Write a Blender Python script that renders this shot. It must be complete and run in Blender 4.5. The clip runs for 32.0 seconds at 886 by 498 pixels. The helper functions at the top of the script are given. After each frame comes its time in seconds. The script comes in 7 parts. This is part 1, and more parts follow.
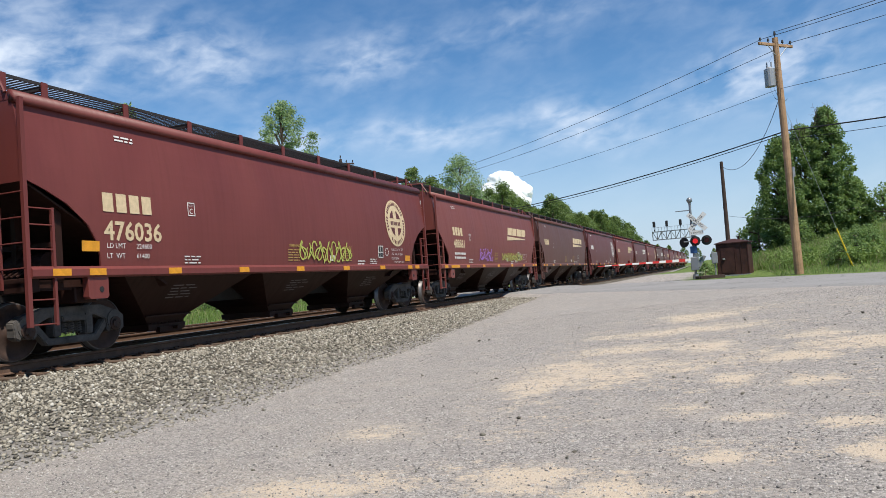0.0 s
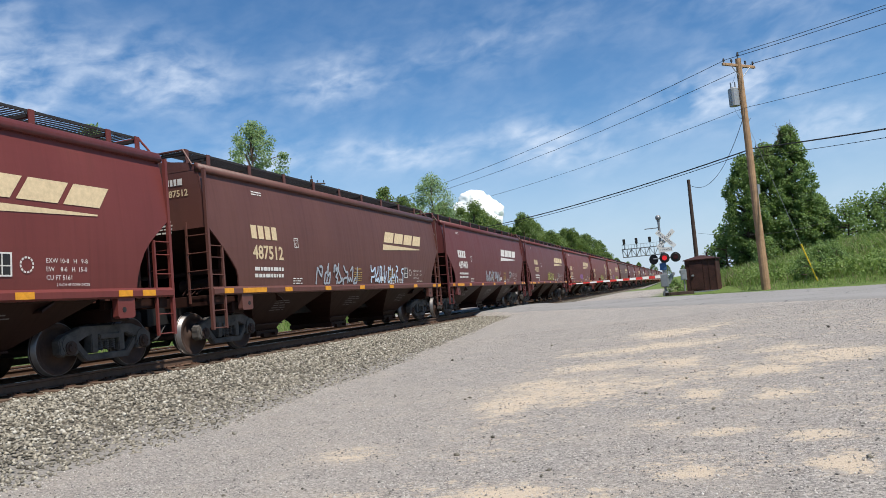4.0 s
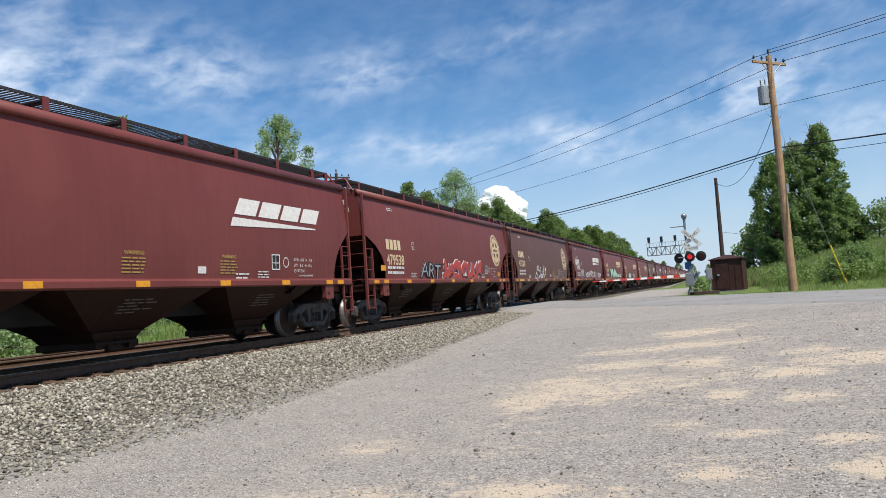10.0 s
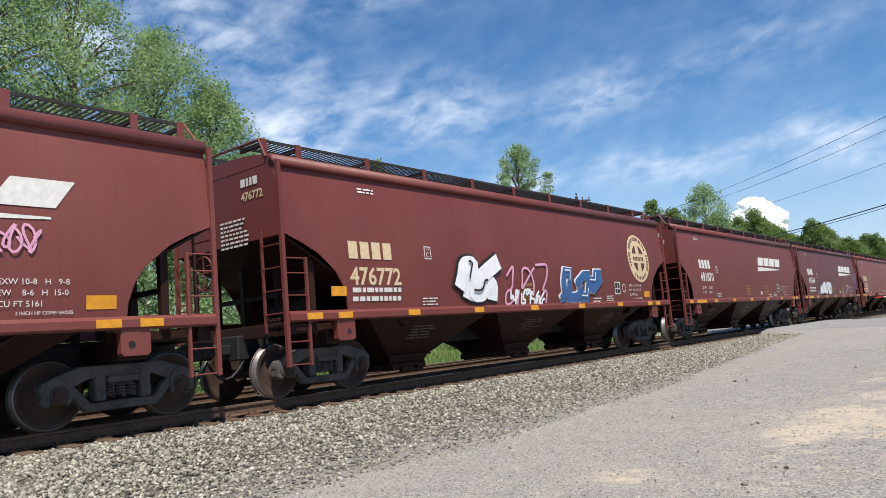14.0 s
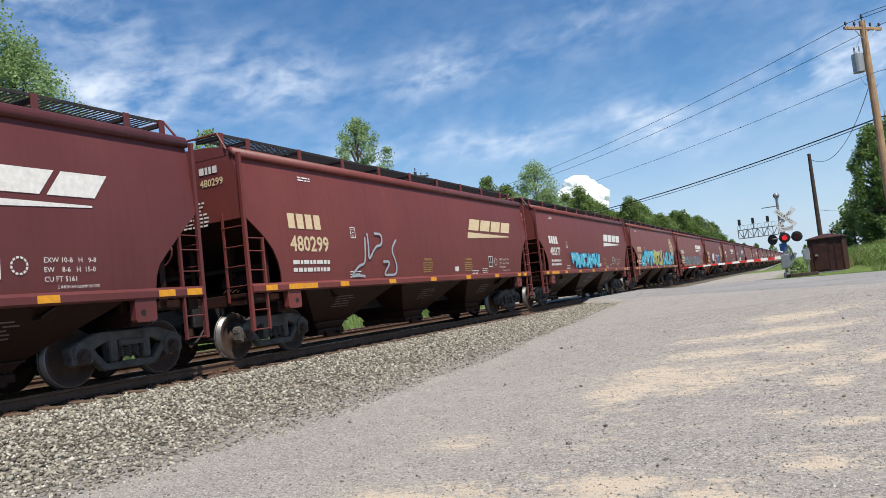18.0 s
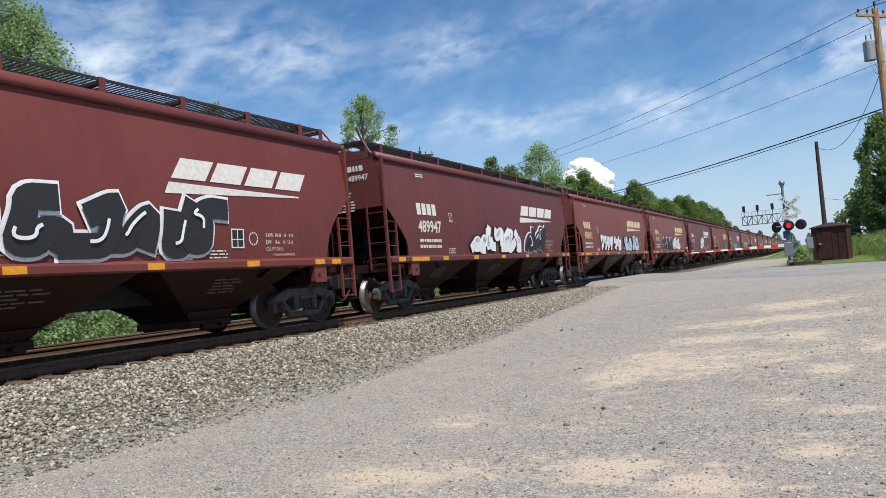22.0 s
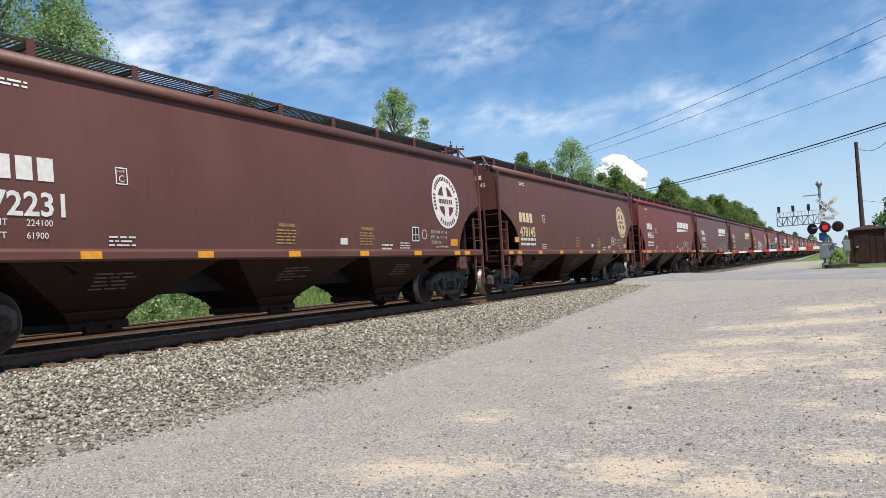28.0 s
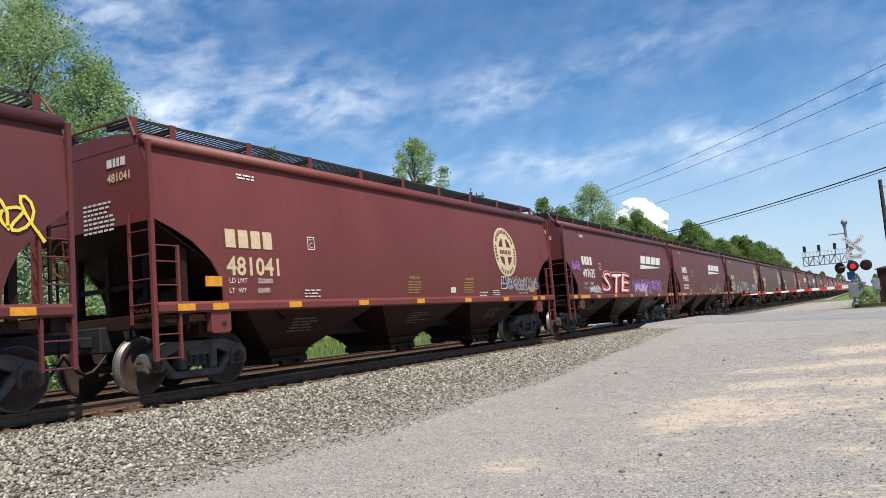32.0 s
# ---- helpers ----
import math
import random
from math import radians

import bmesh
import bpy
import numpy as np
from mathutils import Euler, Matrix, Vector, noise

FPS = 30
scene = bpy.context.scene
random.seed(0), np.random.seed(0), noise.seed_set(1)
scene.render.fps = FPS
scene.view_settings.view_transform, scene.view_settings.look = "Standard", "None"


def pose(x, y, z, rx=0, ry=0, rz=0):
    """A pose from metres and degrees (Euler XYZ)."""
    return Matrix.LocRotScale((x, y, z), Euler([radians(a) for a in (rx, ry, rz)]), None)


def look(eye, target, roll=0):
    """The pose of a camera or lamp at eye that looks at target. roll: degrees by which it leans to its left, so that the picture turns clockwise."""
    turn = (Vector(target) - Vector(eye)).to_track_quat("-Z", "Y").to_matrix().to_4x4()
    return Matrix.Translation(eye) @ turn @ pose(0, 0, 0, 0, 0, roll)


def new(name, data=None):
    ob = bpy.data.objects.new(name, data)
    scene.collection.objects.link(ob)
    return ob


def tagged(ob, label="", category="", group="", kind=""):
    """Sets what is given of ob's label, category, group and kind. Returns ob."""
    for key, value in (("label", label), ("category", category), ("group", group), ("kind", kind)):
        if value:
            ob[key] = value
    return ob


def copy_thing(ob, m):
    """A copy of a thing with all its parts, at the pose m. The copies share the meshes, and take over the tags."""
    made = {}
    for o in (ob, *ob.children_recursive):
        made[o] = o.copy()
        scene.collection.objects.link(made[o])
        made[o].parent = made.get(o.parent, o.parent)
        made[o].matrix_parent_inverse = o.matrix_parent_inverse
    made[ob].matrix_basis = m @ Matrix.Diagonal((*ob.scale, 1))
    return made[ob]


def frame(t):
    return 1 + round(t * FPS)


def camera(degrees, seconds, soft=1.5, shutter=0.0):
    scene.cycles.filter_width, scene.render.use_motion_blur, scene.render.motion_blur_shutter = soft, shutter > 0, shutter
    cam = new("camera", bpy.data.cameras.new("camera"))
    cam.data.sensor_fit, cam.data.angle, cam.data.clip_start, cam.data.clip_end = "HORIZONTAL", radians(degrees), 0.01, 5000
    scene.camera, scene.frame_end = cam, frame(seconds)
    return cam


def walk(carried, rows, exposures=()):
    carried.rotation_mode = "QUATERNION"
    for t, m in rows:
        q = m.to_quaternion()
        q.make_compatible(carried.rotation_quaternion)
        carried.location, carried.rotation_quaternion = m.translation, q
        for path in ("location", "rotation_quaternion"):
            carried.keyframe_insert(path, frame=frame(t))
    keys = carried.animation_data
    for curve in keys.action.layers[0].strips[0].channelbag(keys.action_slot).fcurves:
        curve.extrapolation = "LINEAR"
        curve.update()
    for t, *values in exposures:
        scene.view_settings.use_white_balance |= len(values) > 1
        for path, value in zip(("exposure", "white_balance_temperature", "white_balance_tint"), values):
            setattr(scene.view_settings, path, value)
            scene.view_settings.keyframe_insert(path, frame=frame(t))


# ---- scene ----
EXPOSURES = [(0.0, 0.53), (9.0, 0.52), (13.0, 0.65), (19.0, 0.56), (23.0, 0.51), (28.0, 0.64), (32.0, 0.66)]

# camera: eye height over the gravel lot, the track runs along +y on the left
EYE = (0.0, 0.0, 1.5)
TURNS = [  # seconds, yaw, pitch, roll
    (0.0, 20.35, 2.63, -4.31),
    (0.5, 20.36, 2.79, -4.57),
    (1.0, 19.92, 3.19, -4.39),
    (1.5, 19.56, 3.52, -4.34),
    (2.0, 19.73, 3.74, -4.63),
    (2.5, 19.80, 3.86, -4.69),
    (3.0, 19.11, 3.87, -4.77),
    (3.5, 18.20, 3.89, -5.15),
    (5.5, 18.36, 4.07, -4.45),
    (6.0, 18.73, 3.60, -4.51),
    (6.5, 18.63, 3.29, -4.59),
    (7.0, 18.47, 3.33, -4.66),
    (7.5, 18.28, 3.52, -4.83),
    (8.0, 18.42, 3.49, -4.74),
    (8.5, 18.70, 3.35, -4.41),
    (9.0, 19.42, 2.92, -3.77),
    (9.5, 19.86, 3.17, -3.67),
    (10.0, 19.89, 3.72, -4.01),
    (10.5, 19.97, 4.48, -4.63),
    (11.0, 20.32, 4.97, -5.02),
    (11.5, 21.43, 5.16, -5.19),
    (12.0, 23.55, 5.85, -5.26),
    (12.5, 27.14, 7.18, -5.65),
    (13.0, 34.46, 7.84, -5.24),
    (13.5, 38.13, 7.39, -4.86),
    (14.0, 38.44, 7.08, -5.06),
    (14.5, 38.28, 7.14, -5.55),
    (15.0, 37.60, 7.10, -6.19),
    (15.5, 35.93, 6.69, -6.40),
    (17.5, 26.95, 4.38, -6.38),
    (18.0, 26.25, 3.90, -6.32),
    (18.5, 25.93, 3.50, -6.45),
    (19.0, 25.95, 3.18, -6.43),
    (19.5, 26.01, 3.06, -6.42),
    (20.0, 25.93, 2.90, -5.96),
    (20.5, 25.57, 3.01, -5.90),
    (21.0, 25.74, 3.21, -5.82),
    (21.5, 26.52, 2.71, -5.18),
    (22.0, 26.62, 2.35, -4.93),
    (22.5, 26.50, 2.42, -4.73),
    (23.0, 26.37, 2.61, -4.53),
    (23.5, 26.60, 2.71, -4.32),
    (24.0, 26.65, 2.53, -4.07),
    (24.5, 27.02, 1.55, -3.36),
    (25.0, 28.19, 0.14, -2.78),
    (25.5, 29.67, -0.39, -2.53),
    (27.5, 29.62, 1.36, -3.27),
    (28.0, 28.88, 2.07, -3.58),
    (28.5, 28.93, 3.16, -3.76),
    (29.0, 29.04, 4.35, -3.72),
    (29.5, 29.15, 5.21, -4.08),
    (30.0, 29.20, 5.81, -4.07),
    (30.5, 29.47, 5.79, -4.39),
    (31.0, 29.75, 5.66, -5.00),
    (31.5, 30.11, 5.66, -4.81),
    (32.0, 30.30, 5.83, -4.68),
]


def aim(yaw, pitch, roll):
    a, b = radians(yaw), radians(pitch)
    ahead = Vector((-math.sin(a) * math.cos(b), math.cos(a) * math.cos(b), math.sin(b)))
    return look(EYE, Vector(EYE) + ahead, roll)


cam = camera(61.84, 32.0, soft=0.6)
walk(cam, [(t, aim(y, p, r)) for t, y, p, r in TURNS], EXPOSURES)

# ---------------------------------------------------------------- sky and sun
SUN_EL, SUN_AZ = 60.0, 55.0   # the sun stands behind the camera's right: azimuth from -y towards +x
sun_dir = Vector((math.sin(radians(SUN_AZ)) * math.cos(radians(SUN_EL)), -math.cos(radians(SUN_AZ)) * math.cos(radians(SUN_EL)), math.sin(radians(SUN_EL))))
sun = new("sun", bpy.data.lights.new("sun", "SUN"))
sun.data.energy, sun.data.angle, sun.data.color = 4.3, radians(1.2), (1.0, 0.94, 0.85)
sun.matrix_world = look((0, 0, 60), Vector((0, 0, 60)) - sun_dir)


def clouds_of(nt, links, direction):
    """Cirrus cover 0..1 from the view direction: wisps gathered in a few banks."""
    N = nt.nodes.new
    sep = N("ShaderNodeSeparateXYZ")
    links.new(direction, sep.inputs[0])

    def m(op, a, b=None, c=None):
        n = N("ShaderNodeMath")
        n.operation = op
        for i, v in enumerate((a, b, c)):
            if v is None:
                continue
            if isinstance(v, (int, float)):
                n.inputs[i].default_value = v
            else:
                links.new(v, n.inputs[i])
        return n.outputs[0]

    az = m("ARCTAN2", m("MULTIPLY", sep.outputs[0], -1.0), sep.outputs[1])
    el = m("ARCSINE", sep.outputs[2])
    total = None
    # azimuth, elevation, half widths (degrees), slant, weight
    banks = [(49, 16.8, 5.5, 2.6, 0.05, 1.0), (38, 17.6, 5.0, 2.4, -0.1, 0.8), (25.5, 17.2, 3.6, 1.8, 0.1, 0.75), (21, 11.6, 6.5, 1.2, -0.05, 0.75),
             (9, 11.2, 4.5, 1.7, -0.22, 0.85), (-4, 13.0, 5.5, 2.0, 0.1, 0.95), (-11, 9.6, 2.6, 1.3, 0.0, 0.9), (62, 23.5, 9.0, 4.0, 0.2, 0.8),
             (52, 22, 6.0, 2.0, -0.2, 0.45), (44, 26, 7.0, 1.5, 0.1, 0.3), (13, 19, 9.0, 2.0, 0.15, 0.25), (-10, 20, 8.0, 3.0, 0.1, 0.35), (32, 11.5, 4.0, 1.6, -0.1, 0.5)]
    for a, e, wa, we, slant, weight in banks:
        da = m("SUBTRACT", az, radians(a))
        de = m("ADD", m("SUBTRACT", el, radians(e)), m("MULTIPLY", da, slant))
        q = m("ADD", m("POWER", m("ABSOLUTE", m("DIVIDE", da, radians(wa))), 2.0), m("POWER", m("ABSOLUTE", m("DIVIDE", de, radians(we))), 2.0))
        g = m("MULTIPLY", m("POWER", 2.718, m("MULTIPLY", q, -1.0)), weight)
        total = g if total is None else m("ADD", total, g)
    comb = N("ShaderNodeCombineXYZ")
    links.new(m("MULTIPLY", az, 13.0), comb.inputs[0])
    links.new(m("MULTIPLY", m("ADD", el, m("MULTIPLY", az, 0.12)), 25.0), comb.inputs[1])
    wisp = N("ShaderNodeTexNoise")
    wisp.inputs["Scale"].default_value, wisp.inputs["Detail"].default_value, wisp.inputs["Roughness"].default_value = 1.0, 6.0, 0.50
    wisp.inputs["Distortion"].default_value = 0.4
    links.new(comb.outputs[0], wisp.inputs["Vector"])
    fine = N("ShaderNodeTexNoise")
    fine.inputs["Scale"].default_value, fine.inputs["Detail"].default_value, fine.inputs["Roughness"].default_value = 2.7, 5.0, 0.50
    fine.inputs["Distortion"].default_value = 0.5
    links.new(comb.outputs[0], fine.inputs["Vector"])
    mix = m("ADD", m("MULTIPLY", wisp.outputs[0], 0.70), m("MULTIPLY", fine.outputs[0], 0.30))
    ramp = N("ShaderNodeMapRange")
    ramp.inputs["From Min"].default_value, ramp.inputs["From Max"].default_value = 0.36, 0.72
    links.new(mix, ramp.inputs["Value"])
    cover = m("MULTIPLY", m("POWER", ramp.outputs[0], 1.25), m("ADD", m("MULTIPLY", total, 1.20), 0.09))
    # a thin veil low over the horizon
    low = N("ShaderNodeMapRange")
    low.inputs["From Min"].default_value, low.inputs["From Max"].default_value, low.inputs["To Min"].default_value, low.inputs["To Max"].default_value = 0.0, 0.24, 0.16, 0.0
    links.new(sep.outputs[2], low.inputs["Value"])
    return m("MINIMUM", m("ADD", cover, low.outputs[0]), 0.92)


SKY = 0.085
world = bpy.data.worlds.new("sky")
scene.world = world
world.use_nodes = True
wn = world.node_tree
wn.nodes.clear()
w_out = wn.nodes.new("ShaderNodeOutputWorld")
w_bg = wn.nodes.new("ShaderNodeBackground")
w_sky = wn.nodes.new("ShaderNodeTexSky")
w_sky.sky_type, w_sky.sun_disc, w_sky.sun_elevation = "NISHITA", False, radians(SUN_EL)
w_sky.sun_rotation = radians(180.0 - SUN_AZ)
w_sky.air_density, w_sky.dust_density, w_sky.ozone_density = 1.0, 0.0, 4.0
w_tc = wn.nodes.new("ShaderNodeTexCoord")
w_mix = wn.nodes.new("ShaderNodeMix")
w_mix.data_type = "RGBA"
w_mix.inputs["B"].default_value = (6.7, 7.5, 8.7, 1)
w_hue = wn.nodes.new("ShaderNodeHueSaturation")
w_hue.inputs["Saturation"].default_value = 1.20
wn.links.new(w_sky.outputs[0], w_hue.inputs["Color"])
wn.links.new(clouds_of(wn, wn.links, w_tc.outputs["Generated"]), w_mix.inputs["Factor"])
# blue haze towards the horizon
w_sep = wn.nodes.new("ShaderNodeSeparateXYZ")
wn.links.new(w_tc.outputs["Generated"], w_sep.inputs[0])
w_low = wn.nodes.new("ShaderNodeMapRange")
w_low.inputs["From Min"].default_value, w_low.inputs["From Max"].default_value, w_low.inputs["To Min"].default_value, w_low.inputs["To Max"].default_value = 0.0, 0.22, 0.85, 0.0
wn.links.new(w_sep.outputs[2], w_low.inputs["Value"])
w_haze = wn.nodes.new("ShaderNodeMix")
w_haze.data_type = "RGBA"
w_haze.inputs["B"].default_value = (3.3, 4.5, 6.2, 1)
wn.links.new(w_low.outputs[0], w_haze.inputs["Factor"])
wn.links.new(w_hue.outputs[0], w_haze.inputs["A"])
wn.links.new(w_haze.outputs["Result"], w_mix.inputs["A"])
wn.links.new(w_mix.outputs["Result"], w_bg.inputs[0])
w_bg.inputs[1].default_value = SKY
wn.links.new(w_bg.outputs[0], w_out.inputs[0])


# ---------------------------------------------------------------- materials
class Mat:
    """A small node builder round one Principled shader."""

    def __init__(self, name, rough=0.8, metal=0.0, spec=0.4):
        self.mat = bpy.data.materials.new(name)
        self.mat.use_nodes = True
        self.nt = self.mat.node_tree
        self.bsdf = self.nt.nodes["Principled BSDF"]
        self.bsdf.inputs["Roughness"].default_value = rough
        self.bsdf.inputs["Metallic"].default_value = metal
        self.bsdf.inputs["Specular IOR Level"].default_value = spec
        self.link = self.nt.links.new

    def node(self, kind, **values):
        n = self.nt.nodes.new(kind)
        for k, v in values.items():
            n.inputs[k.replace("_", " ")].default_value = v
        return n

    def coords(self, scale=(1, 1, 1), world=False):
        tc = self.node("ShaderNodeNewGeometry") if world else self.node("ShaderNodeTexCoord")
        mp = self.node("ShaderNodeMapping")
        mp.inputs["Scale"].default_value = scale
        self.link(tc.outputs["Position" if world else "Object"], mp.inputs["Vector"])
        return mp.outputs[0]

    def noise(self, where, scale, detail=5.0, rough=0.55, distort=0.0):
        n = self.node("ShaderNodeTexNoise", Scale=scale, Detail=detail, Roughness=rough, Distortion=distort)
        self.link(where, n.inputs["Vector"])
        return n.outputs[0]

    def ramp(self, value, lo, hi, a=0.0, b=1.0):
        n = self.node("ShaderNodeMapRange", From_Min=lo, From_Max=hi, To_Min=a, To_Max=b)
        self.link(value, n.inputs["Value"])
        return n.outputs[0]

    def mix(self, factor, a, b):
        n = self.nt.nodes.new("ShaderNodeMix")
        n.data_type = "RGBA"
        for key, v in (("Factor", factor), ("A", a), ("B", b)):
            if isinstance(v, (int, float)):
                n.inputs[key].default_value = v
            elif isinstance(v, tuple):
                n.inputs[key].default_value = (*v, 1)
            else:
                self.link(v, n.inputs[key])
        return n.outputs["Result"]

    def math(self, op, a, b):
        n = self.nt.nodes.new("ShaderNodeMath")
        n.operation = op
        for i, v in enumerate((a, b)):
            if isinstance(v, (int, float)):
                n.inputs[i].default_value = v
            else:
                self.link(v, n.inputs[i])
        return n.outputs[0]

    def colour(self, c):
        if isinstance(c, tuple):
            self.bsdf.inputs["Base Color"].default_value = (*c, 1)
        else:
            self.link(c, self.bsdf.inputs["Base Color"])
        return self

    def bump(self, height, strength=0.4, distance=0.01):
        n = self.node("ShaderNodeBump", Strength=strength, Distance=distance)
        self.link(height, n.inputs["Height"])
        self.link(n.outputs[0], self.bsdf.inputs["Normal"])
        return self

    def rough(self, value):
        self.link(value, self.bsdf.inputs["Roughness"])
        return self

    def pick(self):
        n = self.nt.nodes.new("ShaderNodeObjectInfo")
        return n.outputs["Random"]

    def island(self):
        n = self.nt.nodes.new("ShaderNodeNewGeometry")
        return n.outputs["Random Per Island"]


def plain(name, c, rough=0.7, metal=0.0, vary=0.25, scale=6.0, spec=0.4):
    """Paint, metal or timber of one colour with stains at two scales."""
    m = Mat(name, rough, metal, spec)
    p = m.coords()
    dark = tuple(v * (1 - vary) for v in c)
    light = tuple(min(1, v * (1 + vary)) for v in c)
    big, small = m.noise(p, scale, 4), m.noise(p, scale * 9, 4)
    f = m.math("ADD", m.math("MULTIPLY", big, 0.65), m.math("MULTIPLY", small, 0.35))
    m.colour(m.mix(m.ramp(f, 0.32, 0.68), dark, light))
    m.bump(small, 0.15, 0.004)
    return m.mat


def car_paint(name, base, fade, grime, streaks):
    """Weathered oxide-red hopper paint: sun-faded, dusty, with rain streaks down the sides."""
    m = Mat(name, 0.62, 0.0, 0.42)
    p = m.coords()
    streak = m.noise(m.coords((1.0, 3.2, 0.16)), 3.0, 6, 0.6)
    wide = m.noise(m.coords((0.3, 0.55, 0.3)), 1.0, 3)
    grain = m.noise(p, 28.0, 4)
    c = m.mix(m.ramp(wide, 0.3, 0.72), base, fade)
    c = m.mix(m.math("MULTIPLY", m.ramp(streak, 0.50, 0.78), streaks * 0.55), c, grime)
    c = m.mix(m.math("MULTIPLY", m.ramp(m.noise(m.coords((1, 6, 0.1)), 2.4, 5), 0.60, 0.78), streaks * 0.40), c, tuple(min(1, v * 1.45) for v in fade))
    c = m.mix(m.math("MULTIPLY", grain, 0.16), c, tuple(v * 0.6 for v in base))
    # rubbed spots and rust blooms
    c = m.mix(m.math("MULTIPLY", m.ramp(m.noise(m.coords((1, 0.7, 1.1)), 3.4, 7, 0.68), 0.68, 0.76), 0.30), c, (0.105, 0.040, 0.022))
    c = m.mix(m.math("MULTIPLY", m.ramp(m.noise(m.coords((1, 1.0, 0.8)), 1.3, 8, 0.7), 0.55, 0.80), 0.22), c, tuple(min(1, v * 1.4 + 0.012) for v in fade))
    m.colour(c)
    m.rough(m.ramp(m.math("ADD", m.math("MULTIPLY", streak, 0.5), m.math("MULTIPLY", wide, 0.5)), 0.3, 0.7, 0.44, 0.62))
    m.bump(m.noise(m.coords((0.6, 0.8, 0.25)), 2.2, 3), 0.14, 0.02)
    return m.mat


PAINTS = [car_paint("oxide_red_paint", (0.124, 0.0250, 0.0203), (0.162, 0.038, 0.031), (0.058, 0.021, 0.017), 0.45),
          car_paint("maroon_paint", (0.096, 0.0216, 0.0200), (0.125, 0.033, 0.031), (0.044, 0.017, 0.016), 0.40),
          car_paint("faded_red_paint", (0.150, 0.035, 0.028), (0.190, 0.055, 0.044), (0.078, 0.031, 0.025), 0.50),
          car_paint("dull_brown_paint", (0.088, 0.031, 0.023), (0.116, 0.047, 0.036), (0.048, 0.022, 0.018), 0.60),
          car_paint("chalky_maroon_paint", (0.086, 0.027, 0.026), (0.128, 0.056, 0.052), (0.175, 0.105, 0.098), 1.1)]
# sooted underbody paint, its red darkened further to carry the shade beneath the body
BAY_PAINT = car_paint("sooty_shaded_bay_paint", (0.026, 0.0115, 0.0085), (0.034, 0.0155, 0.0120), (0.012, 0.008, 0.007), 0.8)
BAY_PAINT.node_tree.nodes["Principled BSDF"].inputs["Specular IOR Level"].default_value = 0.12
STEEL_DARK = plain("sooty_steel", (0.022, 0.021, 0.021), 0.65, 0.3, 0.4, 5)
TRUCK_STEEL = plain("truck_casting", (0.078, 0.070, 0.063), 0.85, 0.0, 0.45, 5)
WHEEL_STEEL = plain("wheel_plate_steel", (0.046, 0.026, 0.019), 0.8, 0.0, 0.45, 4)
TREAD = plain("polished_tread", (0.17, 0.16, 0.155), 0.42, 0.6, 0.15, 8)
GRATE = plain("black_grating", (0.030, 0.028, 0.028), 0.7, 0.2, 0.3, 8)
YELLOW = plain("reflective_yellow", (0.62, 0.27, 0.018), 0.45, 0, 0.2, 9)
DECAL_WHITE = plain("stencil_white", (0.60, 0.58, 0.54), 0.6, 0, 0.16, 12)
DECAL_CREAM = plain("aged_cream_lettering", (0.56, 0.44, 0.27), 0.65, 0, 0.18, 12)
DECAL_GOLD = plain("stencil_gold", (0.34, 0.22, 0.06), 0.65, 0, 0.2, 12)
DECAL_BLACK = plain("stencil_black", (0.02, 0.02, 0.02), 0.6)
SPRAY = {}
for key, c in dict(white=(0.72, 0.72, 0.74), black=(0.02, 0.02, 0.022), blue=(0.035, 0.10, 0.25), cyan=(0.08, 0.42, 0.55), purple=(0.36, 0.18, 0.55), lime=(0.40, 0.42, 0.09),
                   red=(0.40, 0.055, 0.042), orange=(0.62, 0.16, 0.08), yellow=(0.70, 0.55, 0.06), grey=(0.30, 0.33, 0.36), mint=(0.35, 0.60, 0.45), pink=(0.60, 0.30, 0.42), pale=(0.45, 0.56, 0.66)).items():
    SPRAY[key] = plain("spray_" + key, c, 0.55, 0, 0.12, 5)
RUST_RAIL = plain("rusted_rail", (0.105, 0.060, 0.038), 0.85, 0.0, 0.35, 7)
GUARD_YELLOW = plain("guy_guard_yellow", (0.72, 0.50, 0.03), 0.5, 0, 0.1, 5)
RAIL_TOP = plain("worn_railhead", (0.45, 0.43, 0.41), 0.3, 0.9, 0.15, 4)
RUST_PLATE = plain("rusted_tie_plate", (0.105, 0.052, 0.030), 0.85, 0.1, 0.35, 9)
POLE_WOOD = plain("pole_timber", (0.33, 0.205, 0.115), 0.85, 0, 0.3, 3)
DARK_WOOD = plain("creosoted_timber", (0.055, 0.036, 0.028), 0.9, 0, 0.3, 3)
WIRE = plain("wire_black", (0.015, 0.015, 0.017), 0.6)
GREY_PAINT = plain("galvanised_grey", (0.33, 0.34, 0.35), 0.5, 0.5, 0.15, 5)
SILVER = plain("aluminium_paint", (0.23, 0.24, 0.25), 0.45, 0.5, 0.12, 5)
WHITE_PAINT = plain("white_enamel", (0.62, 0.62, 0.60), 0.5, 0, 0.08, 6)
RED_PAINT = plain("red_enamel", (0.50, 0.035, 0.03), 0.5, 0, 0.15, 6)
SHED_RUST = plain("rusty_shed_steel", (0.052, 0.020, 0.016), 0.7, 0.2, 0.45, 2.2)
BARK = plain("bark", (0.12, 0.09, 0.065), 0.95, 0, 0.35, 5)


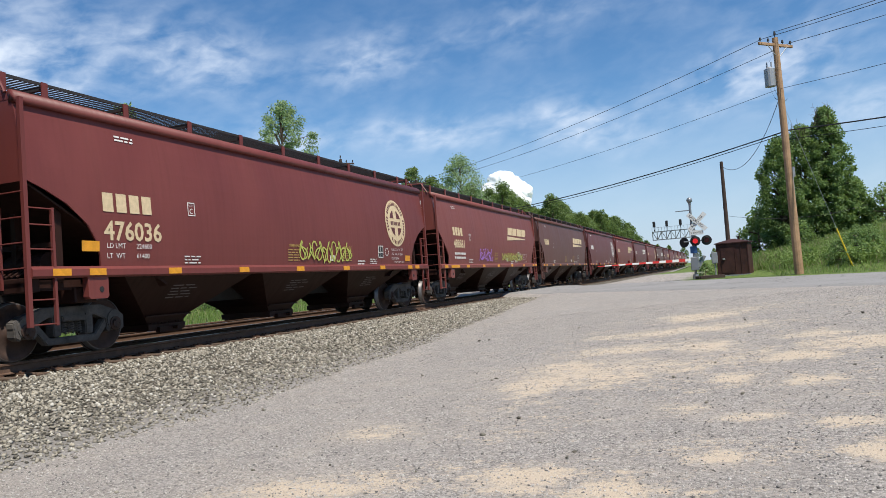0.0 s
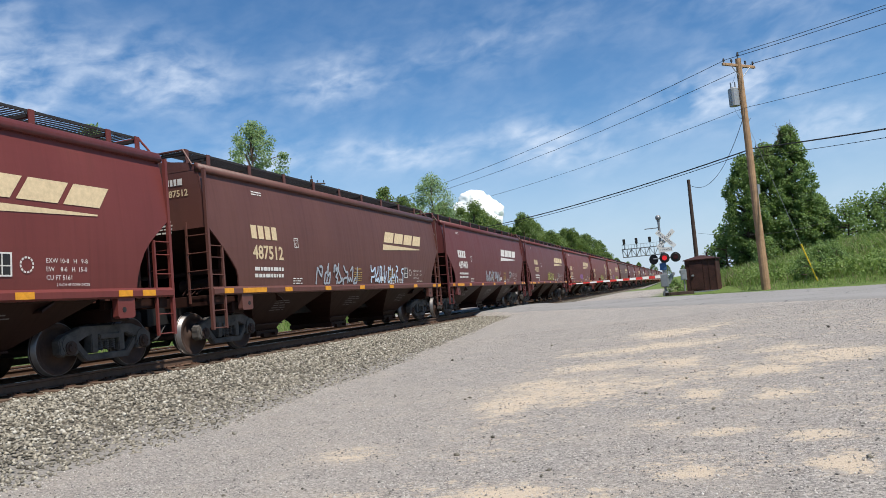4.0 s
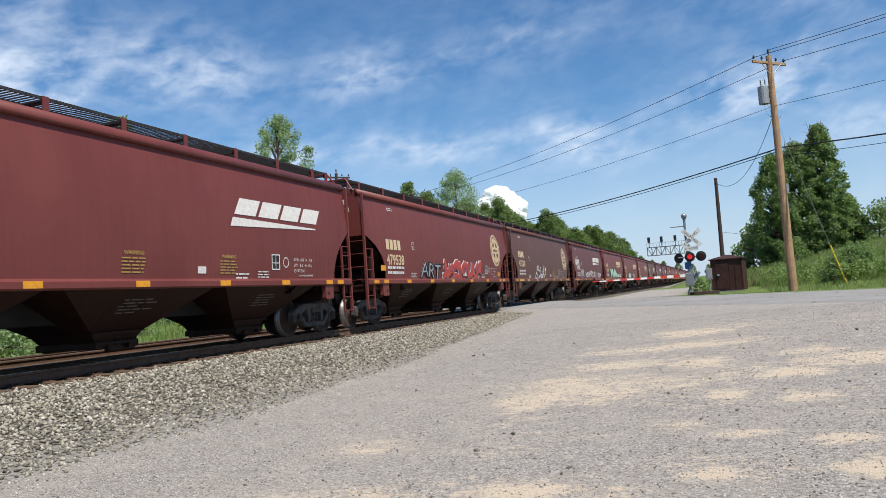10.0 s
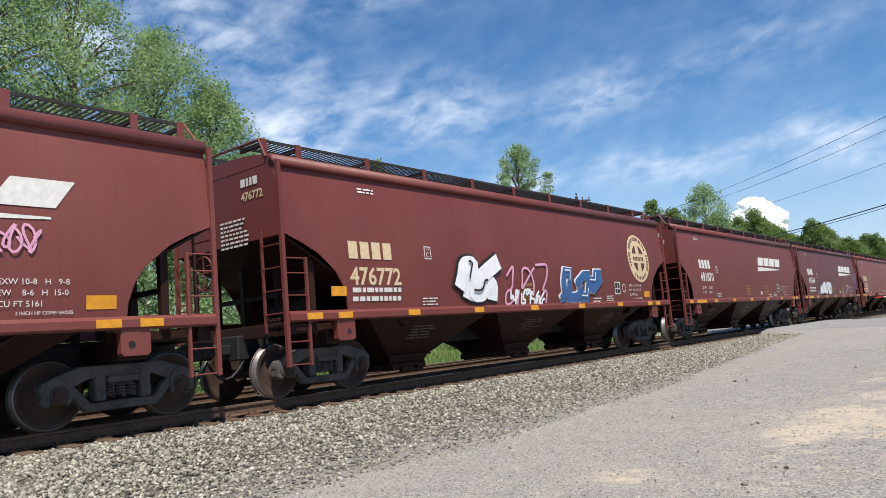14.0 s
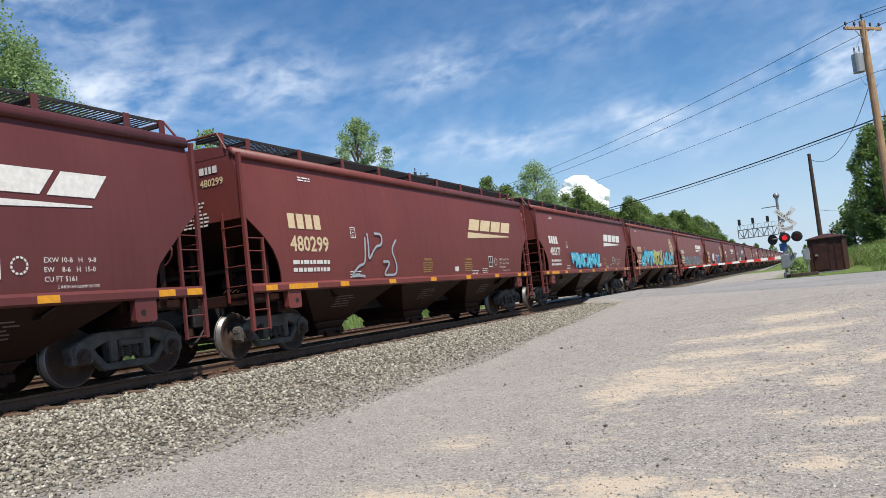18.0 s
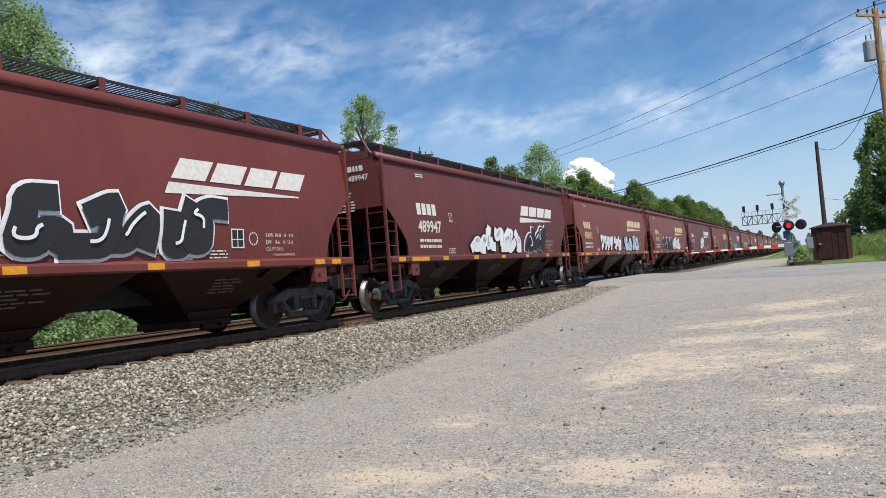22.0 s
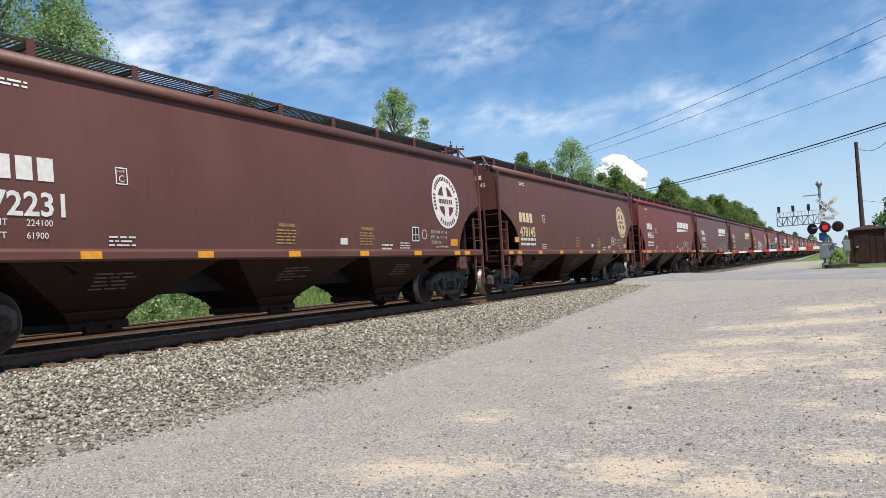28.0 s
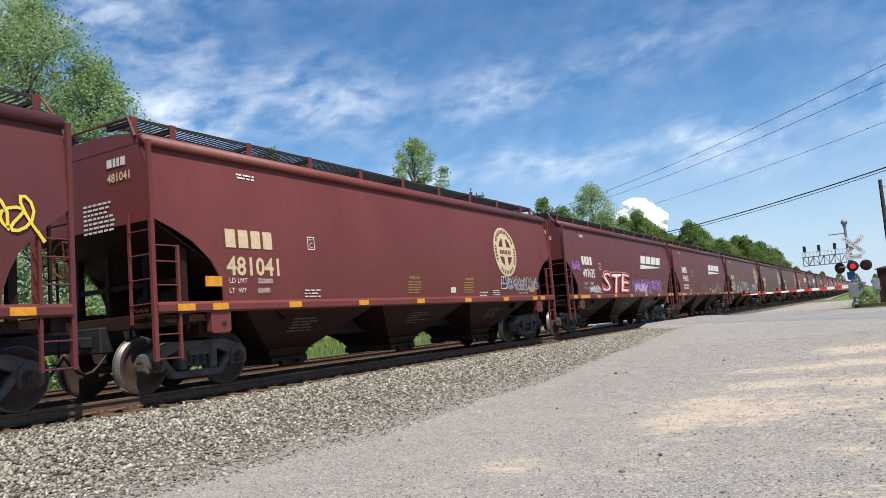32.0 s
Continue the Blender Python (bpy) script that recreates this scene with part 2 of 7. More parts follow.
# ---------------------------------------------------------------- lettering of the train
def text_mesh(body, size, mat, name, spread=1.0, bold=0.0):
    cu = bpy.data.curves.new(name, "FONT")
    cu.body, cu.size, cu.resolution_u, cu.space_character, cu.offset = body, size, 2, spread, bold
    ob = bpy.data.objects.new(name, cu)
    scene.collection.objects.link(ob)
    dg = bpy.context.evaluated_depsgraph_get()
    me = bpy.data.meshes.new_from_object(ob.evaluated_get(dg))
    me.name = name
    bpy.data.objects.remove(ob)
    me.materials.clear()
    me.materials.append(mat)
    return me


# what is painted on each car: number, emblem, paint, cut of the side sheet, cream or white lettering, load lines, spray pieces
# a spray piece: from, to (m from the rear corner), low, high, style, fill, outline, shine
W, B = "white", "black"
CARS = {
    -1: ("488861", "swoosh", 2, "angled", "c", None, [(4.8, 6.6, 1.45, 2.1, "scrawl", None, "purple", None), (8.2, 12.0, 1.5, 1.95, "scrawl", None, "lime", None)]),
    0: ("476036", "seal", 0, "arch", "c", ("224600", "61400"), [(7.5, 10.2, 1.42, 2.05, "scrawl", None, "lime", None)]),
    1: ("482778", "swoosh", 0, "arch", "c", None, [(7.0, 8.9, 1.55, 2.0, "word:MUER", None, "purple", None)]),
    2: ("488275", "swoosh", 1, "angled", "c", None, [(6.9, 9.3, 1.48, 2.0, "word:MUERK", None, "lime", None)]),
    3: ("489469", "swoosh", 1, "angled", "w", None, [(6.0, 9.0, 1.45, 2.0, "outline", None, "grey", None)]),
    4: ("487512", "swoosh", 3, "angled", "c", None, [(4.6, 7.2, 1.45, 2.0, "outline", None, "grey", None), (8.2, 11.0, 1.45, 2.0, "outline", None, "pale", None)]),
    5: ("482025", "swoosh", 0, "round", "c", None, []),
    6: ("481805", "swoosh", 0, "round", "c", None, [(3.9, 6.4, 1.42, 2.05, "bubble", "white", "black", None), (9.0, 11.6, 1.42, 2.0, "outline", "blue", "white", None)]),
    7: ("482399", "swoosh", 0, "angled", "c", None, [(3.9, 8.7, 1.40, 2.45, "bubble", "mint", "black", "white"), (9.2, 10.6, 1.5, 1.9, "scrawl", None, "white", None), (11.2, 12.6, 1.5, 1.85, "scrawl", None, "white", None)]),
    8: ("497943", "swoosh", 1, "angled", "w", None, [(1.05, 2.5, 2.2, 3.1, "scrawl", None, "white", None), (3.2, 4.4, 1.5, 2.2, "scrawl", None, "white", None), (7.4, 8.9, 1.78, 2.0, "word:BENDER", None, "white", None), (7.7, 8.6, 1.5, 1.72, "word:BOYS!", None, "white", None), (9.3, 10.4, 1.48, 1.95, "word:DCK", None, "white", None), (12.0, 12.9, 1.52, 1.85, "word:BLAST", None, "white", None), (13.05, 13.7, 1.55, 1.8, "word:SHUX", None, "white", None), (5.3, 7.2, 1.45, 1.95, "scrawl", None, "white", None)]),
    9: ("473280", "seal", 3, "round", "c", None, [(4.9, 7.6, 1.42, 2.15, "outline", None, "white", None)]),
    10: ("479538", "seal", 0, "arch", "c", None, [(6.5, 11.2, 1.38, 2.2, "block", "red", "white", "blue"), (4.1, 6.3, 1.40, 2.0, "word:ART", "grey", "black", None)]),
    11: ("477416", "swoosh", 0, "round", "w", None, []),
    12: ("475502", "seal", 2, "arch", "c", None, []),
    13: ("495664", "swoosh", 1, "angled", "w", None, [(4.0, 6.5, 1.44, 2.2, "bubble", "white", "grey", None), (13.4, 14.6, 1.7, 2.75, "outline", None, "purple", None)]),
    14: ("491870", "swoosh", 0, "round", "w", ("223200", "62800"), []),
    15: ("476772", "seal", 0, "arch", "c", None, [(4.2, 5.9, 1.42, 2.6, "bubble", "white", "black", None), (6.3, 8.2, 1.42, 2.42, "outline", None, "pink", None), (6.5, 8.0, 1.42, 1.75, "outline", None, "white", None), (8.9, 11.0, 1.42, 2.4, "block", "blue", "white", None)]),
    16: ("481986", "swoosh", 2, "arch", "w", None, [(2.6, 6.4, 1.42, 2.1, "outline", None, "cyan", None), (7.2, 11.6, 1.42, 2.1, "outline", None, "cyan", None), (12.2, 13.4, 2.2, 2.6, "scrawl", None, "pink", None)]),
    17: ("474810", "seal", 2, "arch", "c", None, [(2.4, 6.2, 1.40, 2.55, "block", "cyan", "black", "white"), (6.4, 9.6, 1.40, 2.5, "block", "lime", "purple", "pink"), (5.7, 6.6, 1.75, 2.2, "word:MTGK\nTNR", None, "white", None), (9.7, 13.7, 1.40, 2.45, "block", "cyan", "black", "orange")]),
    18: ("483377", "swoosh", 0, "round", "w", None, [(4.0, 8.8, 1.42, 2.2, "block", "cyan", "blue", "white")]),
    19: ("480299", "swoosh", 0, "round", "c", None, [(3.4, 5.6, 1.45, 2.5, "outline", None, "grey", None)]),
    20: ("497696", "swoosh", 1, "angled", "w", ("223000", "63000"), [(6.5, 8.5, 1.42, 2.7, "bubble", "white", "black", None)]),
    21: ("486342", "swoosh", 2, "angled", "c", None, [(3.6, 7.3, 1.42, 2.4, "bubble", "black", "white", "grey"), (7.7, 10.8, 1.42, 2.45, "bubble", "white", "black", None), (14.0, 15.0, 1.45, 1.7, "scrawl", None, "white", None)]),
    22: ("480801", "swoosh", 2, "round", "c", None, [(3.9, 8.2, 1.42, 2.3, "block", "white", "black", None), (9.0, 12.6, 1.42, 2.35, "bubble", "pale", "black", "blue")]),
    23: ("489947", "swoosh", 1, "angled", "w", None, [(5.0, 9.2, 1.42, 2.4, "bubble", "white", "black", "grey"), (9.8, 11.9, 1.42, 2.55, "bubble", "black", "white", None)]),
    24: ("480998", "swoosh", 0, "round", "w", None, [(2.8, 7.1, 1.42, 2.4, "bubble", "black", "white", "white"), (7.5, 11.3, 1.42, 2.65, "bubble", "black", "white", None)]),
    25: ("478115", "seal", 0, "round", "c", None, [(4.6, 8.7, 1.40, 2.5, "word:ORB's", None, "white", None), (9.3, 10.9, 1.6, 2.05, "word:RGK", None, "grey", None), (11.2, 12.2, 1.5, 1.8, "scrawl", None, "grey", None)]),
    26: ("481140", "swoosh", 3, "round", "c", None, []),
    27: ("498498", "swoosh", 4, "angled", "w", None, []),
    28: ("498615", "swoosh", 0, "angled", "w", None, []),
    29: ("478145", "seal", 3, "arch", "c", None, []),
    30: ("472231", "seal", 3, "arch", "w", ("224100", "61900"), []),
    31: ("472623", "seal", 3, "arch", "c", None, [(3.4, 9.0, 1.42, 2.2, "outline", None, "pale", None), (11.0, 13.2, 1.5, 2.0, "outline", None, "pale", None)]),
    32: ("499035", "swoosh", 1, "angled", "w", None, []),
    33: ("497635", "swoosh", 1, "angled", "w", ("222800", "63200"), [(3.6, 7.5, 1.42, 2.32, "word:STE", "white", "red", None), (0.55, 1.35, 2.25, 2.65, "scrawl", None, "purple", None), (2.2, 3.4, 1.44, 1.75, "scrawl", None, "white", None), (7.8, 12.8, 1.45, 2.1, "scrawl", None, "purple", None), (8.2, 10.2, 1.45, 1.9, "scrawl", None, "white", None)]),
    34: ("481041", "seal", 0, "arch", "c", ("223600", "62400"), [(12.3, 14.6, 1.5, 2.0, "scrawl", None, "grey", None)]),
    35: ("483904", "swoosh", 1, "round", "c", None, [(12.9, 14.3, 2.25, 2.62, "scrawl", None, "yellow", None), (13.6, 15.1, 2.2, 2.9, "scrawl", None, "yellow", None)]),
    36: ("479220", "swoosh", 0, "round", "c", None, []),
}

PLATE_C = text_mesh("PLATE", 0.058, DECAL_WHITE, "plate_text"), text_mesh("C", 0.15, DECAL_WHITE, "plate_text")
LOAD_WORDS = text_mesh("LD LMT", 0.125, DECAL_WHITE, "load_text"), text_mesh("LT  WT", 0.125, DECAL_WHITE, "load_text")
NUMBERS = {(c[0], size): text_mesh(c[0], size, DECAL_CREAM if c[4] == "c" else DECAL_WHITE, "number", 1.0, 0.022 * size) for c in CARS.values() for size in (0.45, 0.20)}
DIM_TEXT = [text_mesh(w, 0.105, DECAL_WHITE, "dimension_text") for w in ("EXW 10-8   H   9-8", "EW    8-6   H  15-0", "CU FT 5161")]
SHOE_TEXT = text_mesh("2 INCH HF COMP SHOES", 0.062, DECAL_WHITE, "shoe_text")
LOADS = {n: text_mesh(n, 0.125, DECAL_WHITE, "load_text") for c in CARS.values() if c[5] for n in c[5]}
CROSS_TEXT = [text_mesh(w, size, DECAL_BLACK, "sign_text") for w, size in (("CROSSING", 0.19), ("RAILROAD", 0.19), ("2 TRACKS", 0.14))]


# ---------------------------------------------------------------- mesh helpers
def mesh_of(bm, name, mat, smooth=False):
    me = bpy.data.meshes.new(name)
    bm.to_mesh(me)
    bm.free()
    for mt in (mat if isinstance(mat, (list, tuple)) else [mat]):
        me.materials.append(mt)
    if smooth:
        me.polygons.foreach_set("use_smooth", [True] * len(me.polygons))
    return me


def part(name, bm, material, parent=None, label="", at=None, smooth=False):
    """Links a bmesh (or a mesh) as one object under a thing or a part."""
    me = bm if isinstance(bm, bpy.types.Mesh) else mesh_of(bm, name, material, smooth)
    ob = new(name, me)
    if at is not None:
        ob.matrix_basis = at
    if parent is not None:
        ob.parent = parent
    return tagged(ob, label)


def empty(name, m=None):
    ob = new(name)
    ob.empty_display_size = 0.2
    if m is not None:
        ob.matrix_basis = m
    return ob


def box(bm, x0, x1, y0, y1, z0, z1, bevel=0.0):
    r = bmesh.ops.create_cube(bm, size=1.0, matrix=Matrix.LocRotScale(((x0 + x1) / 2, (y0 + y1) / 2, (z0 + z1) / 2), None, (x1 - x0, y1 - y0, z1 - z0)))
    if bevel:
        edges = list({e for v in r["verts"] for e in v.link_edges})
        bmesh.ops.bevel(bm, geom=edges, offset=bevel, segments=1, affect="EDGES")


def rod(bm, a, b, r, r2=None, n=8):
    a, b = Vector(a), Vector(b)
    d = b - a
    m = Matrix.Translation((a + b) / 2) @ d.to_track_quat("Z", "Y").to_matrix().to_4x4()
    bmesh.ops.create_cone(bm, cap_ends=True, segments=n, radius1=r, radius2=r if r2 is None else r2, depth=d.length, matrix=m)


def loft(bm, rings, closed=True, caps=True):
    """Faces between rings of points."""
    vs = [[bm.verts.new(p) for p in ring] for ring in rings]
    n = len(vs[0])
    for a, b in zip(vs, vs[1:]):
        for i in range(n if closed else n - 1):
            j = (i + 1) % n
            bm.faces.new((a[i], a[j], b[j], b[i]))
    if caps and closed:
        bm.faces.new(vs[0][::-1])
        bm.faces.new(vs[-1])
    return vs


def fix(bm):
    bmesh.ops.recalc_face_normals(bm, faces=bm.faces)
    return bm


def pydata(name, verts, faces, mats, smooth=False, index=None):
    me = bpy.data.meshes.new(name)
    verts, faces = np.asarray(verts, np.float32), np.asarray(faces, np.int32)
    n = faces.shape[1]
    me.vertices.add(len(verts))
    me.vertices.foreach_set("co", verts.ravel())
    me.loops.add(faces.size)
    me.loops.foreach_set("vertex_index", faces.ravel())
    me.polygons.add(len(faces))
    me.polygons.foreach_set("loop_start", np.arange(0, faces.size, n, dtype=np.int32))
    if smooth:
        me.polygons.foreach_set("use_smooth", np.ones(len(faces), bool))
    for mt in mats:
        me.materials.append(mt)
    if index is not None:
        me.polygons.foreach_set("material_index", np.asarray(index, np.int32))
    me.update(calc_edges=True)
    return me


# ---------------------------------------------------------------- the plan
TRACK_X, RAIL_Z = -11.07, 0.78          # centre of the track, top of the rails
ROAD_N = (0.765, 0.644)                 # across the road
ROAD_NEAR, ROAD_FAR = 15.6, 23.2        # its two edges along that direction


def ss(v):
    v = np.clip(v, 0, 1)
    return v * v * (3 - 2 * v)


def ground_z(x, y):
    """Height of the ground: a lot that rises to the road, the track's bank, verges and a grassy bank."""
    x, y = np.asarray(x, float), np.asarray(y, float)
    n = ROAD_N[0] * x + ROAD_N[1] * y
    z = 0.70 * ss((n - 0.5) / 16.5)
    # formation under the track
    d = np.abs(x - TRACK_X)
    d = np.where(x < TRACK_X, np.maximum(0, d - 5.2), d)
    form = ss((4.6 - d) / 2.6)
    z = z * (1 - form) + (RAIL_Z - 0.62) * form * (1 - ss((n - 8) / 10)) + (RAIL_Z - 0.50) * form * ss((n - 8) / 10)
    cross = ss((n - 13.6) / 2.0) * ss((27 - n) / 3.2)
    deck = ss((5.4 - d) / 3.2) * cross
    z = z * (1 - deck) + (RAIL_Z - 0.05) * deck
    # far side of the track: a grassy rise up to the trees
    far = -(x - TRACK_X) - 9.0
    z = np.where(far > 0, z + 1.7 * ss(far / 24.0) + 0.8 * ss((far - 20) / 60), z)
    # bank behind the pole
    v = (n - 27.0)
    side = x + 0.08 * y
    z = z + 1.4 * ss(v / 11.0) * ss((side - 6.0) / 10.0) + 0.35 * ss((v + 2) / 4.0) * ss((side - 4.2) / 3)
    return z


def region(name, xs, ys, mats, lift=0.0):
    X, Y = np.meshgrid(xs, ys)
    Z = ground_z(X, Y) + lift
    nx, ny = len(xs), len(ys)
    i = np.arange(nx * ny).reshape(ny, nx)
    f = np.stack([i[:-1, :-1], i[:-1, 1:], i[1:, 1:], i[1:, :-1]], -1).reshape(-1, 4)
    return pydata(name, np.stack([X, Y, Z], -1).reshape(-1, 3), f, mats, smooth=True)


# worn sandy patches on the lot: centre and half widths
WORN = [(-1.84, 10.4, 1.5, 0.9), (-1.57, 12.0, 0.95, 0.5), (-0.3, 11.7, 0.55, 0.7), (-0.47, 7.57, 0.33, 0.36), (0.15, 7.16, 0.3, 0.2), (-3.54, 6.9, 0.45, 0.4),
        (-2.43, 9.6, 0.7, 0.8), (1.28, 12.1, 0.55, 0.45), (1.85, 11.2, 0.6, 0.6), (0.87, 6.84, 0.28, 0.2), (0.92, 5.9, 0.22, 0.3), (0.0, 9.07, 0.28, 0.33),
        (-0.14, 5.8, 0.24, 0.22), (0.77, 8.7, 0.3, 0.22), (-0.81, 5.05, 0.33, 0.28), (-1.46, 5.3, 0.4, 0.38), (-0.45, 16.0, 0.8, 0.6), (0.8, 10.3, 0.4, 0.3), (-3.3, 5.0, 0.8, 0.55), (-2.9, 3.9, 0.9, 0.35), (-1.6, 4.2, 0.7, 0.4), (-0.9, 13.9, 1.3, 0.5), (2.9, 9.3, 0.6, 0.5)]


def ground_mat():
    """Grey crushed gravel with sandy worn patches; grass off the lot."""
    m = Mat("gravel_and_grass", 0.93, 0, 0.2)
    p = m.coords(world=True)
    geo = m.nt.nodes.new("ShaderNodeSeparateXYZ")
    m.link(p, geo.inputs[0])
    X, Y = geo.outputs[0], geo.outputs[1]
    # gravel grains at two sizes
    cell = m.node("ShaderNodeTexVoronoi", Scale=62.0)
    m.link(p, cell.inputs["Vector"])
    cell2 = m.node("ShaderNodeTexVoronoi", Scale=120.0)
    m.link(p, cell2.inputs["Vector"])
    grain = m.noise(p, 210.0, 3)
    tone = m.nt.nodes.new("ShaderNodeSeparateColor")
    m.link(cell.outputs["Color"], tone.inputs[0])
    tone2 = m.nt.nodes.new("ShaderNodeSeparateColor")
    m.link(cell2.outputs["Color"], tone2.inputs[0])
    grey = m.mix(m.ramp(tone.outputs[0], 0.0, 1.0), (0.070, 0.066, 0.062), (0.610, 0.562, 0.508))
    grey = m.mix(m.math("MULTIPLY", m.ramp(m.noise(p, 26.0, 5, 0.7), 0.42, 0.62), 0.62), grey, (0.185, 0.172, 0.160))
    grey = m.mix(m.math("MULTIPLY", m.ramp(m.noise(p, 9.0, 6, 0.75), 0.50, 0.70), 0.55), grey, (0.500, 0.466, 0.426))
    grey = m.mix(m.math("MULTIPLY", m.ramp(m.noise(m.coords((0.5, 1, 1), True), 3.1, 6, 0.7), 0.50, 0.68), 0.28), grey, (0.200, 0.190, 0.182))
    grey = m.mix(m.math("MULTIPLY", tone2.outputs[1], 0.35), grey, (0.235, 0.220, 0.203))
    grey = m.mix(m.math("MULTIPLY", m.ramp(m.noise(p, 0.35, 4), 0.35, 0.7), 0.45), grey, (0.345, 0.310, 0.270))
    # dust trodden over the stones in long soft streaks
    film = m.noise(m.coords((0.8, 1.0, 1), True), 1.7, 8, 0.76)
    grey = m.mix(m.math("MULTIPLY", m.ramp(film, 0.50, 0.66), 0.38), grey, (0.440, 0.385, 0.322))
    grey = m.mix(m.math("MULTIPLY", m.ramp(m.noise(m.coords((0.9, 1.0, 1), True), 3.3, 8, 0.78), 0.52, 0.66), 0.38), grey, (0.190, 0.178, 0.168))
    sand = m.mix(m.ramp(grain, 0.3, 0.7), (0.460, 0.372, 0.275), (0.635, 0.530, 0.400))
    sand = m.mix(m.math("MULTIPLY", m.ramp(tone.outputs[1], 0.90, 0.99), 0.4), sand, (0.20, 0.185, 0.17))
    q = m.coords((0.45, 1.0, 1.0), world=True)
    patch = m.math("ADD", m.math("MULTIPLY", m.noise(q, 0.75, 4, 0.6, 0.5), 0.42), m.math("MULTIPLY", m.noise(m.coords((0.7, 1, 1), True), 4.5, 8, 0.78), 0.70))
    patch = m.math("ADD", patch, m.math("MULTIPLY", m.math("SUBTRACT", m.noise(p, 17.0, 6, 0.75), 0.70), 0.46))
    worn = None
    for cx, cy, wx, wy in WORN:
        a = m.math("POWER", m.math("ABSOLUTE", m.math("DIVIDE", m.math("SUBTRACT", X, cx), wx), 0), 2.0)
        b = m.math("POWER", m.math("ABSOLUTE", m.math("DIVIDE", m.math("SUBTRACT", Y, cy), wy), 0), 2.0)
        e = m.math("POWER", 2.718, m.math("MULTIPLY", m.math("ADD", a, b), -1.1))
        worn = e if worn is None else m.math("MAXIMUM", worn, e)
    patch = m.math("ADD", patch, m.math("MULTIPLY", m.math("SUBTRACT", worn, 0.17), 0.20))
    # sand shows more on the open lot than along the track
    open_lot = m.math("MULTIPLY", m.ramp(X, -6.6, -2.2), m.ramp(Y, 30.0, 17.0))
    patch = m.math("ADD", patch, m.math("MULTIPLY", m.math("SUBTRACT", open_lot, 1.0), 0.22))
    c = m.mix(m.ramp(patch, 0.480, 0.585), grey, sand)
    # pale dust round the worn patches
    pale = m.math("MULTIPLY", m.ramp(worn, 0.04, 0.55), m.ramp(m.noise(p, 2.2, 7, 0.7), 0.34, 0.62))
    c = m.mix(m.math("MULTIPLY", pale, 0.38), c, (0.480, 0.412, 0.332))
    # dark crumbs
    c = m.mix(m.math("MULTIPLY", m.ramp(tone2.outputs[2], 0.95, 0.98), 0.35), c, (0.07, 0.065, 0.06))
    # grass where the lot and the road end
    n = m.math("ADD", m.math("MULTIPLY", X, ROAD_N[0]), m.math("MULTIPLY", Y, ROAD_N[1]))
    edge = m.math("MULTIPLY", m.noise(p, 1.1, 5, 0.6), 2.2)
    beyond = m.ramp(m.math("ADD", n, edge), ROAD_FAR + 1.6, ROAD_FAR + 2.4)
    right = m.ramp(m.math("ADD", X, m.math("MULTIPLY", edge, 1.4)), 0.4 - 1.0, 0.4)
    far_side = m.ramp(m.math("ADD", X, edge), TRACK_X - 8.2 + 1.0, TRACK_X - 9.2 + 1.0)
    grass_f = m.math("MAXIMUM", m.math("MULTIPLY", beyond, right), far_side)
    behind = m.ramp(Y, -60.0, -70.0)
    grass_f = m.math("MAXIMUM", grass_f, m.math("MAXIMUM", behind, m.ramp(Y, 75.0, 85.0)))
    g = m.mix(m.ramp(m.noise(p, 1.6, 5), 0.3, 0.7), (0.060, 0.105, 0.022), (0.125, 0.185, 0.045))
    g = m.mix(m.ramp(m.noise(p, 22.0, 4), 0.4, 0.75), g, (0.16, 0.20, 0.06))
    m.colour(m.mix(grass_f, c, g))
    h = m.math("ADD", m.math("MULTIPLY", cell.outputs["Distance"], -0.6), m.math("MULTIPLY", grain, 0.4))
    m.bump(m.math("ADD", h, m.math("MULTIPLY", m.noise(p, 14.0, 6, 0.7), 1.6)), 0.9, 0.016)
    return m.mat


def ballast_mat():
    m = Mat("ballast_stone", 0.9, 0, 0.25)
    p = m.coords(world=True)
    r = m.island()
    c = m.mix(m.ramp(r, 0, 1), (0.052, 0.047, 0.038), (0.385, 0.350, 0.280))
    c = m.mix(m.ramp(m.math("FRACT", m.math("MULTIPLY", r, 17.0), 0), 0.86, 0.97), c, (0.50, 0.475, 0.41))
    c = m.mix(m.math("MULTIPLY", m.noise(p, 60, 3), 0.25), c, (0.17, 0.155, 0.12))
    m.colour(c)
    m.bump(m.noise(p, 90, 4), 0.3, 0.004)
    return m.mat


def gravel_mat():
    m = Mat("loose_gravel", 0.92, 0, 0.2)
    r = m.island()
    c = m.mix(m.ramp(r, 0, 1), (0.120, 0.113, 0.107), (0.560, 0.525, 0.480))
    c = m.mix(m.ramp(m.math("FRACT", m.math("MULTIPLY", r, 23.0), 0), 0.92, 0.97), c, (0.46, 0.43, 0.39))
    m.colour(c)
    return m.mat


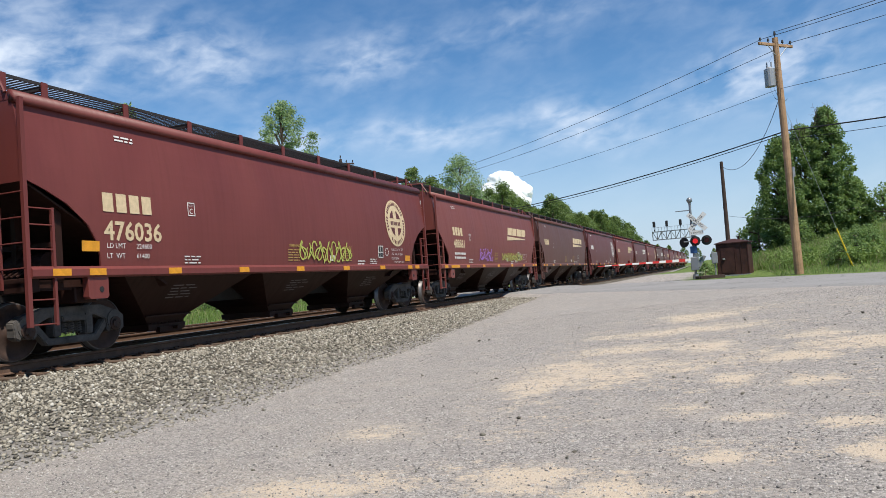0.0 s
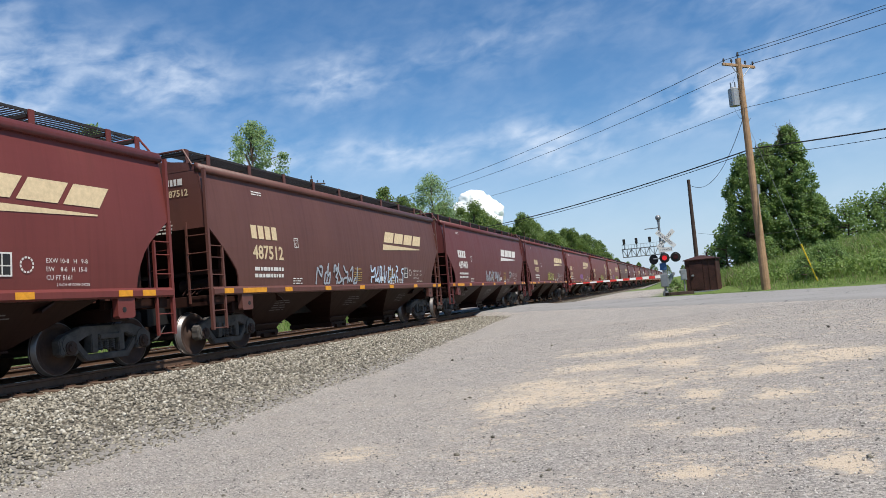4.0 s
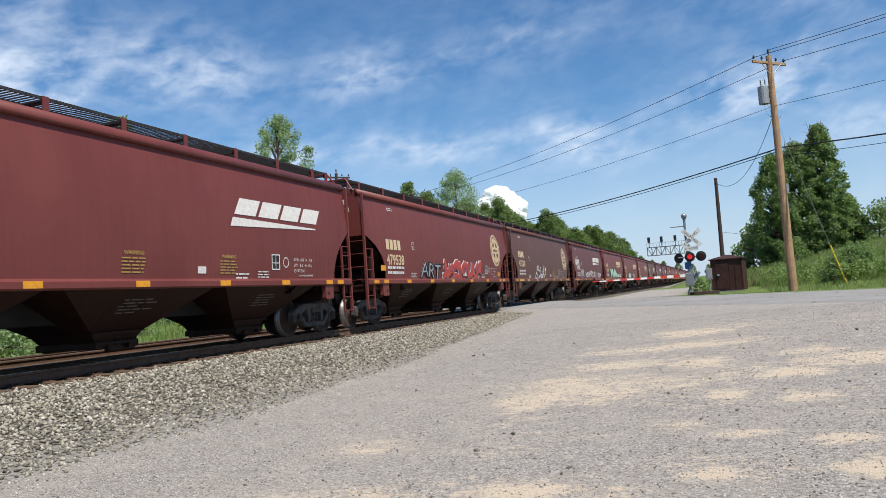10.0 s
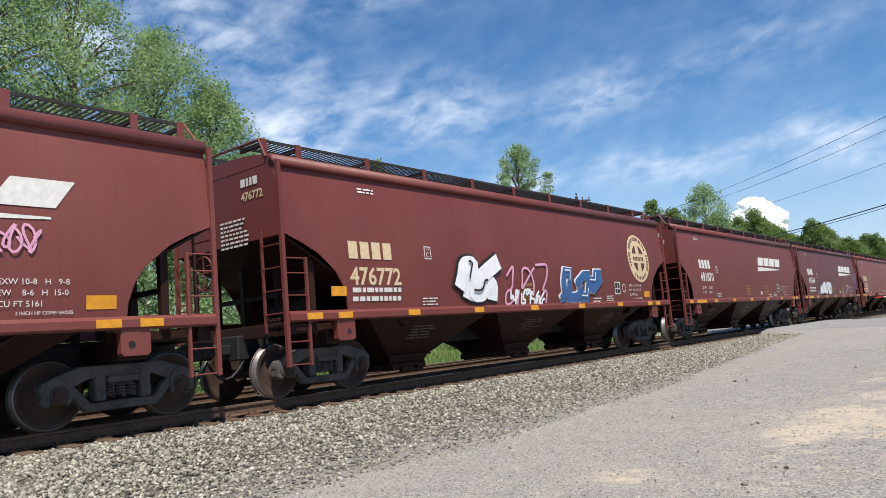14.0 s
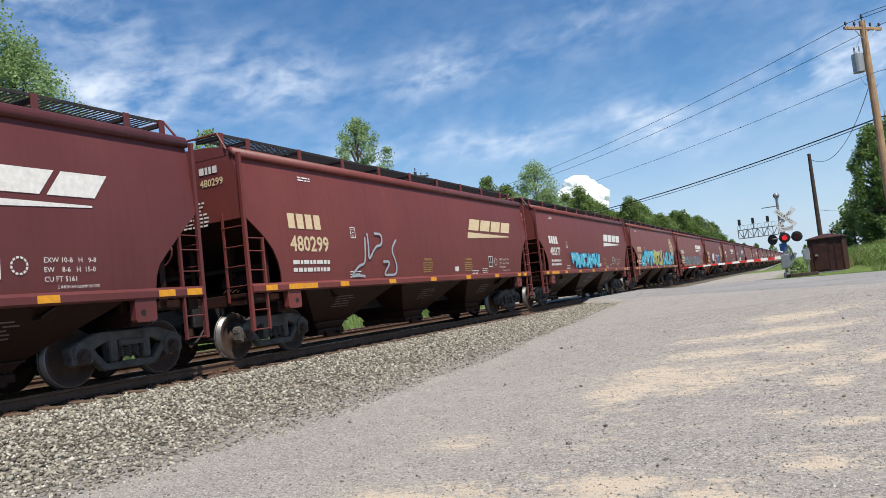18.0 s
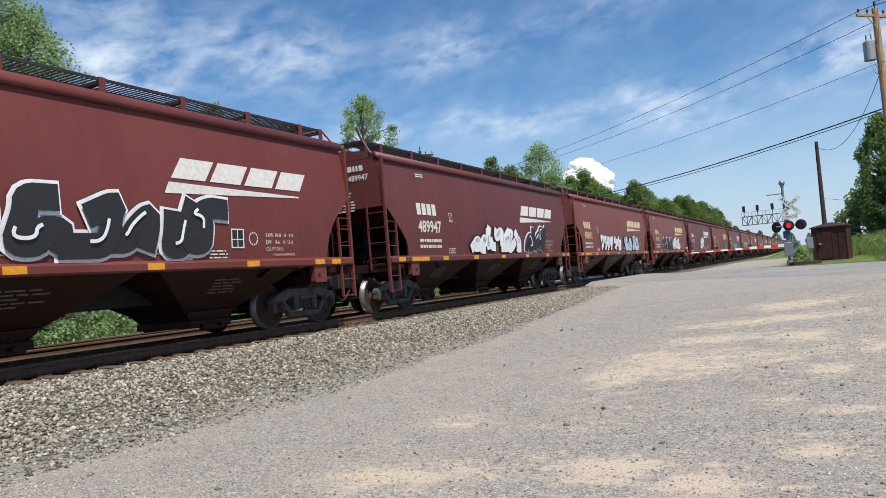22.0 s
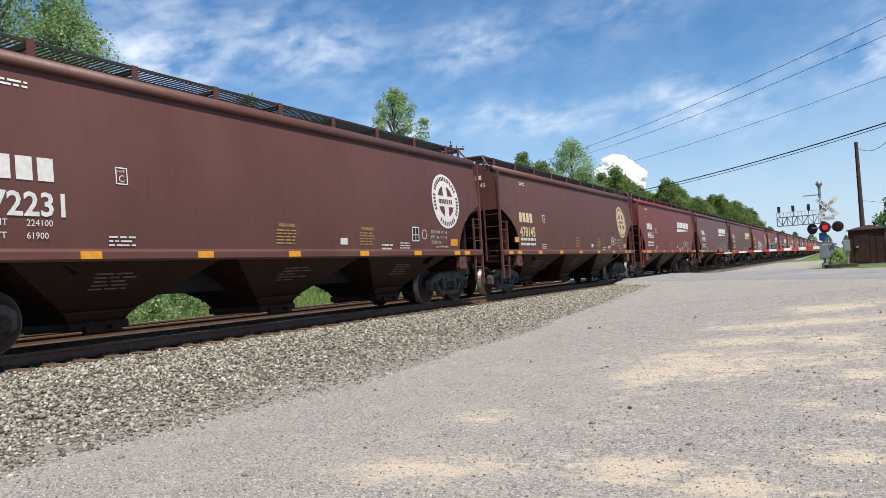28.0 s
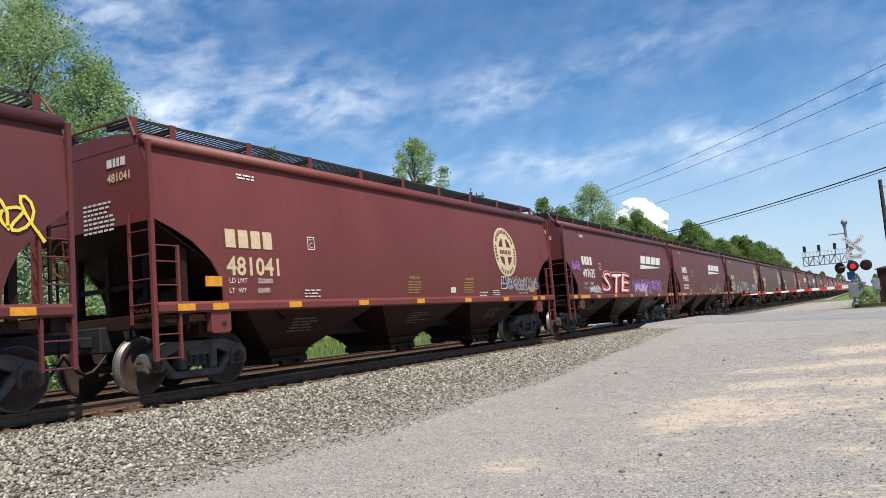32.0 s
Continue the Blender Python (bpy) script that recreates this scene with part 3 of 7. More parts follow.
def ballast_bed_mat():
    m = Mat("ballast_bed", 0.95, 0, 0.2)
    p = m.coords(world=True)
    cell = m.node("ShaderNodeTexVoronoi", Scale=22.0)
    m.link(p, cell.inputs["Vector"])
    tone = m.nt.nodes.new("ShaderNodeSeparateColor")
    m.link(cell.outputs["Color"], tone.inputs[0])
    c = m.mix(tone.outputs[0], (0.080, 0.072, 0.055), (0.300, 0.275, 0.215))
    c = m.mix(m.ramp(cell.outputs["Distance"], 0.30, 0.60), c, (0.05, 0.044, 0.038))
    c = m.mix(m.math("MULTIPLY", m.noise(p, 0.8, 4), 0.4), c, (0.20, 0.165, 0.125))
    # fines from the lot lie over the foot of the slope
    pos = m.nt.nodes.new("ShaderNodeSeparateXYZ")
    m.link(p, pos.inputs[0])
    foot = m.ramp(m.math("ADD", pos.outputs[0], m.math("MULTIPLY", m.noise(p, 2.5, 5, 0.7), 1.2)), TRACK_X + 3.7, TRACK_X + 5.2)
    c = m.mix(foot, c, m.mix(m.noise(p, 60.0, 4, 0.7), (0.17, 0.160, 0.148), (0.36, 0.338, 0.310)))
    m.colour(c)
    m.bump(m.math("MULTIPLY", cell.outputs["Distance"], -1.0), 0.9, 0.04)
    return m.mat


def asphalt_mat():
    m = Mat("bleached_asphalt", 0.92, 0, 0.25)
    p = m.coords(world=True)
    c = m.mix(m.ramp(m.noise(p, 160, 3), 0.3, 0.7), (0.180, 0.173, 0.164), (0.275, 0.265, 0.252))
    c = m.mix(m.math("MULTIPLY", m.ramp(m.noise(m.coords((0.5, 0.4, 1), True), 0.8, 5), 0.4, 0.7), 0.5), c, (0.300, 0.290, 0.280))
    crack = m.node("ShaderNodeTexVoronoi", Scale=0.32)
    crack.feature = "DISTANCE_TO_EDGE"
    wob = m.nt.nodes.new("ShaderNodeVectorMath")
    wob.operation = "ADD"
    n3 = m.node("ShaderNodeTexNoise", Scale=1.2, Detail=4.0)
    m.link(p, n3.inputs["Vector"])
    m.link(p, wob.inputs[0])
    m.link(n3.outputs["Color"], wob.inputs[1])
    m.link(wob.outputs[0], crack.inputs["Vector"])
    c = m.mix(m.ramp(crack.outputs["Distance"], 0.0, 0.012, 0.7, 0.0), c, (0.06, 0.06, 0.06))
    m.colour(c)
    m.bump(m.noise(p, 240, 3), 0.4, 0.004)
    return m.mat


def tie_mat():
    m = Mat("weathered_tie", 0.92, 0, 0.2)
    p = m.coords((12, 0.6, 12))
    c = m.mix(m.noise(p, 3, 6), (0.045, 0.032, 0.024), (0.150, 0.105, 0.075))
    c = m.mix(m.math("MULTIPLY", m.pick(), 0.35), c, (0.13, 0.075, 0.048))
    m.colour(c)
    m.bump(m.noise(p, 5, 4), 0.5, 0.01)
    return m.mat


GRAVEL_MAT = gravel_mat()
GROUND_MAT, BALLAST_MAT, BED_MAT, ASPHALT, TIE_MAT = ground_mat(), ballast_mat(), ballast_bed_mat(), asphalt_mat(), tie_mat()
LINE_WHITE = plain("worn_road_white", (0.62, 0.62, 0.60), 0.8, 0, 0.2, 3)


def spaced(*runs):
    return np.unique(np.concatenate([np.arange(a, b, s) for a, b, s in runs])).round(3)


def build_ground():
    xs = np.concatenate([[-2600, -900, -400, -200, -110, -70], spaced((-50, -22, 2.0), (-22, -16, 0.7), (-16, -4, 0.3), (-4, 12, 0.6), (12, 40, 2.0)), [50, 80, 140, 300, 800, 2600]])
    ys = np.concatenate([[-2600, -1200, -700, -300, -100, -40, -20, -10], spaced((-6, 46, 0.45), (46, 90, 2.0)), [110, 150, 220, 350, 700, 1400, 2800]])
    g = new("ground", region("ground", xs, ys, [GROUND_MAT]))
    tagged(g, "grey gravel lot with sandy worn patches and grass verges", "ground", kind="structure")

    # road: one strip across the track, a few millimetres over the ground
    nx, ny = ROAD_N
    ux, uy = ny, -nx                      # along the road, towards the camera's right
    us = np.concatenate([[-160, -90], spaced((-60, -36, 1.2), (-36, 4, 0.4), (4, 40, 1.2)), [60, 120]])
    vs = np.concatenate([[ROAD_NEAR - 0.35], np.linspace(ROAD_NEAR, ROAD_FAR, 20), [ROAD_FAR + 0.35]])

    def strip(name, u, v, mat, lift, cat, label):
        U, V = np.meshgrid(u, v)
        X, Y = V * nx + U * ux, V * ny + U * uy
        # a slight ragged near edge
        Z = ground_z(X, Y)
        Z = Z + lift
        if len(v) > 12:                   # worn edges run down into the ground
            Z[0], Z[-1] = Z[0] - 0.08, Z[-1] - 0.08
        i = np.arange(U.size).reshape(U.shape)
        f = np.stack([i[:-1, :-1], i[:-1, 1:], i[1:, 1:], i[1:, :-1]], -1).reshape(-1, 4)
        ob = new(name, pydata(name, np.stack([X, Y, Z], -1).reshape(-1, 3), f[:, ::-1], [mat], True))
        return tagged(ob, label, cat, kind="structure")

    strip("road", us, vs, ASPHALT, 0.03, "road", "sun-bleached cracked asphalt road over the level crossing")
    strip("road_line", us[us > -14.5], np.array([ROAD_FAR - 0.55, ROAD_FAR - 0.40]), LINE_WHITE, 0.036, "road marking", "worn white edge line on the asphalt road")
    mid = (ROAD_NEAR + ROAD_FAR) / 2 + 0.3
    for o in (-0.16, 0.10):
        strip("road_line", us[us > -14.5], np.array([mid + o, mid + o + 0.1]), plain("worn_road_yellow", (0.45, 0.33, 0.08), 0.8, 0, 0.3, 3), 0.036, "road marking", "faded yellow centre line on the asphalt road")
    # stop line before the gate
    U0 = -11.2
    strip("road_line", np.array([U0, U0 + 0.5]), np.linspace(mid + 0.4, ROAD_FAR - 0.7, 5), LINE_WHITE, 0.037, "road marking", "worn white stop line before the crossing")


build_ground()


# ---------------------------------------------------------------- track
def rail_profile():
    return [(-0.070, -0.172), (0.070, -0.172), (0.070, -0.160), (0.012, -0.145), (0.010, -0.050), (0.036, -0.040), (0.036, -0.008), (0.028, 0.0),
            (-0.028, 0.0), (-0.036, -0.008), (-0.036, -0.040), (-0.010, -0.050), (-0.012, -0.145), (-0.070, -0.160)]


def build_track(offset=0.0, near=True):
    track = empty("railway_track", Matrix.Translation((TRACK_X + offset, 0, RAIL_Z)))
    tagged(track, "railway track on timber ties with rusted rails" if near else "second railway track behind the train with rusted rails", "track", kind="structure")
    for sx in (1, -1):
        bm = bmesh.new()
        loft(bm, [[(sx * 0.7535 + x, y, z) for x, z in rail_profile()] for y in (-760.0, -40.0, 0.0, 60.0, 300.0, 1500.0)])
        fix(bm)
        me = mesh_of(bm, "rail", [RUST_RAIL, RAIL_TOP])
        for p in me.polygons:
            if p.normal.z > 0.9 and p.center.z > -0.02:
                p.material_index = 1
        part("rail", me, None, track)
    # ties: single ones where the camera passes, the far ones joined
    tie = bmesh.new()
    box(tie, -1.30, 1.30, -0.112, 0.112, -0.36, -0.185, 0.012)
    tie = mesh_of(tie, "tie", TIE_MAT)
    plate = bmesh.new()
    for sx in (1, -1):
        box(plate, sx * 0.7535 - 0.18, sx * 0.7535 + 0.18, -0.10, 0.10, -0.184, -0.168)
        for px in (-0.105, 0.105):
            for py in (-0.06, 0.06):
                box(plate, sx * 0.7535 + px - 0.018, sx * 0.7535 + px + 0.018, py - 0.018, py + 0.018, -0.168, -0.135)
        for py in (-0.085, 0.085):          # rail anchors
            box(plate, sx * 0.7535 - 0.09, sx * 0.7535 + 0.09, py - 0.02, py + 0.02, -0.19, -0.155)
    plate = mesh_of(plate, "tie_plate", RUST_PLATE)
    rng = random.Random(4)
    y = 1.0
    for i in range(96 if near else 0):
        t = part("tie", tie, None, track, at=pose(rng.uniform(-0.06, 0.06), y, 0, 0, 0, rng.uniform(-1.2, 1.2)))
        part("tie_plate", plate, None, t)
        y += 0.50
    bm = bmesh.new()
    for k in range(1, 420):
        for yy, ok in ((y + 0.5 * k, True), (1.0 - 0.5 * k, k < 60 and near)):
            if ok:
                box(bm, -1.30, 1.30, yy - 0.112, yy + 0.112, -0.36, -0.185)
    part("far_ties", bm, TIE_MAT, track)["kind"] = "stuff"
    return track


def stones(name, count, xr, yr, size, seed, shape, label, where=None, mat=None):
    """Crushed stone as real pieces, joined into one heap."""
    rng = np.random.default_rng(seed)
    base = np.array([(1, 0, 0), (-1, 0, 0), (0, 1, 0), (0, -1, 0), (0, 0, 1), (0, 0, -1), (.7, .7, .5), (-.7, -.6, .55)], float)[:6]
    tri = np.array([(0, 2, 4), (2, 1, 4), (1, 3, 4), (3, 0, 4), (2, 0, 5), (1, 2, 5), (3, 1, 5), (0, 3, 5)])
    x, y = rng.uniform(*xr, count), yr[0] + (yr[1] - yr[0]) * rng.random(count) ** 1.5
    if where is not None:
        keep = where(x, y, rng)
        x, y = x[keep], y[keep]
    n = len(x)
    s = size * rng.uniform(0.55, 1.35, n) * np.clip(1.15 - (x - TRACK_X - 2.9) * 0.24, 0.45, 1) if mat is None else size * (0.45 + 1.1 * rng.random(n) ** 3)
    v = base[None] * (rng.uniform(0.6, 1.15, (n, 6, 1))) + rng.normal(0, 0.13, (n, 6, 3))
    v *= (s[:, None] * np.stack([rng.uniform(.8, 1.2, n), rng.uniform(.8, 1.2, n), rng.uniform(.5, .85, n)], -1))[:, None, :]
    a = rng.uniform(0, 6.283, n)
    tilt = rng.normal(0, 0.5, n)
    ca, sa, ct, st = np.cos(a), np.sin(a), np.cos(tilt), np.sin(tilt)
    vy, vz = v[..., 1] * ct[:, None] - v[..., 2] * st[:, None], v[..., 1] * st[:, None] + v[..., 2] * ct[:, None]
    vx = v[..., 0]
    v = np.stack([vx * ca[:, None] - vy * sa[:, None], vx * sa[:, None] + vy * ca[:, None], vz], -1)
    z = shape(x, y) + s * rng.uniform(0.05, 0.4, n)
    v += np.stack([x, y, z], -1)[:, None]
    f = (tri[None] + 6 * np.arange(n)[:, None, None]).reshape(-1, 3)
    ob = new(name, pydata(name, v.reshape(-1, 3), f, [mat or BALLAST_MAT]))
    return tagged(ob, label, "stones", kind="stuff")


def ballast_z(x, y):
    """Top of the ballast: level between the tie ends, then a slope down to the lot."""
    x, y = np.asarray(x, float), np.asarray(y, float)
    d = np.abs(x - TRACK_X)
    d = np.where(x < TRACK_X - 0.8, np.maximum(1.3, d - 5.2), d)
    g = ground_z(x, y)
    foot = 4.8 + 0.14 * np.sin(y * 0.9) + 0.08 * np.sin(y * 2.3 + 1)
    top = RAIL_Z - 0.232
    t = ss((d - 1.55) / (foot - 1.55)) * 0.5 + np.clip((d - 1.55) / (foot - 1.55), 0, 1) * 0.5
    z = top * (1 - t) + (g - 0.03) * t
    n = ROAD_N[0] * x + ROAD_N[1] * y
    z = np.where(d < 0.69, top - 0.07, z)
    cross = ss((n - 14.8) / 1.0) * ss((25.6 - n) / 1.6)
    return z - 0.22 * cross


def build_ballast():
    xs = TRACK_X + np.concatenate([[-9.5], np.arange(-9.2, 4.9, 0.25), [5.3]])
    ys = np.concatenate([[-700, -200, -60, -20], np.arange(-6, 60, 0.3), [70, 100, 200, 400, 900, 1500]])
    X, Y = np.meshgrid(xs, ys)
    Z = ballast_z(X, Y)
    i = np.arange(X.size).reshape(X.shape)
    f = np.stack([i[:-1, :-1], i[:-1, 1:], i[1:, 1:], i[1:, :-1]], -1).reshape(-1, 4)
    ob = new("ballast_bed", pydata("ballast_bed", np.stack([X, Y, Z], -1).reshape(-1, 3), f, [BED_MAT], True))
    tagged(ob, "bed of crushed stone ballast under the track", "ballast", kind="structure")

    def clear(x, y, rng):
        n = ROAD_N[0] * x + ROAD_N[1] * y
        d = x - TRACK_X
        thin = np.where(d > 3.8, rng.random(len(x)) < np.exp(-(d - 3.8) * 1.0), True)
        thin &= (d > 1.33) | (rng.random(len(x)) < 0.5)
        return thin & (np.abs(d - 0.7535) > 0.11) & ~((n > 15.3) & (n < 25))

    stones("ballast_stones", 104000, (TRACK_X + 0.85, TRACK_X + 7.4), (3.0, 46.0), 0.035, 3, ballast_z, "loose grey-brown crushed ballast stones beside the rail", clear)
    stones("gravel_stones", 120000, (TRACK_X + 3.6, 7.5), (3.2, 20.0), 0.0105, 5, ground_z, "small loose stones scattered over the gravel lot",
           lambda x, y, rng: (ROAD_N[0] * x + ROAD_N[1] * y < 15.4), GRAVEL_MAT)
    stones("stray_stones", 220, (TRACK_X + 4.5, 7.0), (3.6, 18.0), 0.030, 8, ground_z, "larger dark stones lying loose on the gravel lot",
           lambda x, y, rng: (ROAD_N[0] * x + ROAD_N[1] * y < 15.2), BALLAST_MAT)


build_ballast()


# ---------------------------------------------------------------- covered hopper cars
END = 7.74                                   # half length of a body on which the lettering is laid out
ENDS = {"angled": 7.53, "round": 7.76, "arch": 7.93}   # half lengths of the three kinds of car


def side_x(z):
    return 1.60 - 0.058 * (z - 2.15) ** 2


def poly_prism(bm, pts, x0, x1):
    """A flat shape given in (y, z), thick along x."""
    a = [bm.verts.new((x0, y, z)) for y, z in pts]
    b = [bm.verts.new((x1, y, z)) for y, z in pts]
    n = len(pts)
    bm.faces.new(a[::-1])
    bm.faces.new(b)
    for i in range(n):
        bm.faces.new((a[i], a[(i + 1) % n], b[(i + 1) % n], b[i]))


CUTS = {  # how far the side sheet is cut back from the car's end at each height
    "round": [(1.40, 0.96), (1.60, 0.94), (1.85, 0.86), (2.08, 0.74), (2.26, 0.58), (2.38, 0.45), (2.56, 0.22), (2.73, 0.0)],
    "arch": [(1.40, 1.38), (1.60, 1.36), (1.85, 1.27), (2.08, 1.12), (2.26, 0.94), (2.42, 0.70), (2.58, 0.38), (2.73, 0.0)],
    "angled": [(1.40, 1.02), (1.60, 1.00), (1.80, 0.93), (2.05, 0.70), (2.30, 0.45), (2.50, 0.24), (2.62, 0.10), (2.73, 0.0)],
}


def side_sheet(style, sx):
    END = ENDS[style]
    bm = bmesh.new()
    rings = []
    rows = CUTS[style] + [(2.95, 0), (3.15, 0), (3.35, 0), (3.55, 0), (3.75, 0), (3.93, 0)]
    for z, cut in rows:
        e, x = END - cut, side_x(z)
        rings.append([(sx * x, -e, z), (sx * x, e, z), (sx * (x - 0.03), e, z), (sx * (x - 0.03), -e, z)])
    loft(bm, rings)
    return fix(bm)


def sweep_y(bm, profile, y0, y1):
    loft(bm, [[(x, y0, z) for x, z in profile], [(x, y1, z) for x, z in profile]])


def lathe_x(bm, profile, n=28):
    """Rings round the x axis from (x, radius) pairs."""
    rings = [[(x, r * math.cos(6.28319 * i / n), r * math.sin(6.28319 * i / n)) for i in range(n)] for x, r in profile]
    loft(bm, rings)


def wheelset_mesh():
    bm = bmesh.new()
    for sx in (1, -1):
        prof = [(0.690, 0.10), (0.690, 0.33), (0.672, 0.36), (0.672, 0.470), (0.690, 0.483), (0.706, 0.476), (0.714, 0.462), (0.810, 0.4535), (0.815, 0.436), (0.816, 0.385),
                (0.790, 0.350), (0.762, 0.300), (0.768, 0.190), (0.800, 0.150), (0.830, 0.130), (0.830, 0.10)]
        lathe_x(bm, [(sx * x, r) for x, r in prof])
    rod(bm, (-1.05, 0, 0), (1.05, 0, 0), 0.085, n=12)
    fix(bm)
    me = mesh_of(bm, "wheelset", [WHEEL_STEEL, TREAD], True)
    for p in me.polygons:
        r = math.hypot(p.center.y, p.center.z)
        if r > 0.44 and (abs(p.normal.x) < 0.8 or abs(p.center.x) > 0.78):
            p.material_index = 1
    return me


def side_frame_mesh():
    bm = bmesh.new()
    x0, x1 = 0.92, 1.09
    poly_prism(bm, [(-1.10, 0.60), (-0.98, 0.67), (-0.60, 0.80), (0.60, 0.80), (0.98, 0.67), (1.10, 0.60), (1.10, 0.50), (0.78, 0.50), (0.46, 0.64), (-0.46, 0.64), (-0.78, 0.50), (-1.10, 0.50)], x0, x1)
    poly_prism(bm, [(-0.84, 0.55), (-0.50, 0.20), (0.50, 0.20), (0.84, 0.55), (0.72, 0.62), (0.45, 0.315), (-0.45, 0.315), (-0.72, 0.62)], x0 + 0.01, x1 - 0.012)
    for s in (1, -1):
        poly_prism(bm, [(s * 0.24, 0.33), (s * 0.40, 0.33), (s * 0.40, 0.69), (s * 0.24, 0.69)], x0 - 0.01, x1 + 0.012)
        poly_prism(bm, [(s * 0.68, 0.53), (s * 0.69, 0.36), (s * 0.77, 0.31), (s * 0.80, 0.55)], x0, x1 + 0.006)
        poly_prism(bm, [(s * 1.09, 0.55), (s * 1.09, 0.37), (s * 0.98, 0.31), (s * 0.95, 0.55)], x0, x1 + 0.006)
        rod(bm, (x0 - 0.02, s * 0.87, 0.52), (x1 + 0.02, s * 0.87, 0.52), 0.185, n=14)
    poly_prism(bm, [(-0.24, 0.56), (0.24, 0.56), (0.24, 0.65), (-0.24, 0.65)], x0 - 0.05, x1 + 0.05)
    fix(bm)
    sharp = [e for e in bm.edges if len(e.link_faces) == 2 and e.calc_face_angle(0) > 0.9]
    bmesh.ops.bevel(bm, geom=sharp, offset=0.016, segments=2, affect="EDGES")
    return bm


def spring_mesh():
    """One coil of the spring nest."""
    bm = bmesh.new()
    turns, n = 5, 9
    rings = []
    for k in range(turns * n + 1):
        a = 6.28319 * k / n
        c = Vector((1.0 + 0.060 * math.cos(a), 0.060 * math.sin(a), 0.365 + 0.195 * k / (turns * n)))
        u = Vector((math.cos(a), math.sin(a), 0))
        rings.append([c + u * (0.016 * math.cos(b)) + Vector((0, 0, 0.016 * math.sin(b))) for b in (0.8, 2.37, 3.94, 5.51)])
    loft(bm, rings)
    return fix(bm)


def bearing_mesh():
    bm = bmesh.new()
    rod(bm, (0.90, 0, 0.457), (1.13, 0, 0.457), 0.120, n=14)
    rod(bm, (1.13, 0, 0.457), (1.16, 0, 0.457), 0.080, n=10)
    for a in range(3):
        rod(bm, (1.13, 0.055 * math.cos(2.1 * a), 0.457 + 0.055 * math.sin(2.1 * a)), (1.175, 0.055 * math.cos(2.1 * a), 0.457 + 0.055 * math.sin(2.1 * a)), 0.018, n=6)
    return bm


def on_side(y, z, out=0.006):
    """Where flat lettering sits on the near side: y from the rear corner."""
    return pose(side_x(z + 0.15) + out + 0.002, -END + y, z, 90, 0, 90)


def flat(shapes, name, mat, out=0.010):
    """Flat shapes in (y from the rear corner, z), laid on the near side."""
    bm = bmesh.new()
    for sh in shapes:
        vs = [bm.verts.new((side_x(z) + out, -END + y, z)) for y, z in sh]
        try:
            bm.faces.new(vs)
        except ValueError:
            pass
    bm.normal_update()
    for f in bm.faces:
        if f.normal.x < 0:
            f.normal_flip()
    big = [f for f in bm.faces if len(f.verts) > 4]
    if big:
        bmesh.ops.triangulate(bm, faces=big)
    return mesh_of(bm, name, mat)


def rect(y0, y1, z0, z1):
    return [(y0, z0), (y1, z0), (y1, z1), (y0, z1)]


def strip(pts, w, name, mat, out):
    """One unbroken band of spray paint along a bent line on the near side."""
    bm, last = bmesh.new(), None
    n = len(pts)
    for i, (y, z) in enumerate(pts):
        (a, b), (c, d) = pts[max(0, i - 1)], pts[min(n - 1, i + 1)]
        l = math.hypot(c - a, d - b) or 1e-6
        ty, tz = (c - a) / l, (d - b) / l
        turn = 1.0
        if 0 < i < n - 1:
            l0, l1 = math.hypot(y - a, z - b) or 1e-6, math.hypot(c - y, d - z) or 1e-6
            dot = ((y - a) * (c - y) + (z - b) * (d - z)) / (l0 * l1)
            turn = min(1.35, 1 / max(0.3, math.sqrt(max(0.0, (1 + dot) / 2))))
        e = -0.4 * w if i == 0 else 0.4 * w if i == n - 1 else 0.0
        h, o = w / 2 * turn, out + 0.0006 * i
        pair = [bm.verts.new((side_x(z + q * ty * h + e * tz) + o, -END + y - q * tz * h + e * ty, z + q * ty * h + e * tz)) for q in (1, -1)]
        if last:
            f = bm.faces.new((last[0], last[1], pair[1], pair[0]))
        last = pair
    bmesh.ops.recalc_face_normals(bm, faces=bm.faces)
    if sum(f.normal.x for f in bm.faces) < 0:
        bmesh.ops.reverse_faces(bm, faces=bm.faces)
    return mesh_of(bm, name, mat)


def slab_letters(y0, z0, w, h, lean, gap, count=4):
    """Plain slanted blocks in the place of a heavy italic wordmark."""
    shapes = []
    bw = (w - lean - gap * (count - 1)) / count
    for i in range(count):
        a = y0 + i * (bw + gap)
        k = lean / h

        def q(p, r, s, t):
            return [(a + p + k * (s * h), z0 + s * h), (a + r + k * (s * h), z0 + s * h), (a + r + k * (t * h), z0 + t * h), (a + p + k * (t * h), z0 + t * h)]
        shapes.append(q(0, bw, 0, 1))
    return shapes


def swoosh_mesh(mat, name):
    return flat([[(9.05, 2.54), (12.62, 2.66), (12.62, 2.69), (9.16, 2.74)]], name, mat)


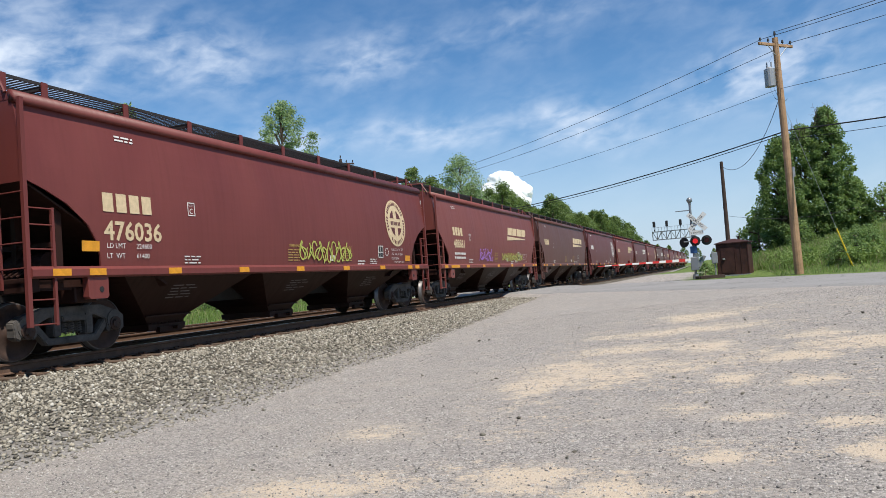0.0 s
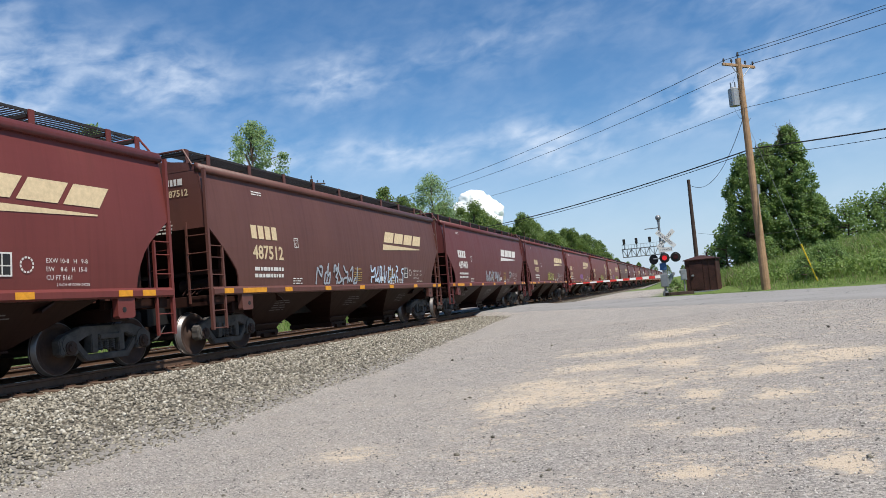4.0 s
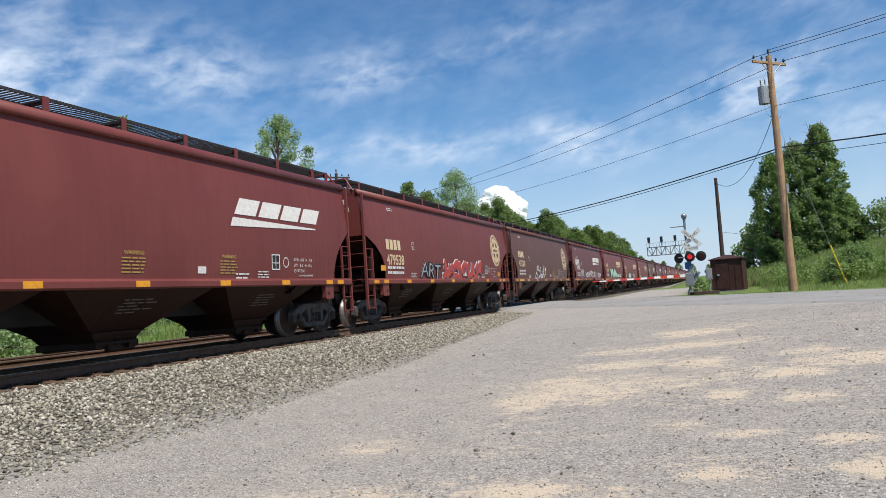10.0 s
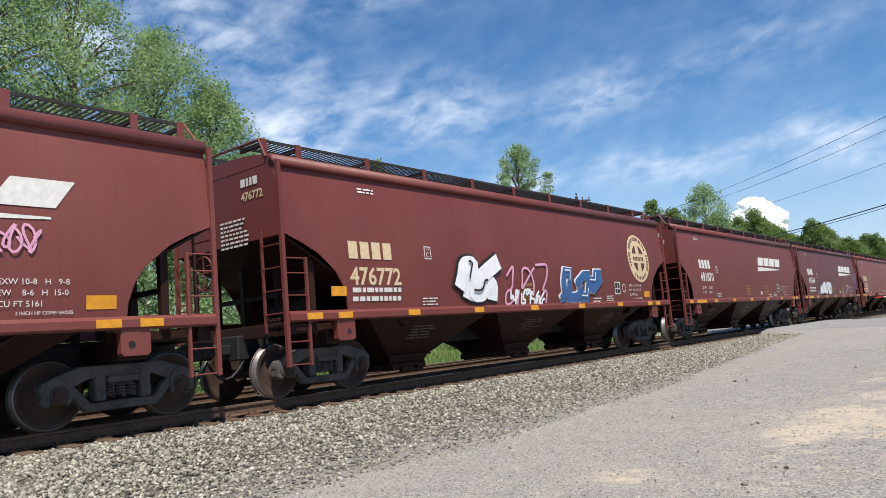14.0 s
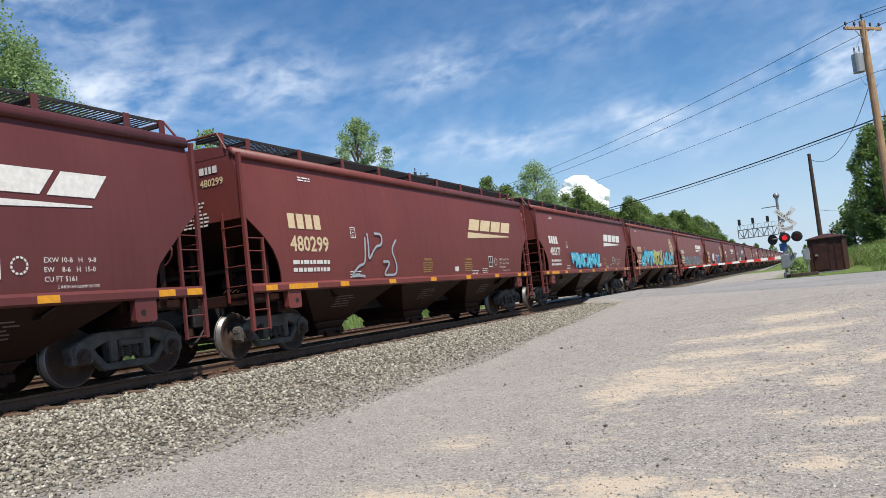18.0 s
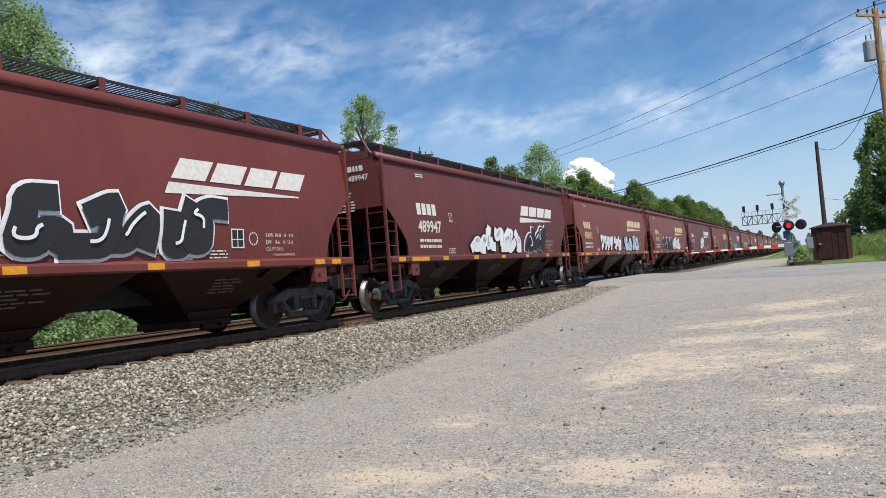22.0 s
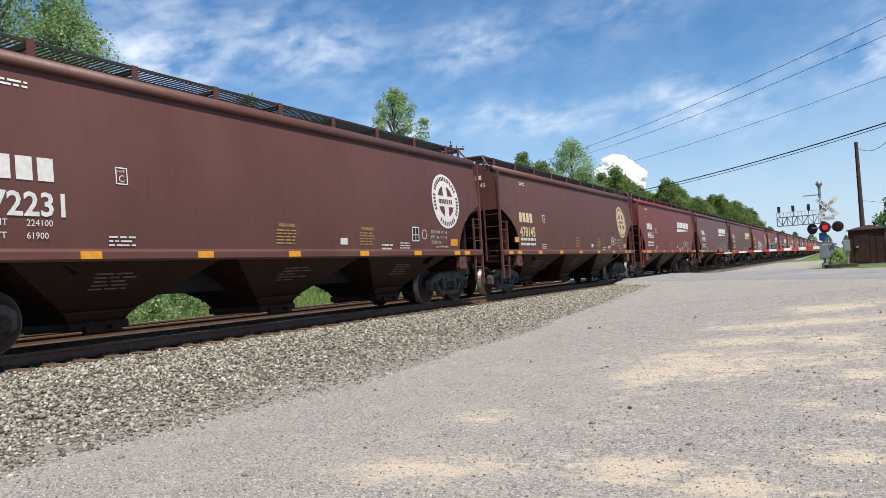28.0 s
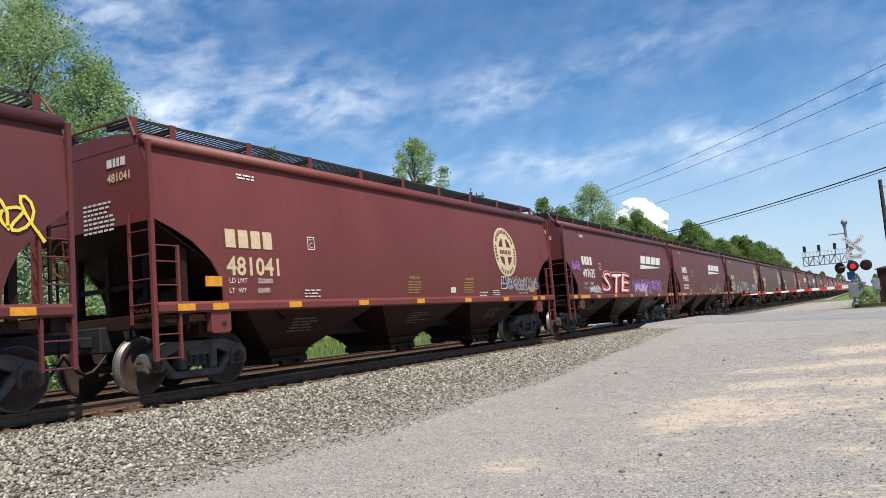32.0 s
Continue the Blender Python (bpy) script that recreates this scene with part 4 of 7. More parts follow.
def seal_mesh(mat, name, cy=13.1, cz=2.72, r=0.74):
    """Round emblem: a ring of short bars round a barred cross."""
    s = []
    n = 40

    def arc(r0, r1, a0, a1, m):
        for i in range(m):
            a, b = a0 + (a1 - a0) * i / m, a0 + (a1 - a0) * (i + 1) / m
            s.append([(cy + r0 * math.cos(a), cz + r0 * math.sin(a)), (cy + r0 * math.cos(b), cz + r0 * math.sin(b)), (cy + r1 * math.cos(b), cz + r1 * math.sin(b)), (cy + r1 * math.cos(a), cz + r1 * math.sin(a))])
    arc(r * 0.95, r, 0, 6.28319, n)
    arc(r * 0.66, r * 0.72, 0, 6.28319, n)
    arc(r * 0.72, r * 0.95, 0, 6.28319, n)
    arc(r * 0.02, r * 0.66, 0, 6.28319, n)
    return flat(s, name, mat)


def seal_marks(mat, name, cy=13.1, cz=2.72, r=0.74):
    """The dark marks round the emblem's ring."""
    s = []
    for a in list(np.arange(0.5, 2.75, 0.15)) + list(np.arange(4.1, 5.4, 0.18)) + list(np.arange(2.9, 3.6, 0.15)) + list(np.arange(5.7, 6.5, 0.15)):
        ca, sa = math.cos(a), math.sin(a)
        w = 0.028
        s.append([(cy + r * 0.76 * ca - w * sa, cz + r * 0.76 * sa + w * ca), (cy + r * 0.91 * ca - w * sa, cz + r * 0.91 * sa + w * ca), (cy + r * 0.91 * ca + w * sa, cz + r * 0.91 * sa - w * ca), (cy + r * 0.76 * ca + w * sa, cz + r * 0.76 * sa - w * ca)])
    for q in range(4):
        # a quarter of the disc between the arms of the cross
        su, sv = (1, 1, -1, -1)[q], (1, -1, -1, 1)[q]
        wy, wz, rr = 0.16 * r, 0.20 * r, 0.57 * r
        a0, a1 = math.asin(wz / rr), math.acos(wy / rr)
        s.append([(cy + su * wy, cz + sv * wz)] + [(cy + su * rr * math.cos(a0 + (a1 - a0) * i / 6), cz + sv * rr * math.sin(a0 + (a1 - a0) * i / 6)) for i in range(7)])
    for y0, y1 in ((-0.50, -0.38), (-0.34, -0.24), (-0.20, -0.10), (-0.06, 0.02), (0.06, 0.15), (0.22, 0.33), (0.37, 0.47)):
        s.append(rect(cy + y0 * r, cy + y1 * r, cz - 0.09 * r, cz + 0.07 * r))
    return flat(s, name, mat, 0.015)


def bars(y, z, w, lines, pitch, height, rng, ragged=0.3):
    out = []
    for i in range(lines):
        x, end = y, y + w * (1 - ragged * rng.random())
        while x < end:
            l = min(end - x, rng.uniform(0.06, 0.22))
            out.append(rect(x, x + l, z - i * pitch, z - i * pitch + height))
            x += l + 0.035
    return out


def tag_shapes(y0, y1, z0, z1, style, seed):
    """Spray-paint shapes: (fill, outline, shine) lists. Free forms, no letters."""
    rng = random.Random(seed)
    fill, line, shine = [], [], []
    w, h = y1 - y0, z1 - z0
    n = max(2, round(w / (h * 0.62)))
    cw = w / n
    if style == "scrawl":
        for i in range(n):
            a = y0 + cw * i
            pts = []
            for k in range(26):
                t = k / 25
                pts.append((a + cw * (0.06 + 0.8 * t + 0.24 * math.sin(t * 19 + seed + i)), z0 + h * (0.5 + 0.46 * math.sin(t * 13 + i * 2.1 + seed) * (0.7 + 0.3 * math.cos(5 * t + i)))))
            line.append((pts, 0.032 * (0.6 + h)))
        return fill, line, shine
    # letter-like forms: a bent band on a three by four grid, with a rim, inner lines and shine
    heavy = {"bubble": 0.40, "block": 0.30, "outline": 0.0}[style]
    for i in range(n):
        gx, gz = rng.choice((0, 2)), rng.choice((0, 3))
        walk_pts, seen = [(gx, gz)], {(gx, gz)}
        for k in range(rng.choice((6, 7, 8))):
            near = [(gx + a, gz + b) for a, b in ((1, 0), (-1, 0), (0, 1), (0, -1), (0, 1), (0, -1), (1, 1), (-1, -1), (1, -1)) if 0 <= gx + a <= 2 and 0 <= gz + b <= 3 and (gx + a, gz + b) not in seen]
            if not near:
                break
            gx, gz = rng.choice(near)
            seen.add((gx, gz))
            walk_pts.append((gx, gz))
        rise, tall, lean = h * rng.uniform(-0.04, 0.05), h * (1 - heavy) * rng.uniform(0.86, 1.0), 0.16 * h
        pts = []
        for u, v in walk_pts:
            e = v / 3 + rng.uniform(-0.05, 0.05)
            pts.append((y0 + cw * (i + 0.10 + 0.42 * u + rng.uniform(-0.05, 0.05)) + lean * (e - 0.5), z0 + rise + h * heavy * 0.5 + tall * min(1, max(0, e))))
        if style != "block":                 # rounded bends
            for _ in (0, 1):
                soft = [pts[0]]
                for a, b in zip(pts, pts[1:]):
                    soft += [(a[0] * 0.75 + b[0] * 0.25, a[1] * 0.75 + b[1] * 0.25), (a[0] * 0.25 + b[0] * 0.75, a[1] * 0.25 + b[1] * 0.75)]
                pts = soft + [pts[-1]]
        if style == "outline":
            line.append((pts, 0.06))
            continue
        fat = h * heavy
        line.append((pts, fat))
        fill.append((pts, fat * 0.78))
        mid = pts[len(pts) // 4:len(pts) // 4 + max(3, len(pts) // 3)]
        shine.append(([(y - fat * 0.12, z + fat * 0.14) for y, z in mid], fat * 0.11))
    return fill, line, shine


def lattice(bm, corner, along, thick, stile, rung, heights):
    """A welded ladder in one piece: two stiles joined by flat rungs."""
    corner, along, thick = Vector(corner), Vector(along), Vector(thick)
    u = stile / along.length
    us = (0.0, u, 1.0 - u, 1.0)
    zs = [heights[0] - 0.06]
    for h in heights:
        zs += [h, h + rung]
    zs.append(zs[-1] + 0.06)
    grid = [[[bm.verts.new(corner + along * a + thick * t + Vector((0, 0, z))) for a in us] for z in zs] for t in (0, 1)]
    full = {(i, j) for j in range(len(zs) - 1) for i in range(3) if i != 1 or j % 2 == 1}
    for i, j in full:
        for g in grid:
            bm.faces.new((g[j][i], g[j][i + 1], g[j + 1][i + 1], g[j + 1][i]))
        for di, dj, p, q in ((-1, 0, (j, i), (j + 1, i)), (1, 0, (j, i + 1), (j + 1, i + 1)), (0, -1, (j, i), (j, i + 1)), (0, 1, (j + 1, i), (j + 1, i + 1))):
            if (i + di, j + dj) not in full:
                bm.faces.new((grid[0][p[0]][p[1]], grid[0][q[0]][q[1]], grid[1][q[0]][q[1]], grid[1][p[0]][p[1]]))


def sprayed_word(word, y0, y1, z0, z1, fill, line):
    """Sprayed letters laid on the near side: a filled body and a line round it."""
    out = []
    for kind in ("fill", "outline"):
        colour = fill if kind == "fill" else line
        if not colour:
            continue
        cu = bpy.data.curves.new("spray", "FONT")
        cu.body, cu.size, cu.resolution_u, cu.shear, cu.space_character, cu.offset = word, 1.0, 2, 0.12, 0.90, 0.025 if fill else 0.0
        if kind == "outline":
            cu.fill_mode, cu.bevel_depth, cu.bevel_resolution = "NONE", 0.035 if fill else 0.020, 0
        ob = bpy.data.objects.new("spray", cu)
        scene.collection.objects.link(ob)
        me = bpy.data.meshes.new_from_object(ob.evaluated_get(bpy.context.evaluated_depsgraph_get()))
        bpy.data.objects.remove(ob)
        xs, ys = [v.co.x for v in me.vertices], [v.co.y for v in me.vertices]
        sx, sy = (y1 - y0) / (max(xs) - min(xs)), (z1 - z0) / (max(ys) - min(ys))
        bx, by = min(xs), min(ys)
        for v in me.vertices:
            u, w, q = v.co
            y, z = y0 + (u - bx) * sx, z0 + (w - by) * sy + 0.05 * math.sin(2.6 * (u - bx) * sx)
            v.co = (side_x(z) + (0.022 if kind == "fill" else 0.028) + 0.08 * q, -END + y, z)
        me.materials.clear()
        me.materials.append(SPRAY[colour])
        out.append(("spray_" + kind, me, colour + " spray-painted letters"))
    return out


def corner_plate(style, sy):
    """Welded stiffening plate along the curved cut at a corner of the near side."""
    if style == "round":
        return None
    wide = {"arch": (0.50, 0.50, 0.48, 0.38, 0.20), "angled": (0.95, 0.90, 0.78, 0.50, 0.14)}[style]
    cuts = [c for c in CUTS[style] if c[0] <= 2.45]
    cuts = cuts[:4] + [cuts[-1]]
    rings = []
    for (z, cut), w in zip(cuts, wide):
        z, x = max(z, 1.425), side_x(z)
        a, b = sy * (ENDS[style] - cut - 0.012), sy * (ENDS[style] - cut - w)
        rings.append([(x + 0.005, a, z), (x + 0.005, b, z), (x - 0.01, b, z), (x - 0.01, a, z)])
    bm = bmesh.new()
    loft(bm, rings)
    return fix(bm)


def build_base_car(style):
    """One hopper car with all its parts; copies share the meshes."""
    car = empty("hopper_car")
    END = ENDS[style]
    paint = PAINTS[0]
    for sx in (1, -1):
        part("side_sheet", side_sheet(style, sx), paint, car, smooth=False)
        bm = bmesh.new()
        prof = [(sx * x, z) for x, z in ((1.34, 4.095), (1.40, 4.095), (1.455, 4.065), (1.495, 4.005), (1.507, 3.95), (1.495, 3.905), (1.455, 3.885), (1.36, 3.90))]
        sweep_y(bm, prof, -END - 0.01, END + 0.01)
        part("top_chord", fix(bm), paint, car, smooth=True)
        bm = bmesh.new()
        sweep_y(bm, [(sx * 1.50, 1.24), (sx * 1.60, 1.24), (sx * 1.63, 1.27), (sx * 1.63, 1.37), (sx * 1.58, 1.42), (sx * 1.50, 1.42)], -END + 0.03, END - 0.03)
        part("side_sill", fix(bm), paint, car)
    bm = bmesh.new()
    arc = [(1.42 * math.cos(a), 4.0 + 0.22 * math.sin(a)) for a in [math.pi * i / 12 for i in range(13)]]
    sweep_y(bm, arc + [(-1.38, 3.95), (1.38, 3.95)], -END, END)
    part("roof", fix(bm), paint, car)
    bm = bmesh.new()
    box(bm, -0.40, 0.40, -END + 0.35, END - 0.35, 4.18, 4.32, 0.03)
    for i in range(9):
        y = -END + 1.0 + i * 1.68
        box(bm, -0.46, 0.46, y - 0.04, y + 0.04, 4.18, 4.37)
    part("hatch_cover", bm, paint, car)
    for sy in (1, -1):
        # end wall: full width under the roof
        bm = bmesh.new()
        out = [(side_x(z), z) for z in (2.70, 3.0, 3.15, 3.4, 3.65, 3.93)]
        top = [(1.40 * math.cos(a), 4.0 + 0.21 * math.sin(a)) for a in [math.pi * i / 8 for i in range(1, 8)]]
        loop = out + top + [(-x, z) for x, z in out[::-1]]
        a = [bm.verts.new((x, sy * (END - 0.005), z)) for x, z in loop]
        b = [bm.verts.new((x, sy * (END - 0.04), z)) for x, z in loop]
        bm.faces.new(a), bm.faces.new(b[::-1])
        for i in range(len(loop)):
            j = (i + 1) % len(loop)
            bm.faces.new((a[i], a[j], b[j], b[i]))
        part("end_wall", fix(bm), paint, car)
        bm = bmesh.new()
        y0, y1 = END - 0.02, END - 3.0
        loft(bm, [[(-1.52, sy * y0, 2.74), (1.52, sy * y0, 2.74), (1.52, sy * y0, 2.70), (-1.52, sy * y0, 2.70)],
                  [(-1.50, sy * y1, 1.10), (1.50, sy * y1, 1.10), (1.50, sy * y1, 1.06), (-1.50, sy * y1, 1.06)]])
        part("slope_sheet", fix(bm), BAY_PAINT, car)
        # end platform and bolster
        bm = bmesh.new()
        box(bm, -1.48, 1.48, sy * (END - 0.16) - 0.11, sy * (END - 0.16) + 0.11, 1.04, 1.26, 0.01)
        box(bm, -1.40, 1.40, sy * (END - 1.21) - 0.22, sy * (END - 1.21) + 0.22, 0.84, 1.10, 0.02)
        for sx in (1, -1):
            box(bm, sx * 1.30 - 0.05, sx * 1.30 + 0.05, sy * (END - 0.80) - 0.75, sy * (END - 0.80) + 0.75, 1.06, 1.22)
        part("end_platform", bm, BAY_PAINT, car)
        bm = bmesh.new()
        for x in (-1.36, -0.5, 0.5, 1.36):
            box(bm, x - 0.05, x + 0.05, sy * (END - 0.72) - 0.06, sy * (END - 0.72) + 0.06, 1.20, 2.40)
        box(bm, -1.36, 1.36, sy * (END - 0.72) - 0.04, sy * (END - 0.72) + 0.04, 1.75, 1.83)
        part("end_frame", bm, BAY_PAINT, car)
        for sx in (1, -1):
            bm = bmesh.new()
            cy = sy * (END - 1.28)
            poly_prism(bm, [(cy - 0.21, 1.25), (cy + 0.21, 1.25), (cy + 0.21, 0.93), (cy + 0.17, 0.89), (cy - 0.17, 0.89), (cy - 0.21, 0.93)], sx * 1.48, sx * 1.60)
            pad = part("jacking_pad", fix(bm), paint, car)
            if sx > 0:
                bm = bmesh.new()
                rod(bm, (1.596, cy - sy * 0.06, 1.04), (1.606, cy - sy * 0.06, 1.04), 0.048, n=12)
                part("hook_hole", bm, STEEL_DARK, pad, "dark round hole")
                plate = corner_plate(style, sy)
                if plate:
                    part("corner_plate", plate, paint, car)
            # ladder: two stiles and rungs on the side, rungs round the end
            bm = bmesh.new()
            box(bm, min(sx * 1.535, sx * 1.60), max(sx * 1.535, sx * 1.60), sy * END - 0.035, sy * END + 0.035, 0.52, 3.95)
            if sx < 0:
                lattice(bm, (sx * 1.595, sy * END, 0), (0, -sy * 0.46, 0), (0.012, 0, 0), 0.05, 0.024, (0.55, 0.92, 1.30, 1.68, 2.05, 2.30))
                lattice(bm, (sx * 1.57, sy * (END + 0.04), 0), (-sx * 0.53, 0, 0), (0, sy * 0.012, 0), 0.04, 0.024, (1.40, 1.78, 2.16, 2.54))
                fix(bm)
            ladder = part("ladder", bm, paint, car)
            if sx > 0:
                bm = bmesh.new()
                box(bm, 1.55, 1.60, sy * (END - 0.46) - 0.022, sy * (END - 0.46) + 0.022, 0.52, 2.32)
                part("stile", bm, paint, ladder)
                bm = bmesh.new()
                box(bm, 1.02, 1.06, sy * (END + 0.01) - 0.02, sy * (END + 0.01) + 0.02, 1.10, 2.85)
                part("stile", bm, paint, ladder)
                for z in (0.55, 0.92, 1.30, 1.68, 2.05, 2.30):
                    part("rung", RUNG, None, ladder, at=pose(1.585, sy * END + (0.46 if sy < 0 else 0.0), z))
                for z in (1.40, 1.78, 2.16, 2.54):
                    part("rung", END_RUNG, None, ladder, at=pose(0, sy * (END + 0.03), z))
        # coupler with draft gear and hose
        bm = bmesh.new()
        box(bm, -0.10, 0.10, min(sy * 7.2, sy * (END + 0.44)), max(sy * 7.2, sy * (END + 0.44)), 0.80, 0.98, 0.02)
        box(bm, -0.17, 0.15, min(sy * (END + 0.40), sy * (END + 0.69)), max(sy * (END + 0.40), sy * (END + 0.69)), 0.74, 1.04, 0.05)
        part("coupler", bm, STEEL_DARK, car)
        bm = bmesh.new()
        pts = [Vector((0.28, sy * (END - 0.14 + 0.80 * t), 0.82 - 0.42 * math.sin(math.pi * min(1, t * 0.9)))) for t in [i / 7 for i in range(8)]]
        loft(bm, [[p + Vector((0.028 * math.cos(a), 0, 0.028 * math.sin(a))) for a in (0.0, 1.05, 2.09, 3.14, 4.19, 5.24)] for p in pts])
        part("brake_hose", fix(bm), STEEL_DARK, car)
        # truck
        truck = part("truck", (lambda b: (box(b, -1.0, 1.0, -0.20, 0.20, 0.50, 0.70, 0.03), rod(b, (0, 0, 0.6), (0, 0, 0.88), 0.2, n=14), b)[-1])(bmesh.new()), TRUCK_STEEL, car, at=pose(0, sy * (END - 1.21), 0))
        for sx in (1, -1):
            part("side_frame", SIDE_FRAME if sx > 0 else SIDE_FRAME_L, None, truck)
            turn = 0 if sx > 0 else 180
            if sx > 0:
                for o in (-0.15, 0.0, 0.15):
                    part("spring", SPRINGS, None, truck, at=pose(0, o, 0))
            for o in (-0.87, 0.87):
                part("bearing", BEARINGS, None, truck, "dusty roller bearing cap", at=pose(0, o, 0, 0, 0, turn))
        for o in (-0.87, 0.87):
            w = part("wheelset", WHEELSET, None, truck)
            w.delta_location = (0, o, 0.4572)
            WHEELS.append(w.name)
    bm = bmesh.new()
    box(bm, -0.32, 0.32, -8.0, 8.0, 0.70, 1.12, 0.02)
    part("centre_sill", bm, STEEL_DARK, car)
    # three hopper bays with their outlet gates
    for cy in (-4.1, 0.0, 4.1):
        bm = bmesh.new()
        loft(bm, [[(-w, cy - l, z), (w, cy - l, z), (w, cy + l, z), (-w, cy + l, z)] for w, l, z in ((1.50, 2.04, 1.40), (1.46, 1.82, 1.22), (0.72, 0.62, 0.50), (0.66, 0.48, 0.34))])
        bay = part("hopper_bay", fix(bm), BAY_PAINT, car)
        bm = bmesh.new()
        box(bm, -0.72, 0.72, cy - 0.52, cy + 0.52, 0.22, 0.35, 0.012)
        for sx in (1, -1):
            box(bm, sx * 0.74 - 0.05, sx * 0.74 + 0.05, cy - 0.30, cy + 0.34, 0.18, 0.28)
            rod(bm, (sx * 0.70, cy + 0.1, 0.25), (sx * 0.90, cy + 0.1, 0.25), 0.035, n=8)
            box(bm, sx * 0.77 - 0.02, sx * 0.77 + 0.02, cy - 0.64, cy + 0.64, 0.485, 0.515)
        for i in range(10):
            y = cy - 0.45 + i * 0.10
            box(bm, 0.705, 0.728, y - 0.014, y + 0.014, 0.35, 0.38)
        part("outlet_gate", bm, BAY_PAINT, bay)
        part("stencil", flat_bay(cy), None, bay, "faint grey stencil lines")
    # running boards on brackets
    for sx in (1, -1):
        bm = bmesh.new()
        for i in range(int((2 * END - 0.2) / 0.095)):
            y = -END + 0.1 + i * 0.095
            box(bm, min(sx * 0.46, sx * 1.04), max(sx * 0.46, sx * 1.04), y - 0.006, y + 0.006, 4.416, 4.438)
        for x in (0.46, 1.04):
            box(bm, sx * x - 0.010, sx * x + 0.010, -END + 0.06, END - 0.06, 4.395, 4.445)
        stations = [-END + 0.14, -END + 0.90] + [-END + 0.90 + (2 * END - 1.8) * i / 8 for i in range(1, 8)] + [END - 0.90, END - 0.14]
        for y in stations:
            box(bm, min(sx * 0.42, sx * 1.02), max(sx * 0.42, sx * 1.02), y - 0.03, y + 0.03, 4.33, 4.392)
            if sx < 0:
                box(bm, -1.08, -1.02, y - 0.05, y + 0.05, 4.07, 4.44)
        part("running_board", bm, GRATE, car, "black open-grid walkway")
        br = bmesh.new()
        box(br, 1.055, 1.075, -0.06, 0.06, 4.05, 4.45)
        box(br, 1.02, 1.056, -0.012, 0.012, 4.05, 4.40)
        br = mesh_of(br, "bracket", paint)
        for y in stations if sx > 0 else ():
            part("bracket", br, None, car, at=pose(0, y, 0))
    for sy in (1, -1):
        bm = bmesh.new()
        for sx in (1, -1):
            rod(bm, (sx * 1.03, sy * (END - 0.06), 4.44), (sx * 1.30, sy * (END + 0.02), 4.06), 0.022, n=6)
        rod(bm, (-1.03, sy * (END - 0.06), 4.43), (1.03, sy * (END - 0.06), 4.43), 0.022, n=6)
        part("end_rail", bm, paint, car)
    # brake gear at the rear end
    bm = bmesh.new()
    rod(bm, (0.25, -END + 0.85, 1.50), (1.05, -END + 0.85, 1.50), 0.19, n=14)
    rod(bm, (0.35, -END + 1.30, 1.34), (0.85, -END + 1.30, 1.34), 0.12, n=12)
    box(bm, 0.2, 1.0, -END + 0.6, -END + 1.5, 1.16, 1.24)
    for i in range(4):
        rod(bm, (0.6 + 0.12 * i, -END + 0.3, 1.30), (0.3 + 0.2 * i, -END + 1.2, 1.7), 0.018, n=6)
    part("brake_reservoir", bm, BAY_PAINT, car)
    bm = bmesh.new()
    r = [(0.30 * math.cos(6.28319 * i / 16), 0.30 * math.sin(6.28319 * i / 16)) for i in range(17)]
    loft(bm, [[(-0.55 + a * (1 + 0.06 * math.cos(q)), -END - 0.10 + 0.017 * math.sin(q), 2.3 + b * (1 + 0.06 * math.cos(q))) for q in (0.0, 1.2566, 2.5133, 3.7699, 5.0265)] for a, b in r])
    fix(bm)
    for i in range(4):
        rod(bm, (-0.55, -END - 0.08, 2.3), (-0.55 + r[4 * i][0], -END - 0.10, 2.3 + r[4 * i][1]), 0.014, n=5)
    part("brake_wheel", bm, paint, car)
    # reflective strips, on the sill
    for y in (0.55, 1.25, 3.07, 5.2, 7.45, 9.8, 12.1, 14.2, 14.8):
        w = 0.30 if y > 2 else 0.22
        part("reflector", REFLECTOR, None, car, at=pose(1.634, -END + y, 1.325))
    for name, me, words, front in STENCILS:
        part(name, me, None, car, words, at=pose(0, (7.74 - END) * (-1 if front else 1), 0))
    return car


def flat_bay(cy):
    """Stencil bars on a bay's sloping flank."""
    rng = random.Random(int(cy * 10))
    bm = bmesh.new()
    for i in range(5):
        z = 1.05 - i * 0.055
        x = 1.46 - (1.22 - z) / 0.72 * 0.70 + 0.012
        y = cy - 0.5 + rng.uniform(0, 0.1)
        for k in range(rng.choice((2, 3))):
            l = rng.uniform(0.1, 0.3)
            vs = [bm.verts.new(v) for v in ((x, y, z), (x, y + l, z), (x + 0.019, y + l, z + 0.02), (x + 0.019, y, z + 0.02))]
            bm.faces.new(vs)
            y += l + 0.05
    return mesh_of(bm, "stencil", BAY_STENCIL)


